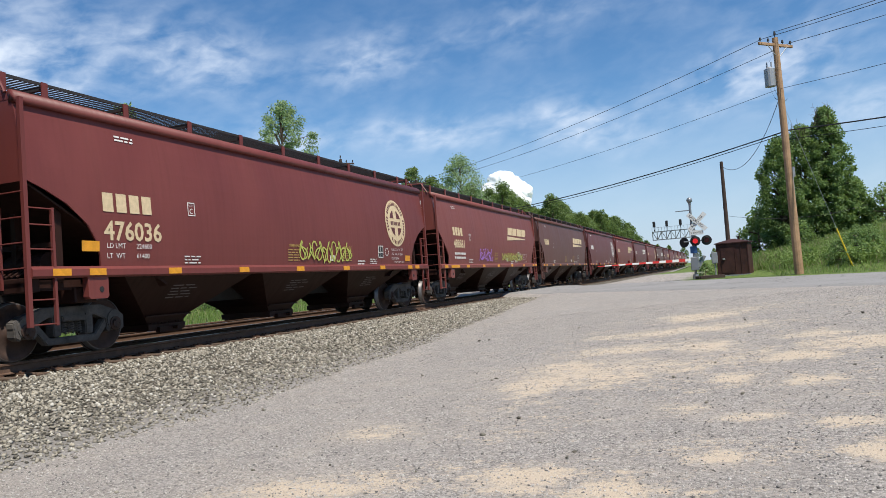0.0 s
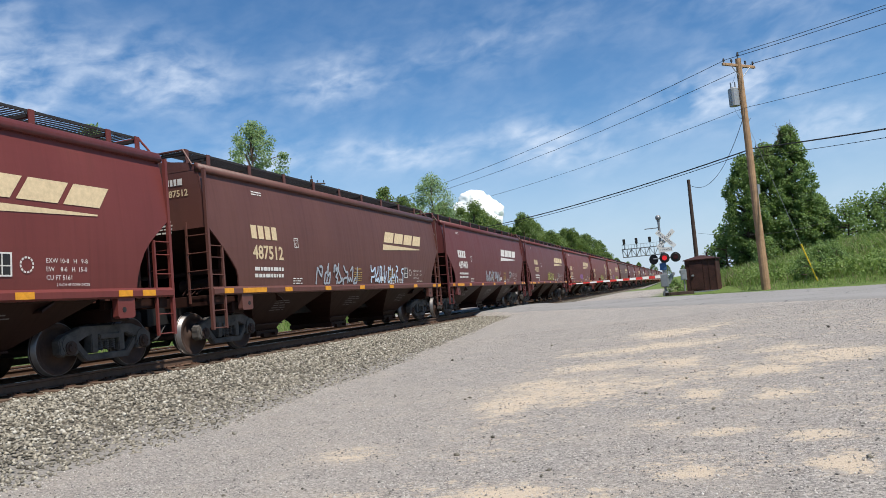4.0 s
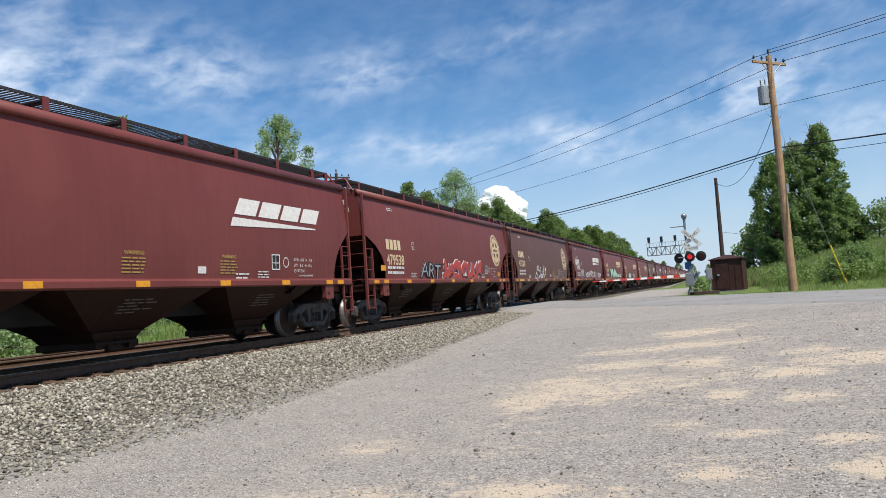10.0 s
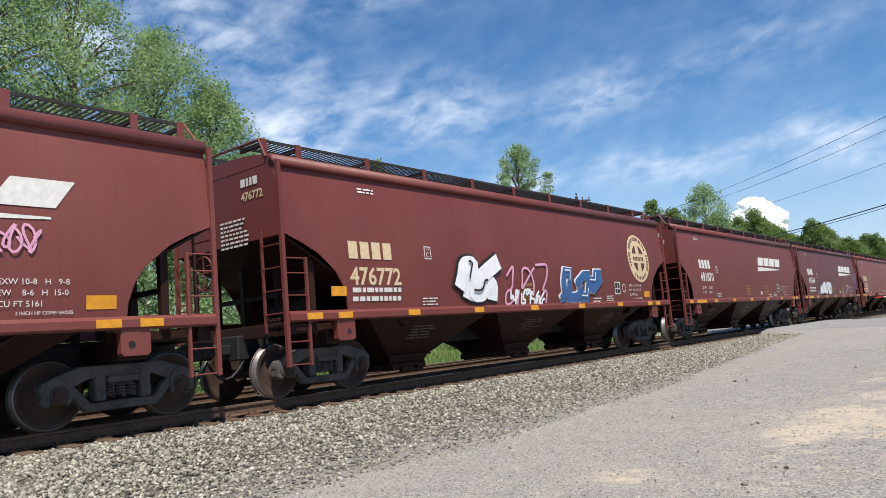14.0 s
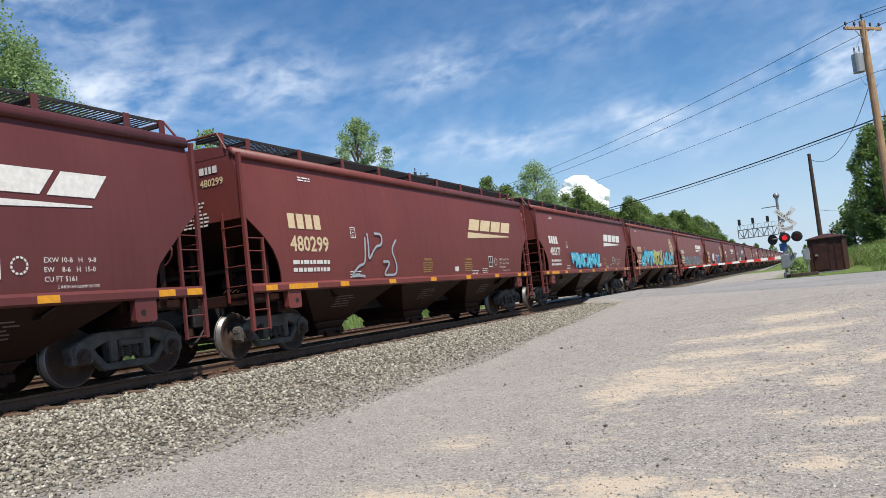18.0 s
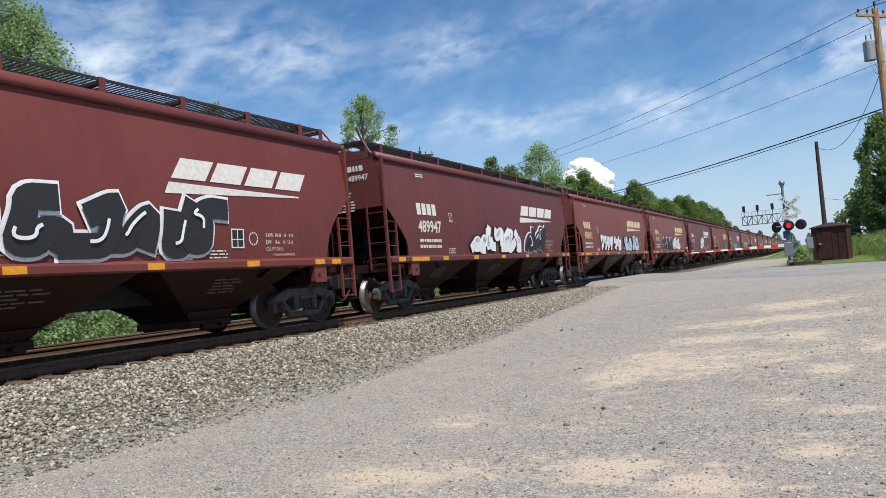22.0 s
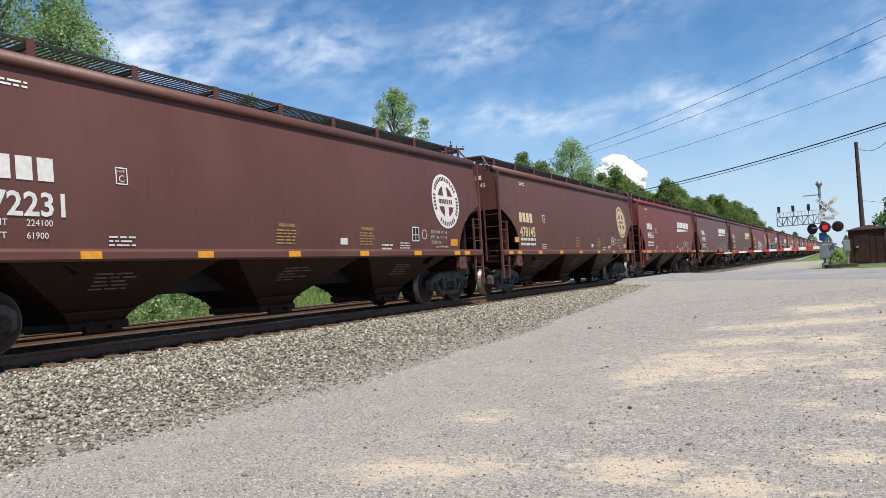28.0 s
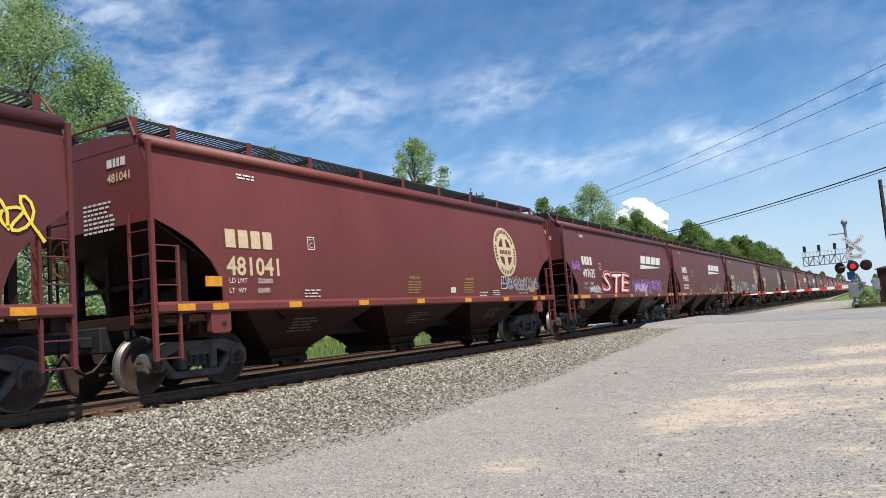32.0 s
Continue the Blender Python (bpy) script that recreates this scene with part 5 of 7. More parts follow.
def stencil_meshes():
    """The small stencilled blocks of a car, each by itself."""
    rng = random.Random(3)
    out = []
    for name, args in (("repair_note", (3.4, 1.58, 0.5, 3, 0.06, 0.025)), ("lube_note", (11.0, 1.56, 0.55, 3, 0.06, 0.025)),
                       ("end_note", (10.2, 1.50, 0.55, 2, 0.08, 0.035)), ("top_note", (1.9, 3.66, 0.6, 2, 0.06, 0.03))):
        out.append((name, flat(bars(*args, rng), name, DECAL_WHITE), "white stencilled lines", args[0] > 8))
    out.append(("white_plate", flat([rect(9.0, 9.25, 1.52, 1.66)], "white_plate", DECAL_WHITE), "small white plate", False))
    y, z = 11.55, 1.62
    out.append(("data_frame", flat([rect(y, y + 0.34, z, z + 0.36)], "data_frame", DECAL_BLACK, 0.008), "black data panel", True))
    out.append(("data_border", flat([rect(y, y + 0.03, z, z + 0.36), rect(y + 0.31, y + 0.34, z, z + 0.36), rect(y, y + 0.34, z, z + 0.025), rect(y, y + 0.34, z + 0.335, z + 0.36), rect(y, y + 0.34, z + 0.15, z + 0.17),
                                    rect(y + 0.16, y + 0.18, z, z + 0.36)], "data_border", DECAL_WHITE, 0.012), "white panel frame", True))
    y, z = 3.55, 2.38
    out.append(("plate_frame", flat([rect(y, y + 0.018, z, z + 0.26), rect(y + 0.19, y + 0.208, z, z + 0.26), rect(y, y + 0.208, z, z + 0.018), rect(y, y + 0.208, z + 0.242, z + 0.26)], "plate_frame", DECAL_WHITE), "white square outline", False))
    for y in (7.0, 9.7):
        me = flat(bars(y, 1.77, 0.6, 5, 0.062, 0.024, rng, 0.15), "warning_text", DECAL_GOLD)
        head, bm = text_mesh("WARNING", 0.10, DECAL_GOLD, "warning_head", 1.0, 0.002), bmesh.new()
        head.transform(on_side(y + 0.06, 1.845))
        bm.from_mesh(me)
        bm.from_mesh(head)
        out.append(("warning_text", mesh_of(bm, "warning_text", DECAL_GOLD), "gold stencilled warning lines", False))
    return out


BAY_STENCIL = plain("faint_stencil", (0.15, 0.13, 0.125), 0.7)
WHEELS = []
WHEELSET = wheelset_mesh()
SIDE_FRAME = mesh_of(side_frame_mesh(), "side_frame", TRUCK_STEEL)
_b = side_frame_mesh()
bmesh.ops.transform(_b, matrix=Matrix.Rotation(math.pi, 4, "Z"), verts=_b.verts)
SIDE_FRAME_L = mesh_of(_b, "side_frame", TRUCK_STEEL)
SPRINGS = mesh_of(spring_mesh(), "spring", TRUCK_STEEL)
BEARINGS = mesh_of(bearing_mesh(), "bearing", WHEEL_STEEL)
_b = bmesh.new()
rod(_b, (0, -0.46, 0), (0, 0.0, 0), 0.011, n=6)
RUNG = mesh_of(_b, "rung", PAINTS[0])
_b = bmesh.new()
rod(_b, (1.04, 0, 0), (1.57, 0, 0), 0.011, n=6)
END_RUNG = mesh_of(_b, "rung", PAINTS[0])
_b = bmesh.new()
box(_b, 0, 0.004, -0.17, 0.17, -0.055, 0.055)
REFLECTOR = mesh_of(_b, "reflector", YELLOW)

STENCILS = stencil_meshes()
EMBLEM = {(k, c): f(DECAL_CREAM if c == "c" else DECAL_WHITE, n) for k, f, n in (("swoosh", swoosh_mesh, "wordmark_blocks"), ("seal", seal_mesh, "round_emblem")) for c in "cw"}
SEAL_MARKS = {c: seal_marks(PAINTS[1], "emblem_marks") for c in "cw"}
INITIALS = {(c, z): [flat([s], "initial_block", DECAL_CREAM if c == "c" else DECAL_WHITE) for s in slab_letters(1.75, z, 1.12, 0.32, 0.0, 0.07)] for c in "cw" for z in (2.53, 2.33)}
WORD_BLOCKS = {c: [flat([s], "wordmark_block", DECAL_CREAM if c == "c" else DECAL_WHITE) for s in slab_letters(9.22, 2.81, 3.73, 0.37, 0.27, 0.11)] for c in "cw"}
_rng = random.Random(8)
LOAD_BARS = flat(bars(1.75, 1.78, 1.3, 2, 0.16, 0.085, _rng, 0.05), "load_text", DECAL_WHITE)
HOME = []            # car and its place in the train
# where the number and the wordmark begin on cars that differ from their kind, and the middle of round emblems
LAYOUT = {2: (2.38, 10.19), 14: (1.83, 9.22), 32: (1.78, 9.31), 7: (1.6, 9.57)}
PLATE_SHIFT = {2: 1.0, 32: 0.6}        # cars whose plate square stands further along
SEAL_Y = {0: 13.36, 34: 12.41, 25: 13.6, 9: 13.78}

COLOUR_WORDS = ("oxide-red", "dark maroon", "sun-faded red", "dull brown", "chalky streaked maroon")


def dress(car, k):
    """Paint, number, emblem and spray paint of one car."""
    number, emblem, paint, style, tone, load, sprays = CARS.get(k) or (None, ("swoosh", "seal")[k % 3 == 0], (1, 0, 1, 3, 0)[k % 5], "round", "cw"[k % 2], None, [])
    mat = PAINTS[paint]
    low = 0.4 if style == "arch" else 0.0
    for o in (car, *car.children_recursive):
        if o.type == "MESH" and o.material_slots and o.material_slots[0].material == PAINTS[0]:
            o.material_slots[0].link = "OBJECT"
            o.material_slots[0].material = mat
    off = 7.74 - ENDS[style]
    num_y, mark_y = LAYOUT.get(k) or {"angled": (1.62, 9.62), "round": (1.29, 10.36), "arch": (1.45, 10.2)}[style]
    if emblem == "seal":
        mark_y = SEAL_Y.get(k, 13.8)
    at = pose(0, off + mark_y - (13.1 if emblem == "seal" else 9.30), 0)
    mark = part("emblem", EMBLEM[emblem, tone], None, car, "cream painted emblem" if tone == "c" else "white painted emblem", at=at)
    if emblem == "seal":
        part("emblem_marks", SEAL_MARKS[tone], None, mark)
    else:
        for block in WORD_BLOCKS[tone]:
            part("wordmark_block", block, None, mark)
    for block in INITIALS[tone, 2.33 if style == "arch" else 2.53]:
        part("initial_block", block, None, car, at=pose(0, off + num_y - 1.75, 0))
    shift = PLATE_SHIFT.get(k, 0.0)
    for o in car.children:
        if o.name.split(".")[0] == "plate_frame":
            o.location.y += shift
    if k >= -1:
        if number:
            part("number", NUMBERS[number, 0.45], None, car, "car number " + number, at=on_side(off + num_y, 1.86 if style == "arch" else 2.06))
            part("number", NUMBERS[number, 0.20], None, car, "small car number " + number, at=pose(0.55, -END + off - 0.008, 3.42, 90, 0, 0))
        part("plate_text", PLATE_C[0], None, car, at=on_side(off + shift + 3.56, 2.56))
        part("plate_text", PLATE_C[1], None, car, at=on_side(off + shift + 3.60, 2.42))
        if load:
            for i in (0, 1):
                part("load_text", LOAD_WORDS[i], None, car, at=on_side(off + num_y + 0.04, 1.78 - 0.17 * i - 0.15 * low))
                part("load_text", LOADS[load[i]], None, car, at=on_side(off + num_y + 0.71, 1.78 - 0.17 * i - 0.15 * low))
        else:
            part("load_text", LOAD_BARS, None, car, at=pose(0, off + num_y - 1.71, -0.15 * low))
        part("end_text", end_text_mesh(), None, car, at=pose(0, off, 0))
        for i in (0, 1, 2):
            part("dimension_text", DIM_TEXT[i], None, car, at=on_side(12.5 - off, 1.84 - 0.135 * i))
        part("shoe_text", SHOE_TEXT, None, car, at=on_side(12.7 - off, 1.47))
        part("stencil_ring", RING_MARK, None, car, at=pose(0, -off, 0))
        if style == "arch":
            part("yellow_patch", YELLOW_REAR, None, car, at=pose(0, -off, 0))
        if style == "arch":
            part("yellow_patch", YELLOW_PATCH, None, car, at=pose(0, off, 0))
        else:
            part("yellow_patch", YELLOW_STRIP, None, car, at=pose(0, off, 0))
    for i, (y0, y1, z0, z1, kind, fill, line, shine) in enumerate(sprays):
        if kind.startswith("word:"):
            for nm, me, words in sprayed_word(kind[5:], y0, y1, z0, z1, fill, line):
                part(nm, me, None, car, words, at=pose(0, off, 0))
            continue
        for layer, colour, nm, words, out in zip(tag_shapes(y0, y1, z0, z1, kind, k * 7 + i), (fill, line, shine or line), ("spray_fill", "spray_outline", "spray_marks"),
                                                 ("spray paint", "spray-painted lines", "spray-painted marks"), (0.045, 0.015, 0.075)):
            for j, (pts, wide) in enumerate(layer if colour else ()):
                part(nm, strip(pts, wide, nm, SPRAY[colour], out + 0.003 * (j % 2)), None, car, colour + " " + words, at=pose(0, off, 0))
    extra = " with spray paint" if sprays else " with unpainted sides"
    tagged(car, COLOUR_WORDS[paint] + " hopper car" + extra + " on the track", "freight car", "cars of the train")


_ends = []


def end_text_mesh():
    if not _ends:
        rng = random.Random(2)
        bm = bmesh.new()
        for y0, z0, n, h, w in ((0.55, 3.66, 1, 0.14, 0.5), (-0.1, 3.1, 7, 0.035, 0.75)):
            for i in range(n):
                x, end = y0, y0 + w * rng.uniform(0.7, 1)
                while x < end:
                    l = rng.uniform(0.06, 0.13)
                    vs = [bm.verts.new(v) for v in ((x, -END - 0.008, z0 - i * 0.075), (x + l, -END - 0.008, z0 - i * 0.075), (x + l, -END - 0.008, z0 - i * 0.075 + h), (x, -END - 0.008, z0 - i * 0.075 + h))]
                    bm.faces.new(vs)
                    x += l + 0.03
        _ends.append(mesh_of(bm, "end_text", DECAL_WHITE))
    return _ends[0]


YELLOW_REAR = flat([rect(13.55, 13.95, 1.52, 1.70)], "yellow_patch", YELLOW)
RING_MARK = flat([[(12.15 + a * math.cos(t), 1.80 + a * math.sin(t)) for a, t in ((0.10, q), (0.13, q), (0.13, q + 0.36), (0.10, q + 0.36))] for q in [i * 0.5236 for i in range(12)]], "stencil_ring", DECAL_WHITE)
YELLOW_PATCH = flat([rect(0.98, 1.34, 1.66, 1.83)], "yellow_patch", YELLOW)
_b = bmesh.new()
box(_b, 1.634, 1.640, -END + 1.15, -END + 2.05, 1.27, 1.38)
YELLOW_STRIP = mesh_of(_b, "yellow_patch", YELLOW)


def build_train():
    base = {}
    for k in range(-13, 37):
        style = (CARS.get(k) or (0, 0, 0, "round"))[3]
        if style not in base:
            base[style] = build_base_car(style)
        HOME.append((k, style))
    cars = []
    for k, style in HOME:
        cars.append((k, copy_thing(base[style], Matrix.Identity(4))))
    for b in base.values():
        for o in (*b.children_recursive, b):
            bpy.data.objects.remove(o)
    for k, car in cars:
        if k < -2:                           # far down the line, where rungs are too fine to see
            for o in [c for c in car.children_recursive if c.name.split(".")[0] in ("rung", "spring", "stencil", "bearing", "warning_text")]:
                bpy.data.objects.remove(o)
        dress(car, k)
    return cars


TRAIN = build_train()

# coupled length of each car of the train, by its kind or by itself
LENGTH = {"angled": 16.35, "round": 16.84, "arch": 17.12}
OWN = {0: 17.1, 1: 16.66, 2: 16.34, 3: 16.23, 4: 16.23, 5: 16.76, 6: 16.76, 7: 16.34, 8: 16.34, 9: 17.19, 10: 16.84, 11: 16.54, 12: 16.84, 13: 16.09, 14: 16.34, 15: 17.17, 16: 17.17, 17: 17.17, 18: 16.87, 19: 16.87,
       20: 16.27, 21: 16.45, 22: 16.9, 23: 16.45, 24: 17.17, 25: 16.89, 26: 16.89, 27: 16.44, 28: 16.44, 29: 17.19, 30: 17.31, 31: 17.31, 32: 15.96, 33: 15.94, 34: 17.27}


def motions():
    def coupled(k, style):
        return OWN.get(k, LENGTH[style])
    # how far each car's rear corner is behind that of the first one
    styles = dict(HOME)
    back = {0: 0.0}
    for k in range(1, 37):
        back[k] = back[k - 1] + coupled(k, styles[k])
    for k in range(-1, -14, -1):
        back[k] = back[k + 1] - coupled(k + 1, styles[k + 1])

    def run(t):
        u = t / 32
        return 8.05 + 563.58 * u + 14.18 * u * u - 10.72 * u ** 3
    for k, car in TRAIN:
        walk(car, [(t, pose(TRACK_X, run(t) - back[k] + ENDS[styles[k]], RAIL_Z)) for t in (0, 4, 8, 12, 16, 20, 24, 28, 32)])
    # wheels roll with the train; one wheelset is keyed and the others take its turns
    wheels = [o for k, car in TRAIN for o in car.children_recursive if o.name.split(".")[0] == "wheelset"]
    walk(wheels[0], [(i / FPS, Matrix.Rotation(-(run(i / FPS) - run(0)) / 0.4572, 4, "X")) for i in range(0, 32 * FPS + 1)])
    source = wheels[0].animation_data
    for o in wheels[1:]:
        o.rotation_mode = "QUATERNION"
        a = o.animation_data_create()
        a.action, a.action_slot = source.action, source.action_slot


# ---------------------------------------------------------------- planting
def leaf_mat(name, dark, light, glow):
    m = Mat(name, 0.55, 0, 0.35)
    r = m.island()
    p = m.coords(world=True)
    c = m.mix(m.ramp(r, 0, 1), dark, light)
    c = m.mix(m.math("MULTIPLY", m.ramp(m.noise(p, 0.7, 3), 0.35, 0.7), 0.4), c, dark)
    m.colour(c)
    tr = m.node("ShaderNodeBsdfTranslucent")
    m.link(m.mix(0.55, c, glow), tr.inputs["Color"])
    mix = m.nt.nodes.new("ShaderNodeMixShader")
    mix.inputs[0].default_value = 0.5
    m.link(m.bsdf.outputs[0], mix.inputs[1])
    m.link(tr.outputs[0], mix.inputs[2])
    m.link(mix.outputs[0], m.nt.nodes["Material Output"].inputs[0])
    return m.mat


LEAF = {"poplar": leaf_mat("poplar_leaves", (0.160, 0.245, 0.110), (0.350, 0.455, 0.235), (0.38, 0.52, 0.18)),
        "wood": leaf_mat("woodland_leaves", (0.100, 0.160, 0.052), (0.200, 0.275, 0.090), (0.25, 0.34, 0.07)),
        "vine": leaf_mat("vine_leaves", (0.100, 0.175, 0.058), (0.240, 0.345, 0.120), (0.28, 0.40, 0.09)),
        "grass": leaf_mat("tall_grass_blades", (0.130, 0.210, 0.050), (0.270, 0.360, 0.120), (0.28, 0.40, 0.08)),
        "straw": leaf_mat("seed_heads", (0.30, 0.26, 0.14), (0.42, 0.38, 0.22), (0.4, 0.35, 0.2))}


def leaves_mesh(name, centres, radii, per, size, mat, seed, droop=0.3):
    """Clumps of small bent leaves round the given centres."""
    rng = np.random.default_rng(seed)
    centres, radii = np.asarray(centres, float), np.asarray(radii, float)
    n = len(centres) * per
    c = np.repeat(centres, per, 0)
    d = rng.normal(size=(n, 3))
    d /= np.linalg.norm(d, axis=1, keepdims=True)
    r = np.repeat(radii, per)[:, None] * rng.random((n, 1)) ** 0.45
    p = c + d * r * [1, 1, 0.8]
    s = size * rng.uniform(0.6, 1.35, (n, 1))
    u = rng.normal(size=(n, 3)) + d * 0.6
    u[:, 2] -= droop
    u /= np.linalg.norm(u, axis=1, keepdims=True)
    v = np.cross(u, d * 0.6 + np.array(sun_dir) * 0.9 + 0.6 * rng.normal(size=(n, 3)))
    v /= np.linalg.norm(v, axis=1, keepdims=True)
    w = np.cross(u, v)
    a, b, e, g = p, p + u * s * 0.55 + v * s * 0.38 + w * s * 0.08, p + u * s * 1.1, p + u * s * 0.55 - v * s * 0.38 + w * s * 0.08
    verts = np.stack([a, b, e, g], 1).reshape(-1, 3)
    return pydata(name, verts, np.arange(4 * n).reshape(-1, 4), [mat], smooth=False)


def tree(name, label, height, spread, kind="wood", clumps=60, per=110, leaf=0.16, seed=1, base=0.25, twigs=False, round_top=1.0):
    """Tapered trunk, limbs and a broken crown of leaf clumps."""
    rng = random.Random(seed)
    t = empty(name)
    bm = bmesh.new()
    pts = [Vector((0.25 * math.sin(seed + 2.2 * q) * q, 0.25 * math.cos(seed + 1.7 * q) * q, height * 0.92 * q)) for q in [i / 6 for i in range(7)]]
    r0 = 0.020 * height
    for i, (a, b) in enumerate(zip(pts, pts[1:])):
        rod(bm, a, b, r0 * (1 - i / 6.6) + 0.01, r0 * (1 - (i + 1) / 6.6) + 0.01, n=8)
    centres, radii = [], []
    for i in range(clumps):
        q = base + (1 - base) * (i + rng.random()) / clumps
        env = math.sin(math.pi * min(1, (0.12 + 0.88 * (q - base) / (1 - base)) ** (0.75 * round_top))) ** 0.7
        ang = i * 2.399 + rng.uniform(-0.5, 0.5)
        rr = spread * env * (0.35 + 0.75 * rng.random() ** 0.6)
        c = Vector((rr * math.cos(ang), rr * math.sin(ang), height * q - 0.25 * rr))
        k = min(5, int(q * 6))
        hub = pts[k].lerp(pts[k + 1], q * 6 - k) if k < 6 else pts[6]
        stem = hub - Vector((0, 0, 0.10 * height * (1 - 0.5 * q)))
        if i % 2 == 0:
            mid = stem.lerp(c, 0.55) + Vector((0, 0, 0.05 * height * 0.5))
            rod(bm, stem, mid, 0.10 * r0 + 0.03, 0.04, n=5)
            rod(bm, mid, c, 0.035, 0.012, n=4)
        centres.append(c)
        radii.append(spread * (rng.uniform(0.13, 0.26) if spread > 4 else rng.uniform(0.17, 0.32)))
    if twigs:
        for i in range(34):
            a = Vector((rng.uniform(-1, 1) * spread * 0.45, rng.uniform(-1, 1) * spread * 0.45, height * rng.uniform(0.80, 0.92)))
            b = a + Vector((rng.uniform(-0.35, 0.35), rng.uniform(-0.35, 0.35), height * rng.uniform(0.08, 0.16)))
            rod(bm, a, b, 0.022, 0.006, n=4)
            for q in (0.35, 0.55, 0.75):
                c = a.lerp(b, q)
                rod(bm, c, c + Vector((rng.uniform(-0.4, 0.4), rng.uniform(-0.4, 0.4), rng.uniform(0.15, 0.4))), 0.010, 0.004, n=3)
    part("trunk", bm, BARK, t)
    part("crown", leaves_mesh("crown", centres, radii, per, leaf, LEAF[kind], seed), None, t)
    return tagged(t, label, "tree")


def at_bearing(az, dist):
    """A place on the ground at a bearing left of the track's direction and a distance from the camera."""
    a = radians(az)
    x, y = -math.sin(a) * dist, math.cos(a) * dist
    return x, y, float(ground_z(x, y))


def plant(ob, az, dist, turn=0, scale=1.0, dz=-0.1):
    x, y, z = at_bearing(az, dist)
    ob.matrix_basis = pose(x, y, z + dz, 0, 0, turn)
    ob.scale = (scale, scale, scale)
    return ob


def build_trees():
    # tall poplars behind the track, nearest the camera
    lab = "tall leafy poplar tree behind the railway track"
    for az, d, h, sp, seed in ((64.8, 36, 19.0, 5.0, 3), (59.2, 39, 17.6, 4.4, 5), (70.5, 31, 18.0, 4.8, 7), (55.4, 40, 15.2, 3.3, 9), (76, 33, 17.5, 4.8, 11)):
        plant(tree("tree", lab, h, sp, "poplar", 210, 210, 0.125, seed, 0.05, round_top=1.7), az, d, seed * 40)
    plant(tree("tree", "slender bright green poplar standing over the train", 14.8, 2.2, "poplar", 80, 230, 0.125, 21, 0.46, round_top=2.0), 31.9, 55, 30)
    plant(tree("tree", "leafy poplar top showing over the train", 13.6, 2.0, "poplar", 40, 90, 0.2, 23, 0.4), 43.2, 52, 70)
    plant(tree("tree", "small-crowned tree behind the railway track", 12.2, 1.9, "wood", 46, 190, 0.16, 25, 0.35), 22.3, 74, 0)
    plant(tree("tree", "open-crowned tree behind the railway track", 14.2, 3.2, "poplar", 80, 210, 0.155, 27, 0.25, round_top=1.5), 18.6, 80, 50)
    plant(tree("tree", "small-crowned tree behind the railway track", 11.6, 2.4, "wood", 46, 190, 0.18, 29, 0.25), 15.4, 84, 50)
    # bushes along the far side
    bush = tree("bush", "dense green bush behind the railway track", 5.0, 2.4, "poplar", 36, 120, 0.16, 31, 0.02)
    plant(bush, 61, 31)
    rng = random.Random(6)
    for az, d, s in ((52, 34, 0.9), (56.5, 30, 0.8), (66, 29, 1.1), (71, 28, 1.0), (48, 38, 0.8), (77, 27, 1.1), (63, 26, 0.8), (59, 27, 0.7), (68, 26, 0.8), (54, 29, 0.7), (44, 44, 0.8), (40, 52, 0.9), (36, 50, 0.7)):
        x, y, z = at_bearing(az, d)
        copy_thing(bush, pose(x, y, z - 0.1, 0, 0, rng.uniform(0, 360))).scale = (s, s, s * rng.uniform(0.8, 1.1))
    # wood along the line
    kinds = [tree("tree", "broad green tree in the wood along the railway", 17.0, 4.8, "wood", 110, 190, 0.27, 40 + i, 0.05, round_top=1.5) for i in range(3)]
    first = list(kinds)
    for i in range(34):
        u = i / 33
        y = 96 + 172 * u + rng.uniform(-2, 2)
        x = -31.5 - 3.0 * math.sin(i * 2.1) - 4.0 * (i % 2)
        s = (13.4 + 3.9 * u + 1.2 * math.sin(i * 1.7)) / 17.0
        m = pose(x, y, float(ground_z(x, y)) - 0.2, 0, 0, rng.uniform(0, 360))
        ob = first.pop() if first else copy_thing(kinds[i % 3], m)
        ob.matrix_basis = m
        ob.scale = (s * 1.05, s * 1.05, s)
    for az, d, s in ((6.2, 330, 0.95), (5.6, 350, 0.85), (5.0, 420, 0.85), (4.2, 480, 0.8), (3.4, 560, 0.8), (2.4, 640, 0.8), (1.4, 700, 0.8), (0.3, 700, 0.7)):
        x, y, z = at_bearing(az, d)
        copy_thing(kinds[i % 3], pose(x, y, z - 0.2, 0, 0, d)).scale = (s, s, s)
    # vine-hung trees on the bank
    lab = "vine-covered dark green tree on the grassy bank"
    for az, d, h, sp, seed, tw in ((-4.6, 58, 8.6, 1.6, 51, False), (-6.1, 59, 9.0, 1.9, 53, True), (-7.6, 59, 9.8, 1.4, 55, True), (-8.8, 61, 4.6, 1.3, 57, False)):
        plant(tree("tree", lab, h, sp, "vine", 190, 150, 0.15, seed, 0.03, tw, 1.5), az, d, seed * 11)
    lab = "low green shrub on the grassy bank"
    shrub = tree("shrub", lab, 2.6, 1.5, "vine", 30, 110, 0.13, 61, 0.02)
    plant(shrub, -2.9, 62, 0, 1.6)
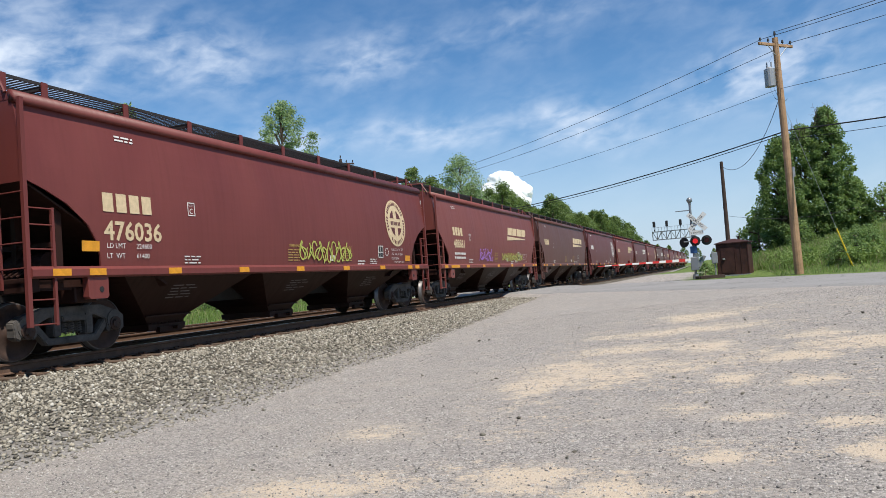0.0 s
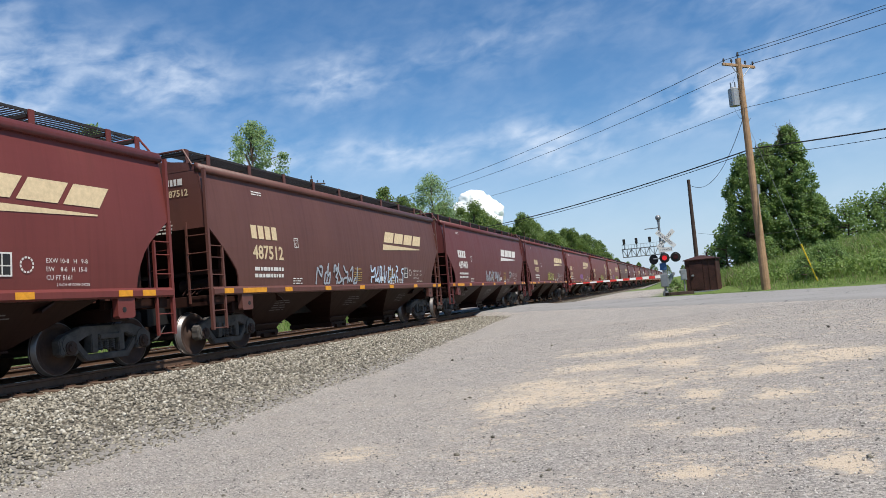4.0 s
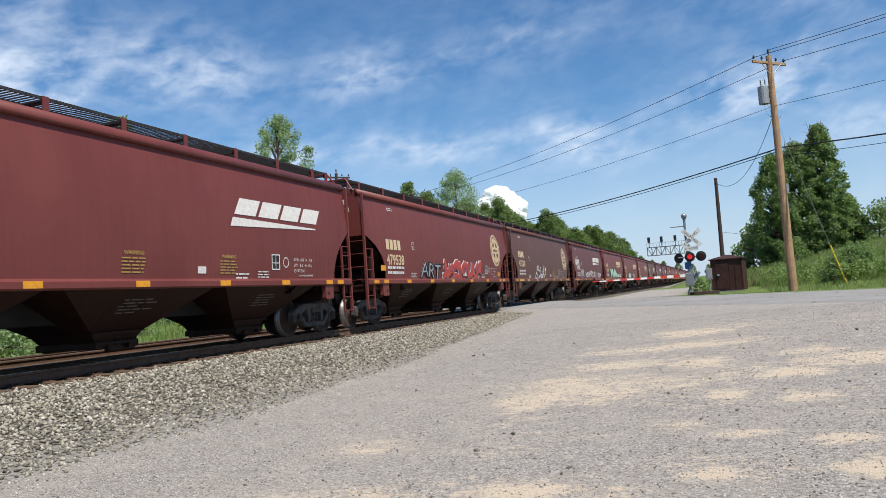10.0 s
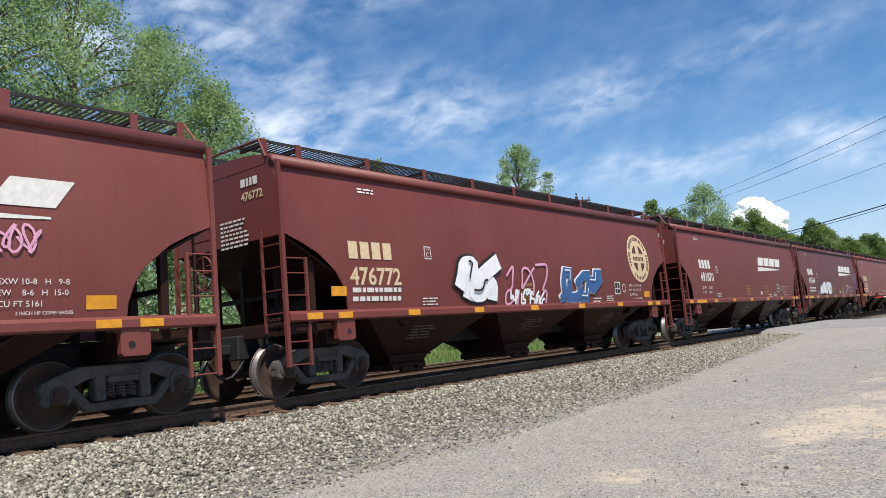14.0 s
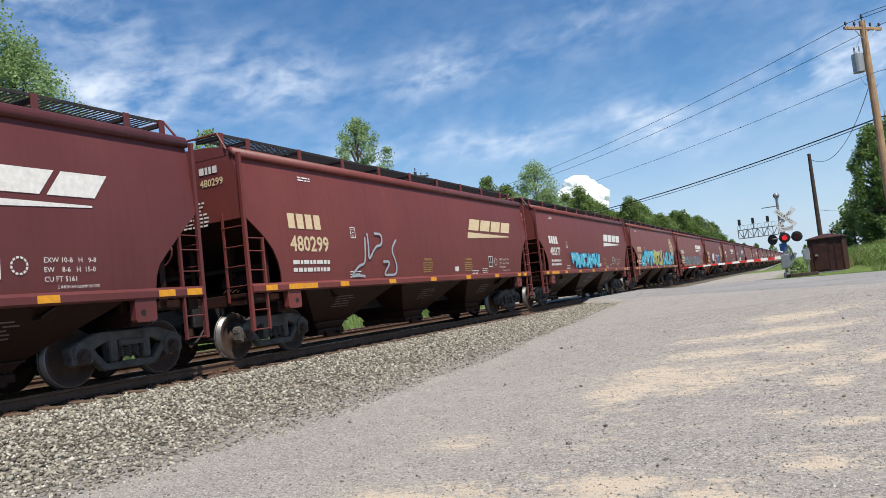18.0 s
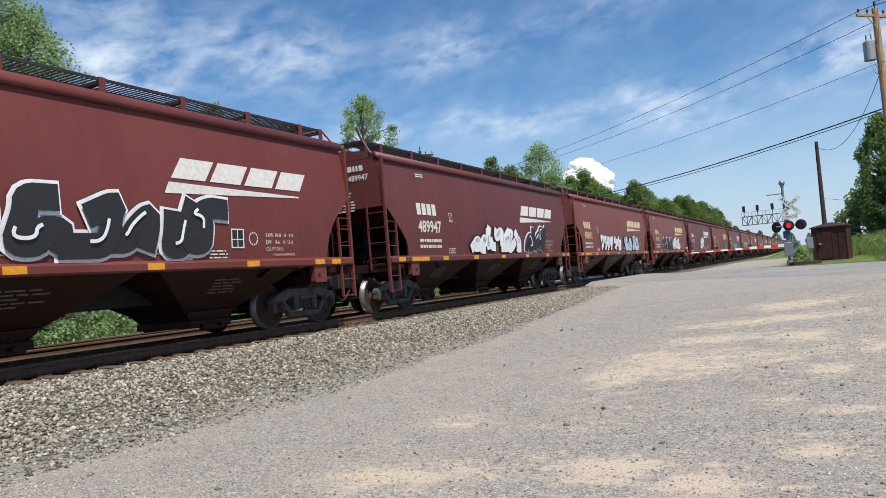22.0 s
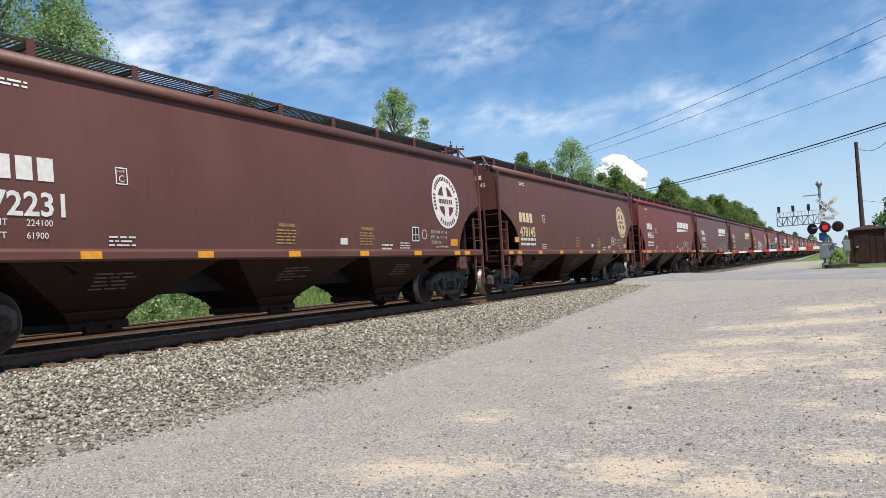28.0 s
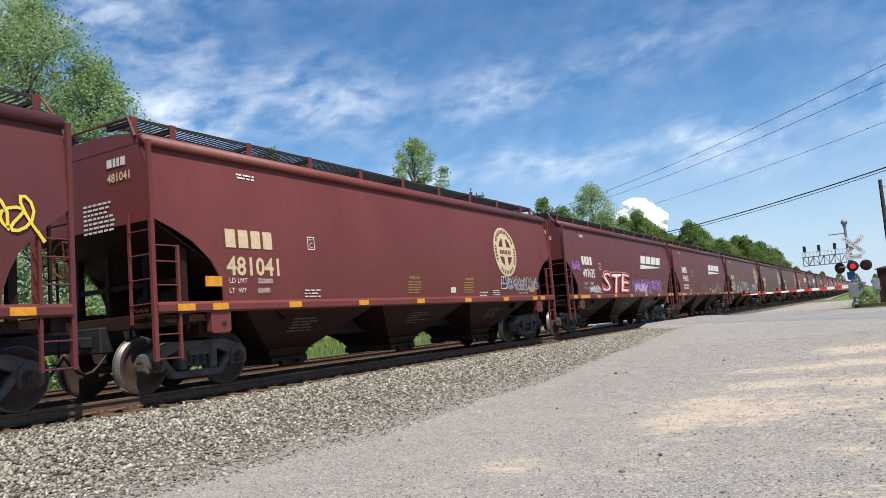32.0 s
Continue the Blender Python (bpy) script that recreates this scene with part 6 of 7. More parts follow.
    for az, d, s in ((-3.4, 64, 1.5), (-7.9, 37.5, 0.5), (-8.8, 38.0, 0.6), (-9.5, 40, 0.6), (-10.6, 60, 1.3), (-11.6, 62, 1.5), (-13.0, 62, 1.6), (-14.4, 62, 1.5), (-15.5, 60, 1.5), (-5.5, 56, 0.9), (1.0, 46, 0.35)):
        x, y, z = at_bearing(az, d)
        copy_thing(shrub, pose(x, y, z - 0.1, 0, 0, d * 37 + az * 50)).scale = (s, s, s)


def grass(name, label, count, place, hmin, hmax, mats, seed):
    """Grass as single bent blades, joined."""
    rng = np.random.default_rng(seed)
    x, y, keep = place(rng, count)
    x, y = x[keep], y[keep]
    n = len(x)
    z = ground_z(x, y) - 0.02
    rise = np.clip((ROAD_N[0] * x + ROAD_N[1] * y - ROAD_FAR - 3.0) / 5.0, 0.22, 1) if name == "tall_grass" else 1.0
    h = rng.uniform(hmin, hmax, n) * (0.7 + 0.5 * np.sin(x * 0.9 + 1.3 * np.sin(y * 0.6)) ** 2) * rise
    a = rng.uniform(0, 6.283, n)
    w = h * 0.020 + 0.008
    lean = rng.uniform(0.1, 0.55, n) * h
    b = rng.uniform(0, 6.283, n)
    p = np.stack([x, y, z], -1)
    side = np.stack([np.cos(a) * w, np.sin(a) * w, 0 * a], -1)
    mid = p + np.stack([np.cos(b) * lean * 0.3, np.sin(b) * lean * 0.3, h * 0.6], -1)
    tip = p + np.stack([np.cos(b) * lean, np.sin(b) * lean, h], -1)
    v = np.stack([p - side, p + side, mid + side * 0.8, tip + side * 0.15, tip - side * 0.15, mid - side * 0.8], 1).reshape(-1, 3)
    i = 6 * np.arange(n)[:, None]
    f = np.stack([i + [0, 1, 2, 5], i + [5, 2, 3, 4]], 1).reshape(-1, 4)
    idx = np.repeat((rng.random(n) < 0.16).astype(int), 2)
    ob = new(name, pydata(name, v, f, mats, index=idx))
    return tagged(ob, label, "grass", kind="stuff")


def build_grass():
    def verge(rng, c):
        az, d = rng.uniform(-17, 0.3, c), 33 + 32 * rng.random(c) ** 1.1
        x, y = -np.sin(np.radians(az)) * d, np.cos(np.radians(az)) * d
        n = ROAD_N[0] * x + ROAD_N[1] * y
        return x, y, (n > ROAD_FAR + 1.6 + 0.8 * rng.random(c)) & (rng.random(c) < np.clip((n - ROAD_FAR) / 6, 0.25, 1)) & ((x > 2.3) | (y > 45.5))
    grass("tall_grass", "tall green grass with seed heads on the verge and bank", 58000, verge, 0.30, 0.95, [LEAF["grass"], LEAF["straw"]], 11)

    # broad-leaved weeds among the grass of the bank
    rng = np.random.default_rng(17)
    x, y, keep = verge(rng, 1500)
    n = ROAD_N[0] * x + ROAD_N[1] * y
    keep &= (n > ROAD_FAR + 4.0) & (rng.random(1500) < 0.5)
    x, y = x[keep], y[keep]
    centres = np.stack([x, y, ground_z(x, y) + rng.uniform(0.15, 0.75, len(x))], -1)
    weeds = new("bank_weeds", leaves_mesh("bank_weeds", centres, rng.uniform(0.2, 0.5, len(x)), 46, 0.11, LEAF["grass"], 18))
    tagged(weeds, "broad-leaved green weeds among the tall grass", "weeds", kind="stuff")

    def far_side(rng, c):
        x, y = TRACK_X - 9.4 - 14 * rng.random(c), rng.uniform(2, 60, c)
        return x, y, np.ones(c, bool)
    grass("meadow_grass", "bright green grass beyond the second track", 22000, far_side, 0.20, 0.55, [LEAF["grass"], LEAF["straw"]], 12)


# ---------------------------------------------------------------- poles and wires
def wire_curve(bm, a, b, sag, r, n=18):
    a, b = Vector(a), Vector(b)
    pts = [a.lerp(b, i / n) - Vector((0, 0, sag * 4 * (i / n) * (1 - i / n))) for i in range(n + 1)]
    side = (b - a).cross(Vector((0, 0, 1))).normalized()
    loft(bm, [[p + side * (r * math.cos(q)) + Vector((0, 0, r * math.sin(q))) for q in (0.0, 1.2566, 2.5133, 3.7699, 5.0265)] for p in pts])


POLE_AT = at_bearing(-5.15, 36.0)
FAR_POLE = (-25.9, 64.0)
FAR_POLE2 = (-25.9, 49.2)
BACK_POLE = (34.0, 6.0)
LINE_DIR = Vector((FAR_POLE[0] - POLE_AT[0], FAR_POLE[1] - POLE_AT[1], 0)).normalized()
LINE_ACROSS = Vector((-LINE_DIR.y, LINE_DIR.x, 0))


def utility_pole(name, label, x, y, top, r, mat, arm=True, gear=False, tilt=(0, 0)):
    z = float(ground_z(x, y))
    p = empty(name, pose(x, y, z - 0.02))
    tagged(p, label, "utility pole")
    bm = bmesh.new()
    h = top - z
    segs = 6
    loft(bm, [[(tilt[0] * h * a + r * (1 - 0.35 * a) * math.cos(q), tilt[1] * h * a + r * (1 - 0.35 * a) * math.sin(q), h * a) for q in [6.28319 * j / 12 for j in range(12)]] for a in [i / segs for i in range(segs + 1)]])
    fix(bm)
    part("shaft", bm, mat, p)
    if arm:
        bm = bmesh.new()
        rod(bm, (tilt[0] * h, tilt[1] * h, h - 0.05), (tilt[0] * h, tilt[1] * h, h + 0.16), 0.02, n=6)
        rod(bm, (tilt[0] * h, tilt[1] * h, h + 0.14), (tilt[0] * h, tilt[1] * h, h + 0.30), 0.06, 0.035, n=8)
        part("top_pin", bm, WIRE, p)
    if arm:
        c = LINE_ACROSS
        zz = h - 0.32
        bm = bmesh.new()
        q = Matrix.Translation((tilt[0] * h, tilt[1] * h, zz)) @ c.to_track_quat("X", "Z").to_matrix().to_4x4()
        b2 = bmesh.new()
        box(b2, -1.05, 1.05, -0.05, 0.05, -0.06, 0.06, 0.01)
        bmesh.ops.transform(b2, matrix=q, verts=b2.verts)
        part("crossarm", b2, mat, p)
        for s in (-1, 1):
            bm = bmesh.new()
            rod(bm, c * (s * 0.62) + Vector((0, 0, zz - 0.04)), Vector((0, 0, zz - 0.62)), 0.02, n=5)
            part("brace", bm, GREY_PAINT, p)
        for o in (-0.95, -0.45, 0.45, 0.95):
            bm = bmesh.new()
            base = c * o + Vector((tilt[0] * h, tilt[1] * h, zz + 0.06))
            rod(bm, base, base + Vector((0, 0, 0.10)), 0.018, n=6)
            rod(bm, base + Vector((0, 0, 0.08)), base + Vector((0, 0, 0.20)), 0.055, 0.035, n=8)
            part("insulator", bm, WIRE, p)
    if gear:
        bm = bmesh.new()
        off = Vector((-0.42, -0.05, 9.55 - z))
        rod(bm, off - Vector((0, 0, 0.42)), off + Vector((0, 0, 0.36)), 0.23, n=16)
        rod(bm, off + Vector((0, 0, 0.36)), off + Vector((0, 0, 0.46)), 0.20, 0.08, n=12)
        for s in (-0.08, 0.1):
            rod(bm, off + Vector((s, 0, 0.4)), off + Vector((s, 0, 0.68)), 0.035, n=6)
        box(bm, off.x + 0.18, -0.10, -0.06, 0.06, off.z - 0.25, off.z - 0.17)
        box(bm, off.x + 0.18, -0.10, -0.06, 0.06, off.z + 0.15, off.z + 0.22)
        part("transformer", bm, GREY_PAINT, p, "grey can transformer")
        bm = bmesh.new()
        wire_curve(bm, (-0.42, 0, 10.2 - z), (-0.1, 0, 10.95 - z), 0.06, 0.012, 6)
        wire_curve(bm, (-0.45, 0, 9.1 - z), (-0.12, 0, 8.6 - z), 0.25, 0.014, 8)
        wire_curve(bm, (-0.30, 0, 9.1 - z), (0.20, 0, 8.5 - z), 0.35, 0.014, 8)
        part("jumper_wires", bm, WIRE, p)
        bm = bmesh.new()
        box(bm, 0.10, 0.22, -0.06, 0.06, 4.3, 4.75, 0.01)
        part("junction_box", bm, GREY_PAINT, p)
        bm = bmesh.new()
        rod(bm, (0.12, -0.05, 0.0), (0.12, -0.05, 4.3), 0.022, n=6)
        part("conduit", bm, GREY_PAINT, p)
    return p


def build_poles():
    x, y, z = POLE_AT
    utility_pole("utility_pole", "weathered brown timber utility pole with crossarm beside the road", x, y, 11.28, 0.19, POLE_WOOD, True, True, (-0.006, 0.0))
    for (fx, fy) in (FAR_POLE, FAR_POLE2):
        utility_pole("utility_pole", "timber utility pole standing behind the train", fx, fy, 11.35, 0.17, DARK_WOOD)
    utility_pole("utility_pole", "timber utility pole of the roadside line", BACK_POLE[0], BACK_POLE[1], 11.3, 0.18, POLE_WOOD)
    dx, dy, dz = at_bearing(-0.72, 50.0)
    utility_pole("utility_pole", "dark creosoted service pole behind the steel shelter", dx, dy, 7.86, 0.15, DARK_WOOD, False, False, (0.004, 0))
    # wires
    def span(a, b, o, za, zb, sag, r, label):
        bm = bmesh.new()
        c = LINE_ACROSS * o
        wire_curve(bm, (a[0] + c.x, a[1] + c.y, za), (b[0] + c.x, b[1] + c.y, zb), sag, r, 26)
        ob = part("overhead_wire", bm, WIRE)
        tagged(ob, label, "wire", "overhead wires")
    for o in (-0.95, 0.95):
        span(POLE_AT, FAR_POLE, o, 11.12, 11.0, 0.6, 0.013, "thin black power wire strung from pole to pole")
        span(POLE_AT, BACK_POLE, o, 11.12, 11.1, 0.9, 0.013, "thin black power wire strung from pole to pole")
    span(POLE_AT, BACK_POLE, 0.0, 11.54, 11.5, 0.9, 0.013, "thin black power wire strung from pole to pole")
    span(POLE_AT, FAR_POLE, -0.16, 6.98, 7.27, 0.78, 0.016, "thin black cable below the bundle")
    span(POLE_AT, FAR_POLE, 0.12, 8.95, 9.4, 0.6, 0.010, "thin neutral wire below the crossarm")
    span(POLE_AT, BACK_POLE, 0.12, 8.95, 8.9, 0.8, 0.010, "thin neutral wire below the crossarm")
    span(POLE_AT, FAR_POLE, -0.16, 7.1, 7.4, 0.75, 0.030, "thick black cable bundle strung low between the poles")
    span(POLE_AT, BACK_POLE, -0.16, 7.1, 7.0, 1.2, 0.030, "thick black cable bundle strung low between the poles")
    span(POLE_AT, BACK_POLE, -0.16, 6.7, 6.4, 1.0, 0.012, "thin black cable below the bundle")
    span(FAR_POLE, FAR_POLE2, 0.9, 11.2, 11.2, 0.3, 0.012, "thin black power wire behind the train")
    bm = bmesh.new()
    wire_curve(bm, (x - 0.1, y, 8.6), (dx, dy, 7.55), 1.3, 0.014, 20)
    tagged(part("service_wire", bm, WIRE), "drooping service wire to the dark pole", "wire", "overhead wires")
    bm = bmesh.new()
    wire_curve(bm, (dx, dy, 4.4), (dx + 9, dy + 6, 4.6), 0.5, 0.010, 14)
    tagged(part("service_wire", bm, WIRE), "thin wire from the dark pole into the trees", "wire", "overhead wires")
    # guy with its yellow guard
    gx, gy, gz = at_bearing(-8.45, 36.2)
    top, foot = Vector((x, y, 8.3)), Vector((gx, gy, gz))
    guy = empty("pole_guy", Matrix.Translation(foot))
    bm = bmesh.new()
    rod(bm, (0, 0, 0), top - foot, 0.008, n=5)
    part("guy_wire", bm, GREY_PAINT, guy)
    bm = bmesh.new()
    d = (top - foot).normalized()
    d = (Vector((-0.30, 0.05, 0.95))).normalized() if d.z < 0.5 else d
    rod(bm, (0, 0, 0.02), d * 1.75, 0.03, n=8)
    part("guy_guard", bm, GUARD_YELLOW, guy, "yellow plastic guy guard")
    tagged(guy, "steel guy wire with yellow guard anchored in the grass", "guy wire")


# ---------------------------------------------------------------- crossing
def build_crossing():
    mx, my, mz = at_bearing(1.68, 41.0)
    mz += 0.02
    m = empty("crossing_signal", pose(mx, my, mz))
    tagged(m, "railroad crossing signal with crossbuck, red lights and lowered gate", "crossing signal")
    bm = bmesh.new()
    rod(bm, (0, 0, 0), (0, 0, 4.1), 0.065, n=10)
    rod(bm, (0, 0, 0), (0, 0, 0.25), 0.17, 0.13, n=10)
    part("mast", bm, SILVER, m)
    bm = bmesh.new()
    bmesh.ops.create_uvsphere(bm, u_segments=12, v_segments=8, radius=0.15, matrix=Matrix.Translation((0, 0, 4.15)))
    rod(bm, (0, 0, 3.95), (0, 0, 4.1), 0.09, n=10)
    part("bell", bm, SILVER, m)
    bm = bmesh.new()
    rod(bm, (-0.75, 0, 3.62), (0.05, 0, 3.62), 0.025, n=6)
    part("bracket_arm", bm, SILVER, m)
    for i, s in enumerate((1, -1)):
        bm = bmesh.new()
        box(bm, -0.61, 0.61, -0.015, 0.015, -0.115, 0.115)
        blade = part("crossbuck_blade", bm, WHITE_PAINT, m, at=pose(0.28, -0.09 - 0.034 * i, 2.98, 0, -45 * s, 0))
        part("crossbuck_text", CROSS_TEXT[i], None, blade, "black lettering", at=pose(-0.52, -0.018, -0.055, 90, 0, 0))
    bm = bmesh.new()
    box(bm, -0.34, 0.34, -0.012, 0.012, -0.12, 0.12)
    plate = part("track_count_plate", bm, WHITE_PAINT, m, at=pose(0.22, -0.10, 2.42))
    part("plate_text", CROSS_TEXT[2], None, plate, "black lettering", at=pose(-0.30, -0.015, -0.05, 90, 0, 0))
    for o, lit in ((0.12, True), (0.68, False)):
        lamp = empty("flasher")
        lamp.parent = m
        lamp.matrix_basis = pose(o, -0.22, 1.98)
        bm = bmesh.new()
        rod(bm, (0, 0.04, 0), (0, 0.06, 0), 0.26, n=20)
        part("target_disc", bm, STEEL_DARK, lamp)
        bm = bmesh.new()
        rod(bm, (0, -0.02, 0), (0, 0.04, 0), 0.13, n=16)
        part("lens", bm, RED_LIT if lit else RED_DIM, lamp)
        bm = bmesh.new()
        for k in range(9):
            a0, a1 = math.pi * k / 9, math.pi * (k + 1) / 9
            rod(bm, (0.17 * math.cos(a0), 0, 0.17 * math.sin(a0)), (0.17 * math.cos(a1), 0, 0.17 * math.sin(a1)), 0.02, n=4)
            q = [bm.verts.new(v) for v in ((0.165 * math.cos(a0), 0.02, 0.165 * math.sin(a0)), (0.165 * math.cos(a1), 0.02, 0.165 * math.sin(a1)), (0.165 * math.cos(a1), -0.24, 0.165 * math.sin(a1)), (0.165 * math.cos(a0), -0.24, 0.165 * math.sin(a0)))]
            bm.faces.new(q)
        part("hood", bm, STEEL_DARK, lamp)
    lamp = empty("flasher")
    lamp.parent = m
    lamp.matrix_basis = pose(-0.42, 0.1, 1.95, 0, 0, 150)
    bm = bmesh.new()
    rod(bm, (0, 0.04, 0), (0, 0.06, 0), 0.27, n=20)
    rod(bm, (0, -0.16, 0), (0, 0.04, 0), 0.15, n=16)
    part("target_disc", bm, STEEL_DARK, lamp)
    bm = bmesh.new()
    rod(bm, (-0.45, -0.05, 1.98), (0.72, -0.12, 1.98), 0.035, n=8)
    part("crossarm", bm, SILVER, m)
    bm = bmesh.new()
    box(bm, -0.17, 0.17, -0.10, 0.12, 1.35, 1.72, 0.02)
    part("junction_box", bm, SPRAY["blue"], m, "blue box on the mast")
    bm = bmesh.new()
    box(bm, -0.20, 0.20, -0.20, 0.22, 0.45, 1.15, 0.03)
    part("gate_mechanism", bm, SILVER, m)
    # gate arm across the lane, in striped pieces
    d = Vector((-0.772, -0.636, 0))
    bm = bmesh.new()
    poly_prism(bm, [(-0.1, 0.75), (0.45, 1.2), (0.62, 1.15), (0.10, 0.55)], -0.03, 0.03)
    part("counterweight", bm, SILVER, m, at=pose(0.16, -0.1, 0, 0, 0, -40))
    arm = empty("gate_arm")
    arm.parent = m
    arm.matrix_basis = Matrix.Translation((0, 0, 1.02)) @ d.to_track_quat("X", "Z").to_matrix().to_4x4()
    x, i = 0.2, 0
    while x < 5.75:
        bm = bmesh.new()
        h = 0.075 - 0.004 * i
        box(bm, x, x + 0.40, -0.025, 0.025, -h, h)
        part("arm_piece", bm, (WHITE_PAINT, RED_PAINT)[i % 2], arm)
        x, i = x + 0.402, i + 1
    for x in (2.2, 4.0, 5.7):
        bm = bmesh.new()
        rod(bm, (x, 0, 0.07), (x, 0, 0.19), 0.05, n=8)
        part("arm_light", bm, RED_DIM, arm)

    # rusty steel shelter
    bx, by, bz = at_bearing(-1.05, 44.0)
    s = empty("steel_shelter", pose(bx, by, bz - 0.02, 0, 0, -1.05 - 10))
    tagged(s, "rusty dark brown steel signal shelter with hipped roof", "shelter")
    bm = bmesh.new()
    box(bm, -0.83, 0.83, -0.62, 0.62, 0.08, 1.80, 0.01)
    part("body", bm, SHED_RUST, s)
    bm = bmesh.new()
    box(bm, -0.90, 0.90, -0.70, 0.70, 0.0, 0.09)
    part("base", bm, GREY_PAINT, s)
    bm = bmesh.new()
    loft(bm, [[(-0.90, -0.70, 1.80), (0.90, -0.70, 1.80), (0.90, 0.70, 1.80), (-0.90, 0.70, 1.80)], [(-0.90, -0.70, 1.85), (0.90, -0.70, 1.85), (0.90, 0.70, 1.85), (-0.90, 0.70, 1.85)],
              [(-0.12, -0.06, 2.06), (0.12, -0.06, 2.06), (0.12, 0.06, 2.06), (-0.12, 0.06, 2.06)]])
    part("roof", fix(bm), SHED_RUST, s)
    bm = bmesh.new()
    rod(bm, (0.28, 0.05, 1.98), (0.28, 0.05, 2.16), 0.05, n=8)
    rod(bm, (0.28, 0.05, 2.16), (0.28, 0.05, 2.20), 0.10, n=8)
    part("vent", bm, SHED_RUST, s)
    bm = bmesh.new()
    box(bm, -0.58, 0.10, -0.645, -0.622, 0.20, 1.72)
    door = part("door", bm, SHED_RUST, s)
    bm = bmesh.new()
    box(bm, -0.50, -0.38, -0.70, -0.645, 0.92, 1.02)
    part("handle", bm, GREY_PAINT, door)
    for xx in (-0.80, -0.40, 0.15, 0.45, 0.80):
        bm = bmesh.new()
        box(bm, xx - 0.018, xx + 0.018, -0.64, -0.62, 0.1, 1.79)
        part("seam", bm, SHED_RUST, s)
    # grey cabinet behind the mast
    cx, cy, cz = at_bearing(0.30, 43.0)
    c = empty("relay_cabinet", pose(cx, cy, cz))
    tagged(c, "small grey metal relay cabinet on a post", "cabinet")
    bm = bmesh.new()
    box(bm, -0.16, 0.16, -0.12, 0.12, 0.75, 1.35, 0.01)
    body = part("body", bm, GREY_PAINT, c)
    bm = bmesh.new()
    box(bm, -0.13, 0.13, -0.132, -0.121, 0.80, 1.30)
    part("door", bm, GREY_PAINT, c)
    bm = bmesh.new()
    rod(bm, (0, 0, 0), (0, 0, 0.76), 0.04, n=8)
    part("post", bm, GREY_PAINT, c)
    # old ties stacked by the mast
    rng = random.Random(9)
    for i in range(4):
        tx, ty, tz = at_bearing(0.55 + 0.25 * i, 40.6 + 0.2 * i)
        bm = bmesh.new()
        box(bm, -0.6, 0.6, -0.11, 0.11, 0, 0.16, 0.01)
        ob = part("old_tie", bm, DARK_WOOD, None, at=pose(tx, ty, tz + 0.0, 0, 0, 10 + 20 * i))
        tagged(ob, "weathered timber tie lying in the grass", "timber", "loose ties")


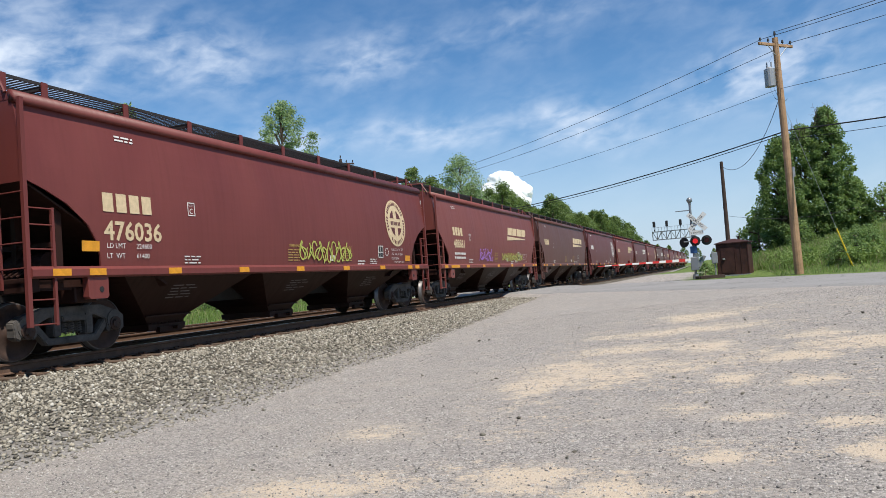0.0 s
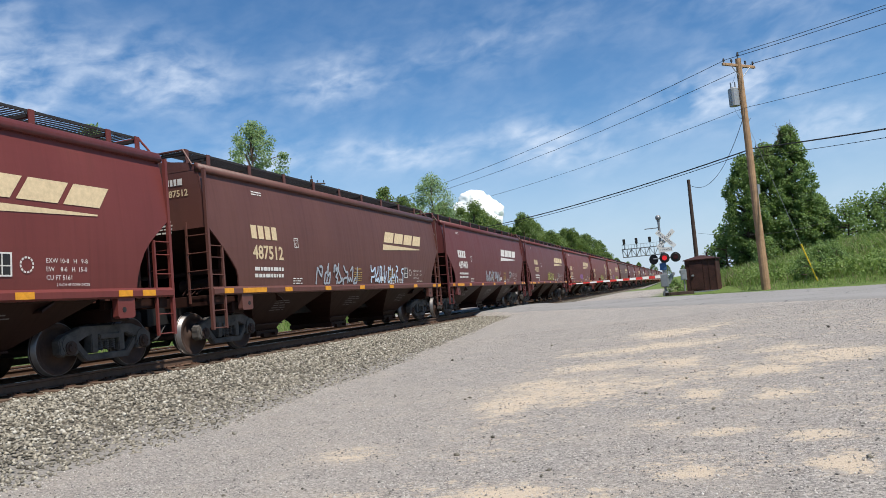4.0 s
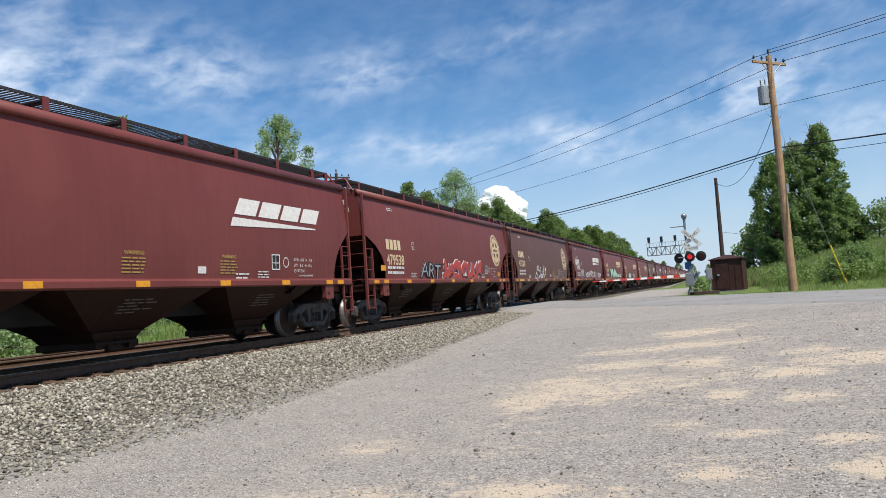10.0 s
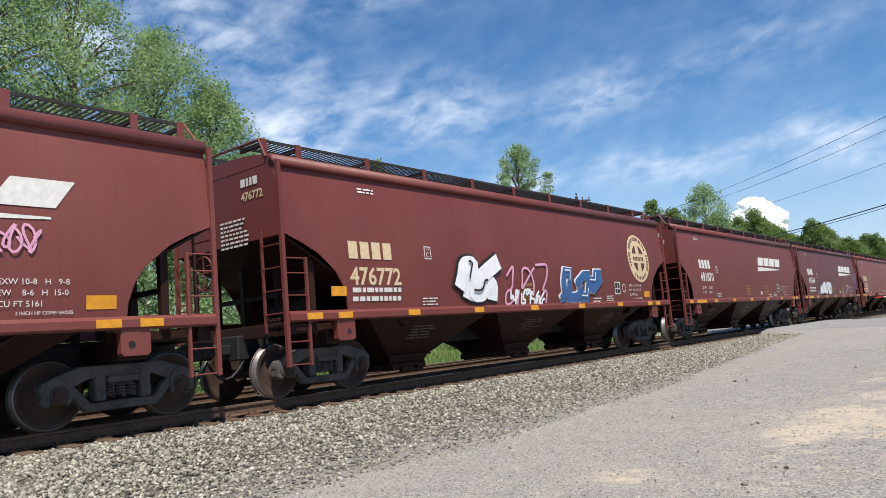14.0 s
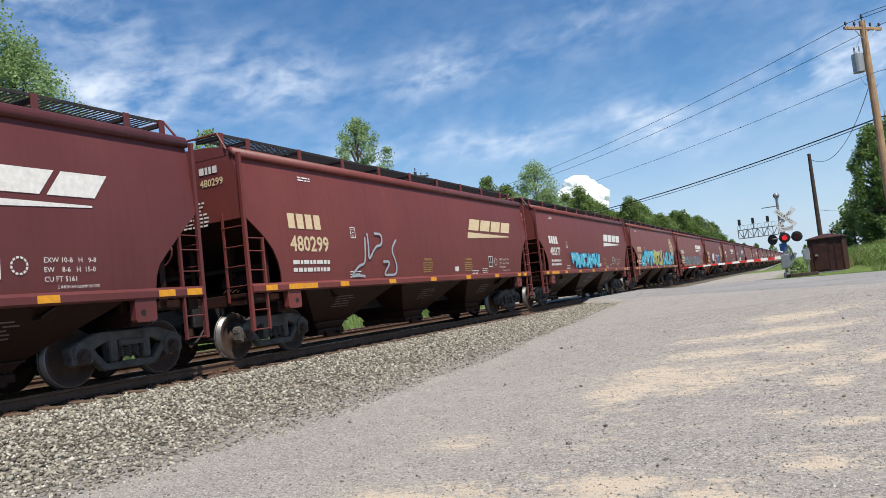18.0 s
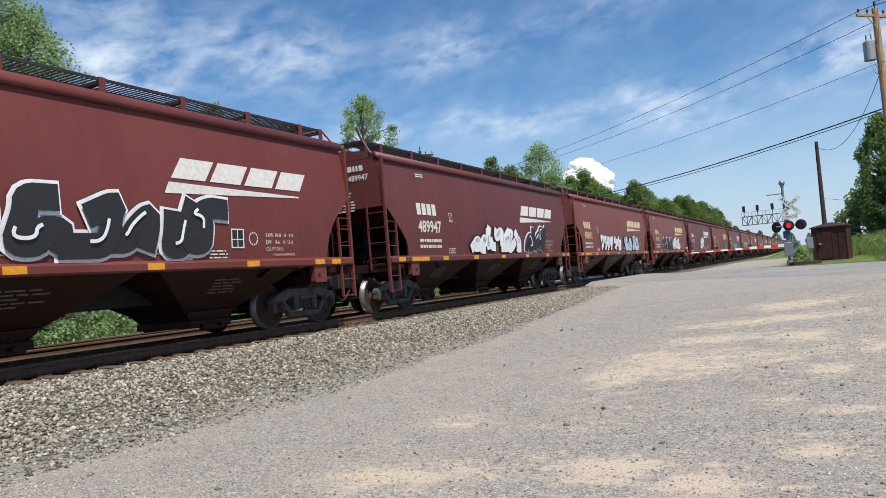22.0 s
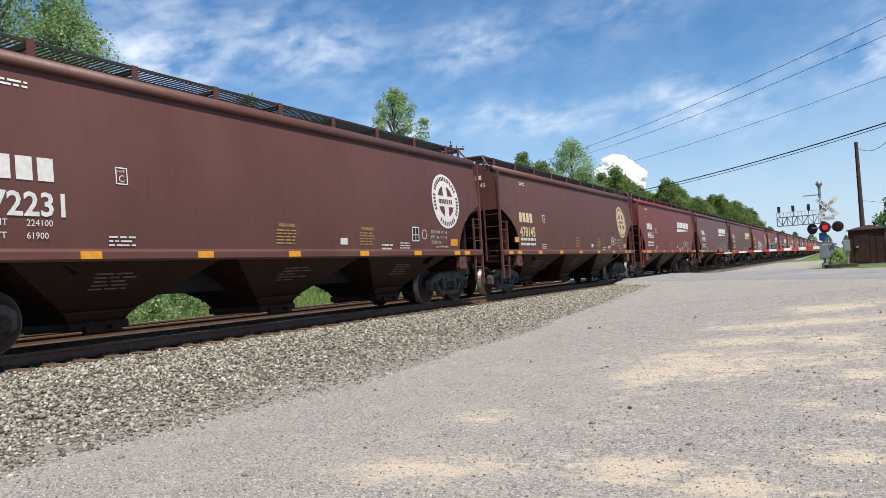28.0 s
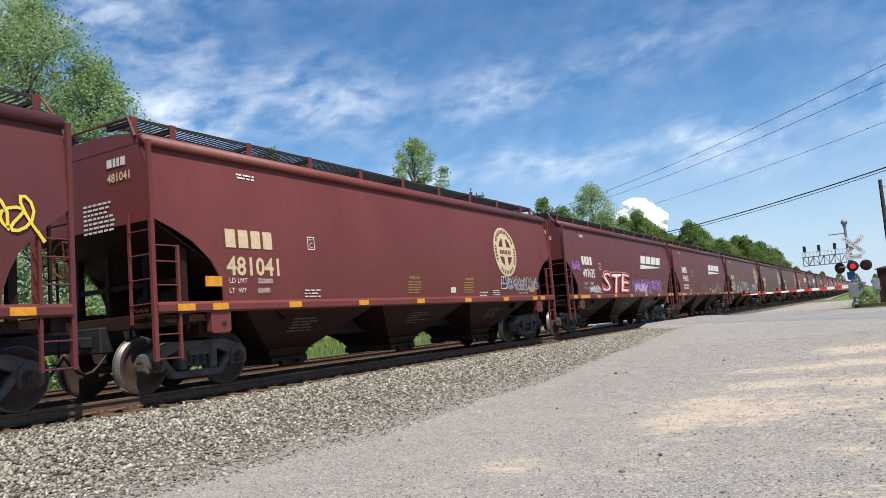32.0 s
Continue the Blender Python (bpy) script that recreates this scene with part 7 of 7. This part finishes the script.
# ---------------------------------------------------------------- signal bridge
def build_gantry():
    y0, xl, xr, zb, zt = 165.0, -12.9, -4.4, 7.25, 9.0
    g = empty("signal_bridge", pose(0, y0, float(ground_z(xr, y0))))
    tagged(g, "galvanised lattice signal bridge over the tracks", "signal bridge")
    gz = float(ground_z(xr, y0))
    zb, zt = zb - gz, zt - gz
    for yy in (-0.6, 0.6):
        for zz in (zb, zt):
            bm = bmesh.new()
            box(bm, xl, xr, yy - 0.07, yy + 0.07, zz - 0.07, zz + 0.07)
            part("chord", bm, SILVER, g)
    n = 9
    for i in range(n):
        a, b = xl + (xr - xl) * i / n, xl + (xr - xl) * (i + 1) / n
        bm = bmesh.new()
        for yy in (-0.6, 0.6):
            rod(bm, (a, yy, zb if i % 2 else zt), (b, yy, zt if i % 2 else zb), 0.05, n=5)
            rod(bm, (a, yy, zb), (a, yy, zt), 0.05, n=5)
        part("lattice", bm, SILVER, g)
    for yy in (-0.6, 0.6):
        bm = bmesh.new()
        box(bm, xr - 0.2, xr + 0.2, yy - 0.15, yy + 0.15, 0, zt)
        part("leg", bm, SILVER, g)
    bm = bmesh.new()
    for i in range(14):
        x = xl + (xr - xl) * i / 13
        rod(bm, (x, -0.6, zt), (x, -0.6, zt + 0.9), 0.03, n=4)
    rod(bm, (xl, -0.6, zt + 0.9), (xr, -0.6, zt + 0.9), 0.03, n=4)
    part("handrail", bm, SILVER, g)
    for x in (-12.4, -9.8, -7.0):
        bm = bmesh.new()
        rod(bm, (x, -0.7, zt), (x, -0.7, zt + 2.0), 0.07, n=6)
        box(bm, x - 0.28, x + 0.28, -0.85, -0.65, zt + 1.0, zt + 2.2, 0.05)
        part("signal_head", bm, STEEL_DARK, g)


def emissive(name, c, power):
    m = bpy.data.materials.new(name)
    m.use_nodes = True
    b = m.node_tree.nodes["Principled BSDF"]
    b.inputs["Base Color"].default_value = (*c, 1)
    b.inputs["Emission Color"].default_value = (*c, 1)
    b.inputs["Emission Strength"].default_value = power
    b.inputs["Roughness"].default_value = 0.3
    return m


RED_LIT, RED_DIM = emissive("lit_red_lens", (0.75, 0.015, 0.02), 0.5), plain("dark_red_lens", (0.10, 0.008, 0.008), 0.25)


def build_cumulus():
    """A heap of white cloud far beyond the wood."""
    m = Mat("cloud_white", 1.0, 0, 0.0)
    m.colour((0.92, 0.93, 0.95))
    rng = random.Random(14)
    verts, faces = [], []
    ico = bmesh.new()
    bmesh.ops.create_icosphere(ico, subdivisions=4, radius=1.0)
    bv = [v.co.copy() for v in ico.verts]
    bf = [[v.index for v in f.verts] for f in ico.faces]
    ico.free()
    D = 2600.0
    for az, el, r in ((16.2, 6.6, 42), (15.6, 7.3, 44), (15.0, 7.35, 36), (14.5, 6.9, 38), (13.9, 6.5, 36), (15.0, 6.3, 56), (16.8, 6.0, 40), (14.4, 5.9, 50), (15.5, 7.7, 22)):
        a, e = radians(az), radians(el)
        c = Vector((-math.sin(a) * D, math.cos(a) * D, math.tan(e) * D))
        o = len(verts)
        for v in bv:
            k = 1 + 0.20 * noise.noise(v * 1.7 + c * 0.01) + 0.11 * noise.noise(v * 4.1 + c * 0.02) + 0.05 * noise.noise(v * 9.0 + c)
            verts.append(c + v * (r * k))
        faces += [[i + o for i in f] for f in bf]
    ob = new("cloud", pydata("cloud", [tuple(v) for v in verts], faces, [m.mat], True))
    tagged(ob, "bright white cumulus cloud above the distant wood", "cloud", kind="structure")


build_poles()
build_crossing()
build_gantry()
build_cumulus()
build_trees()
build_grass()

build_track(-4.3, False)
build_track()
motions()
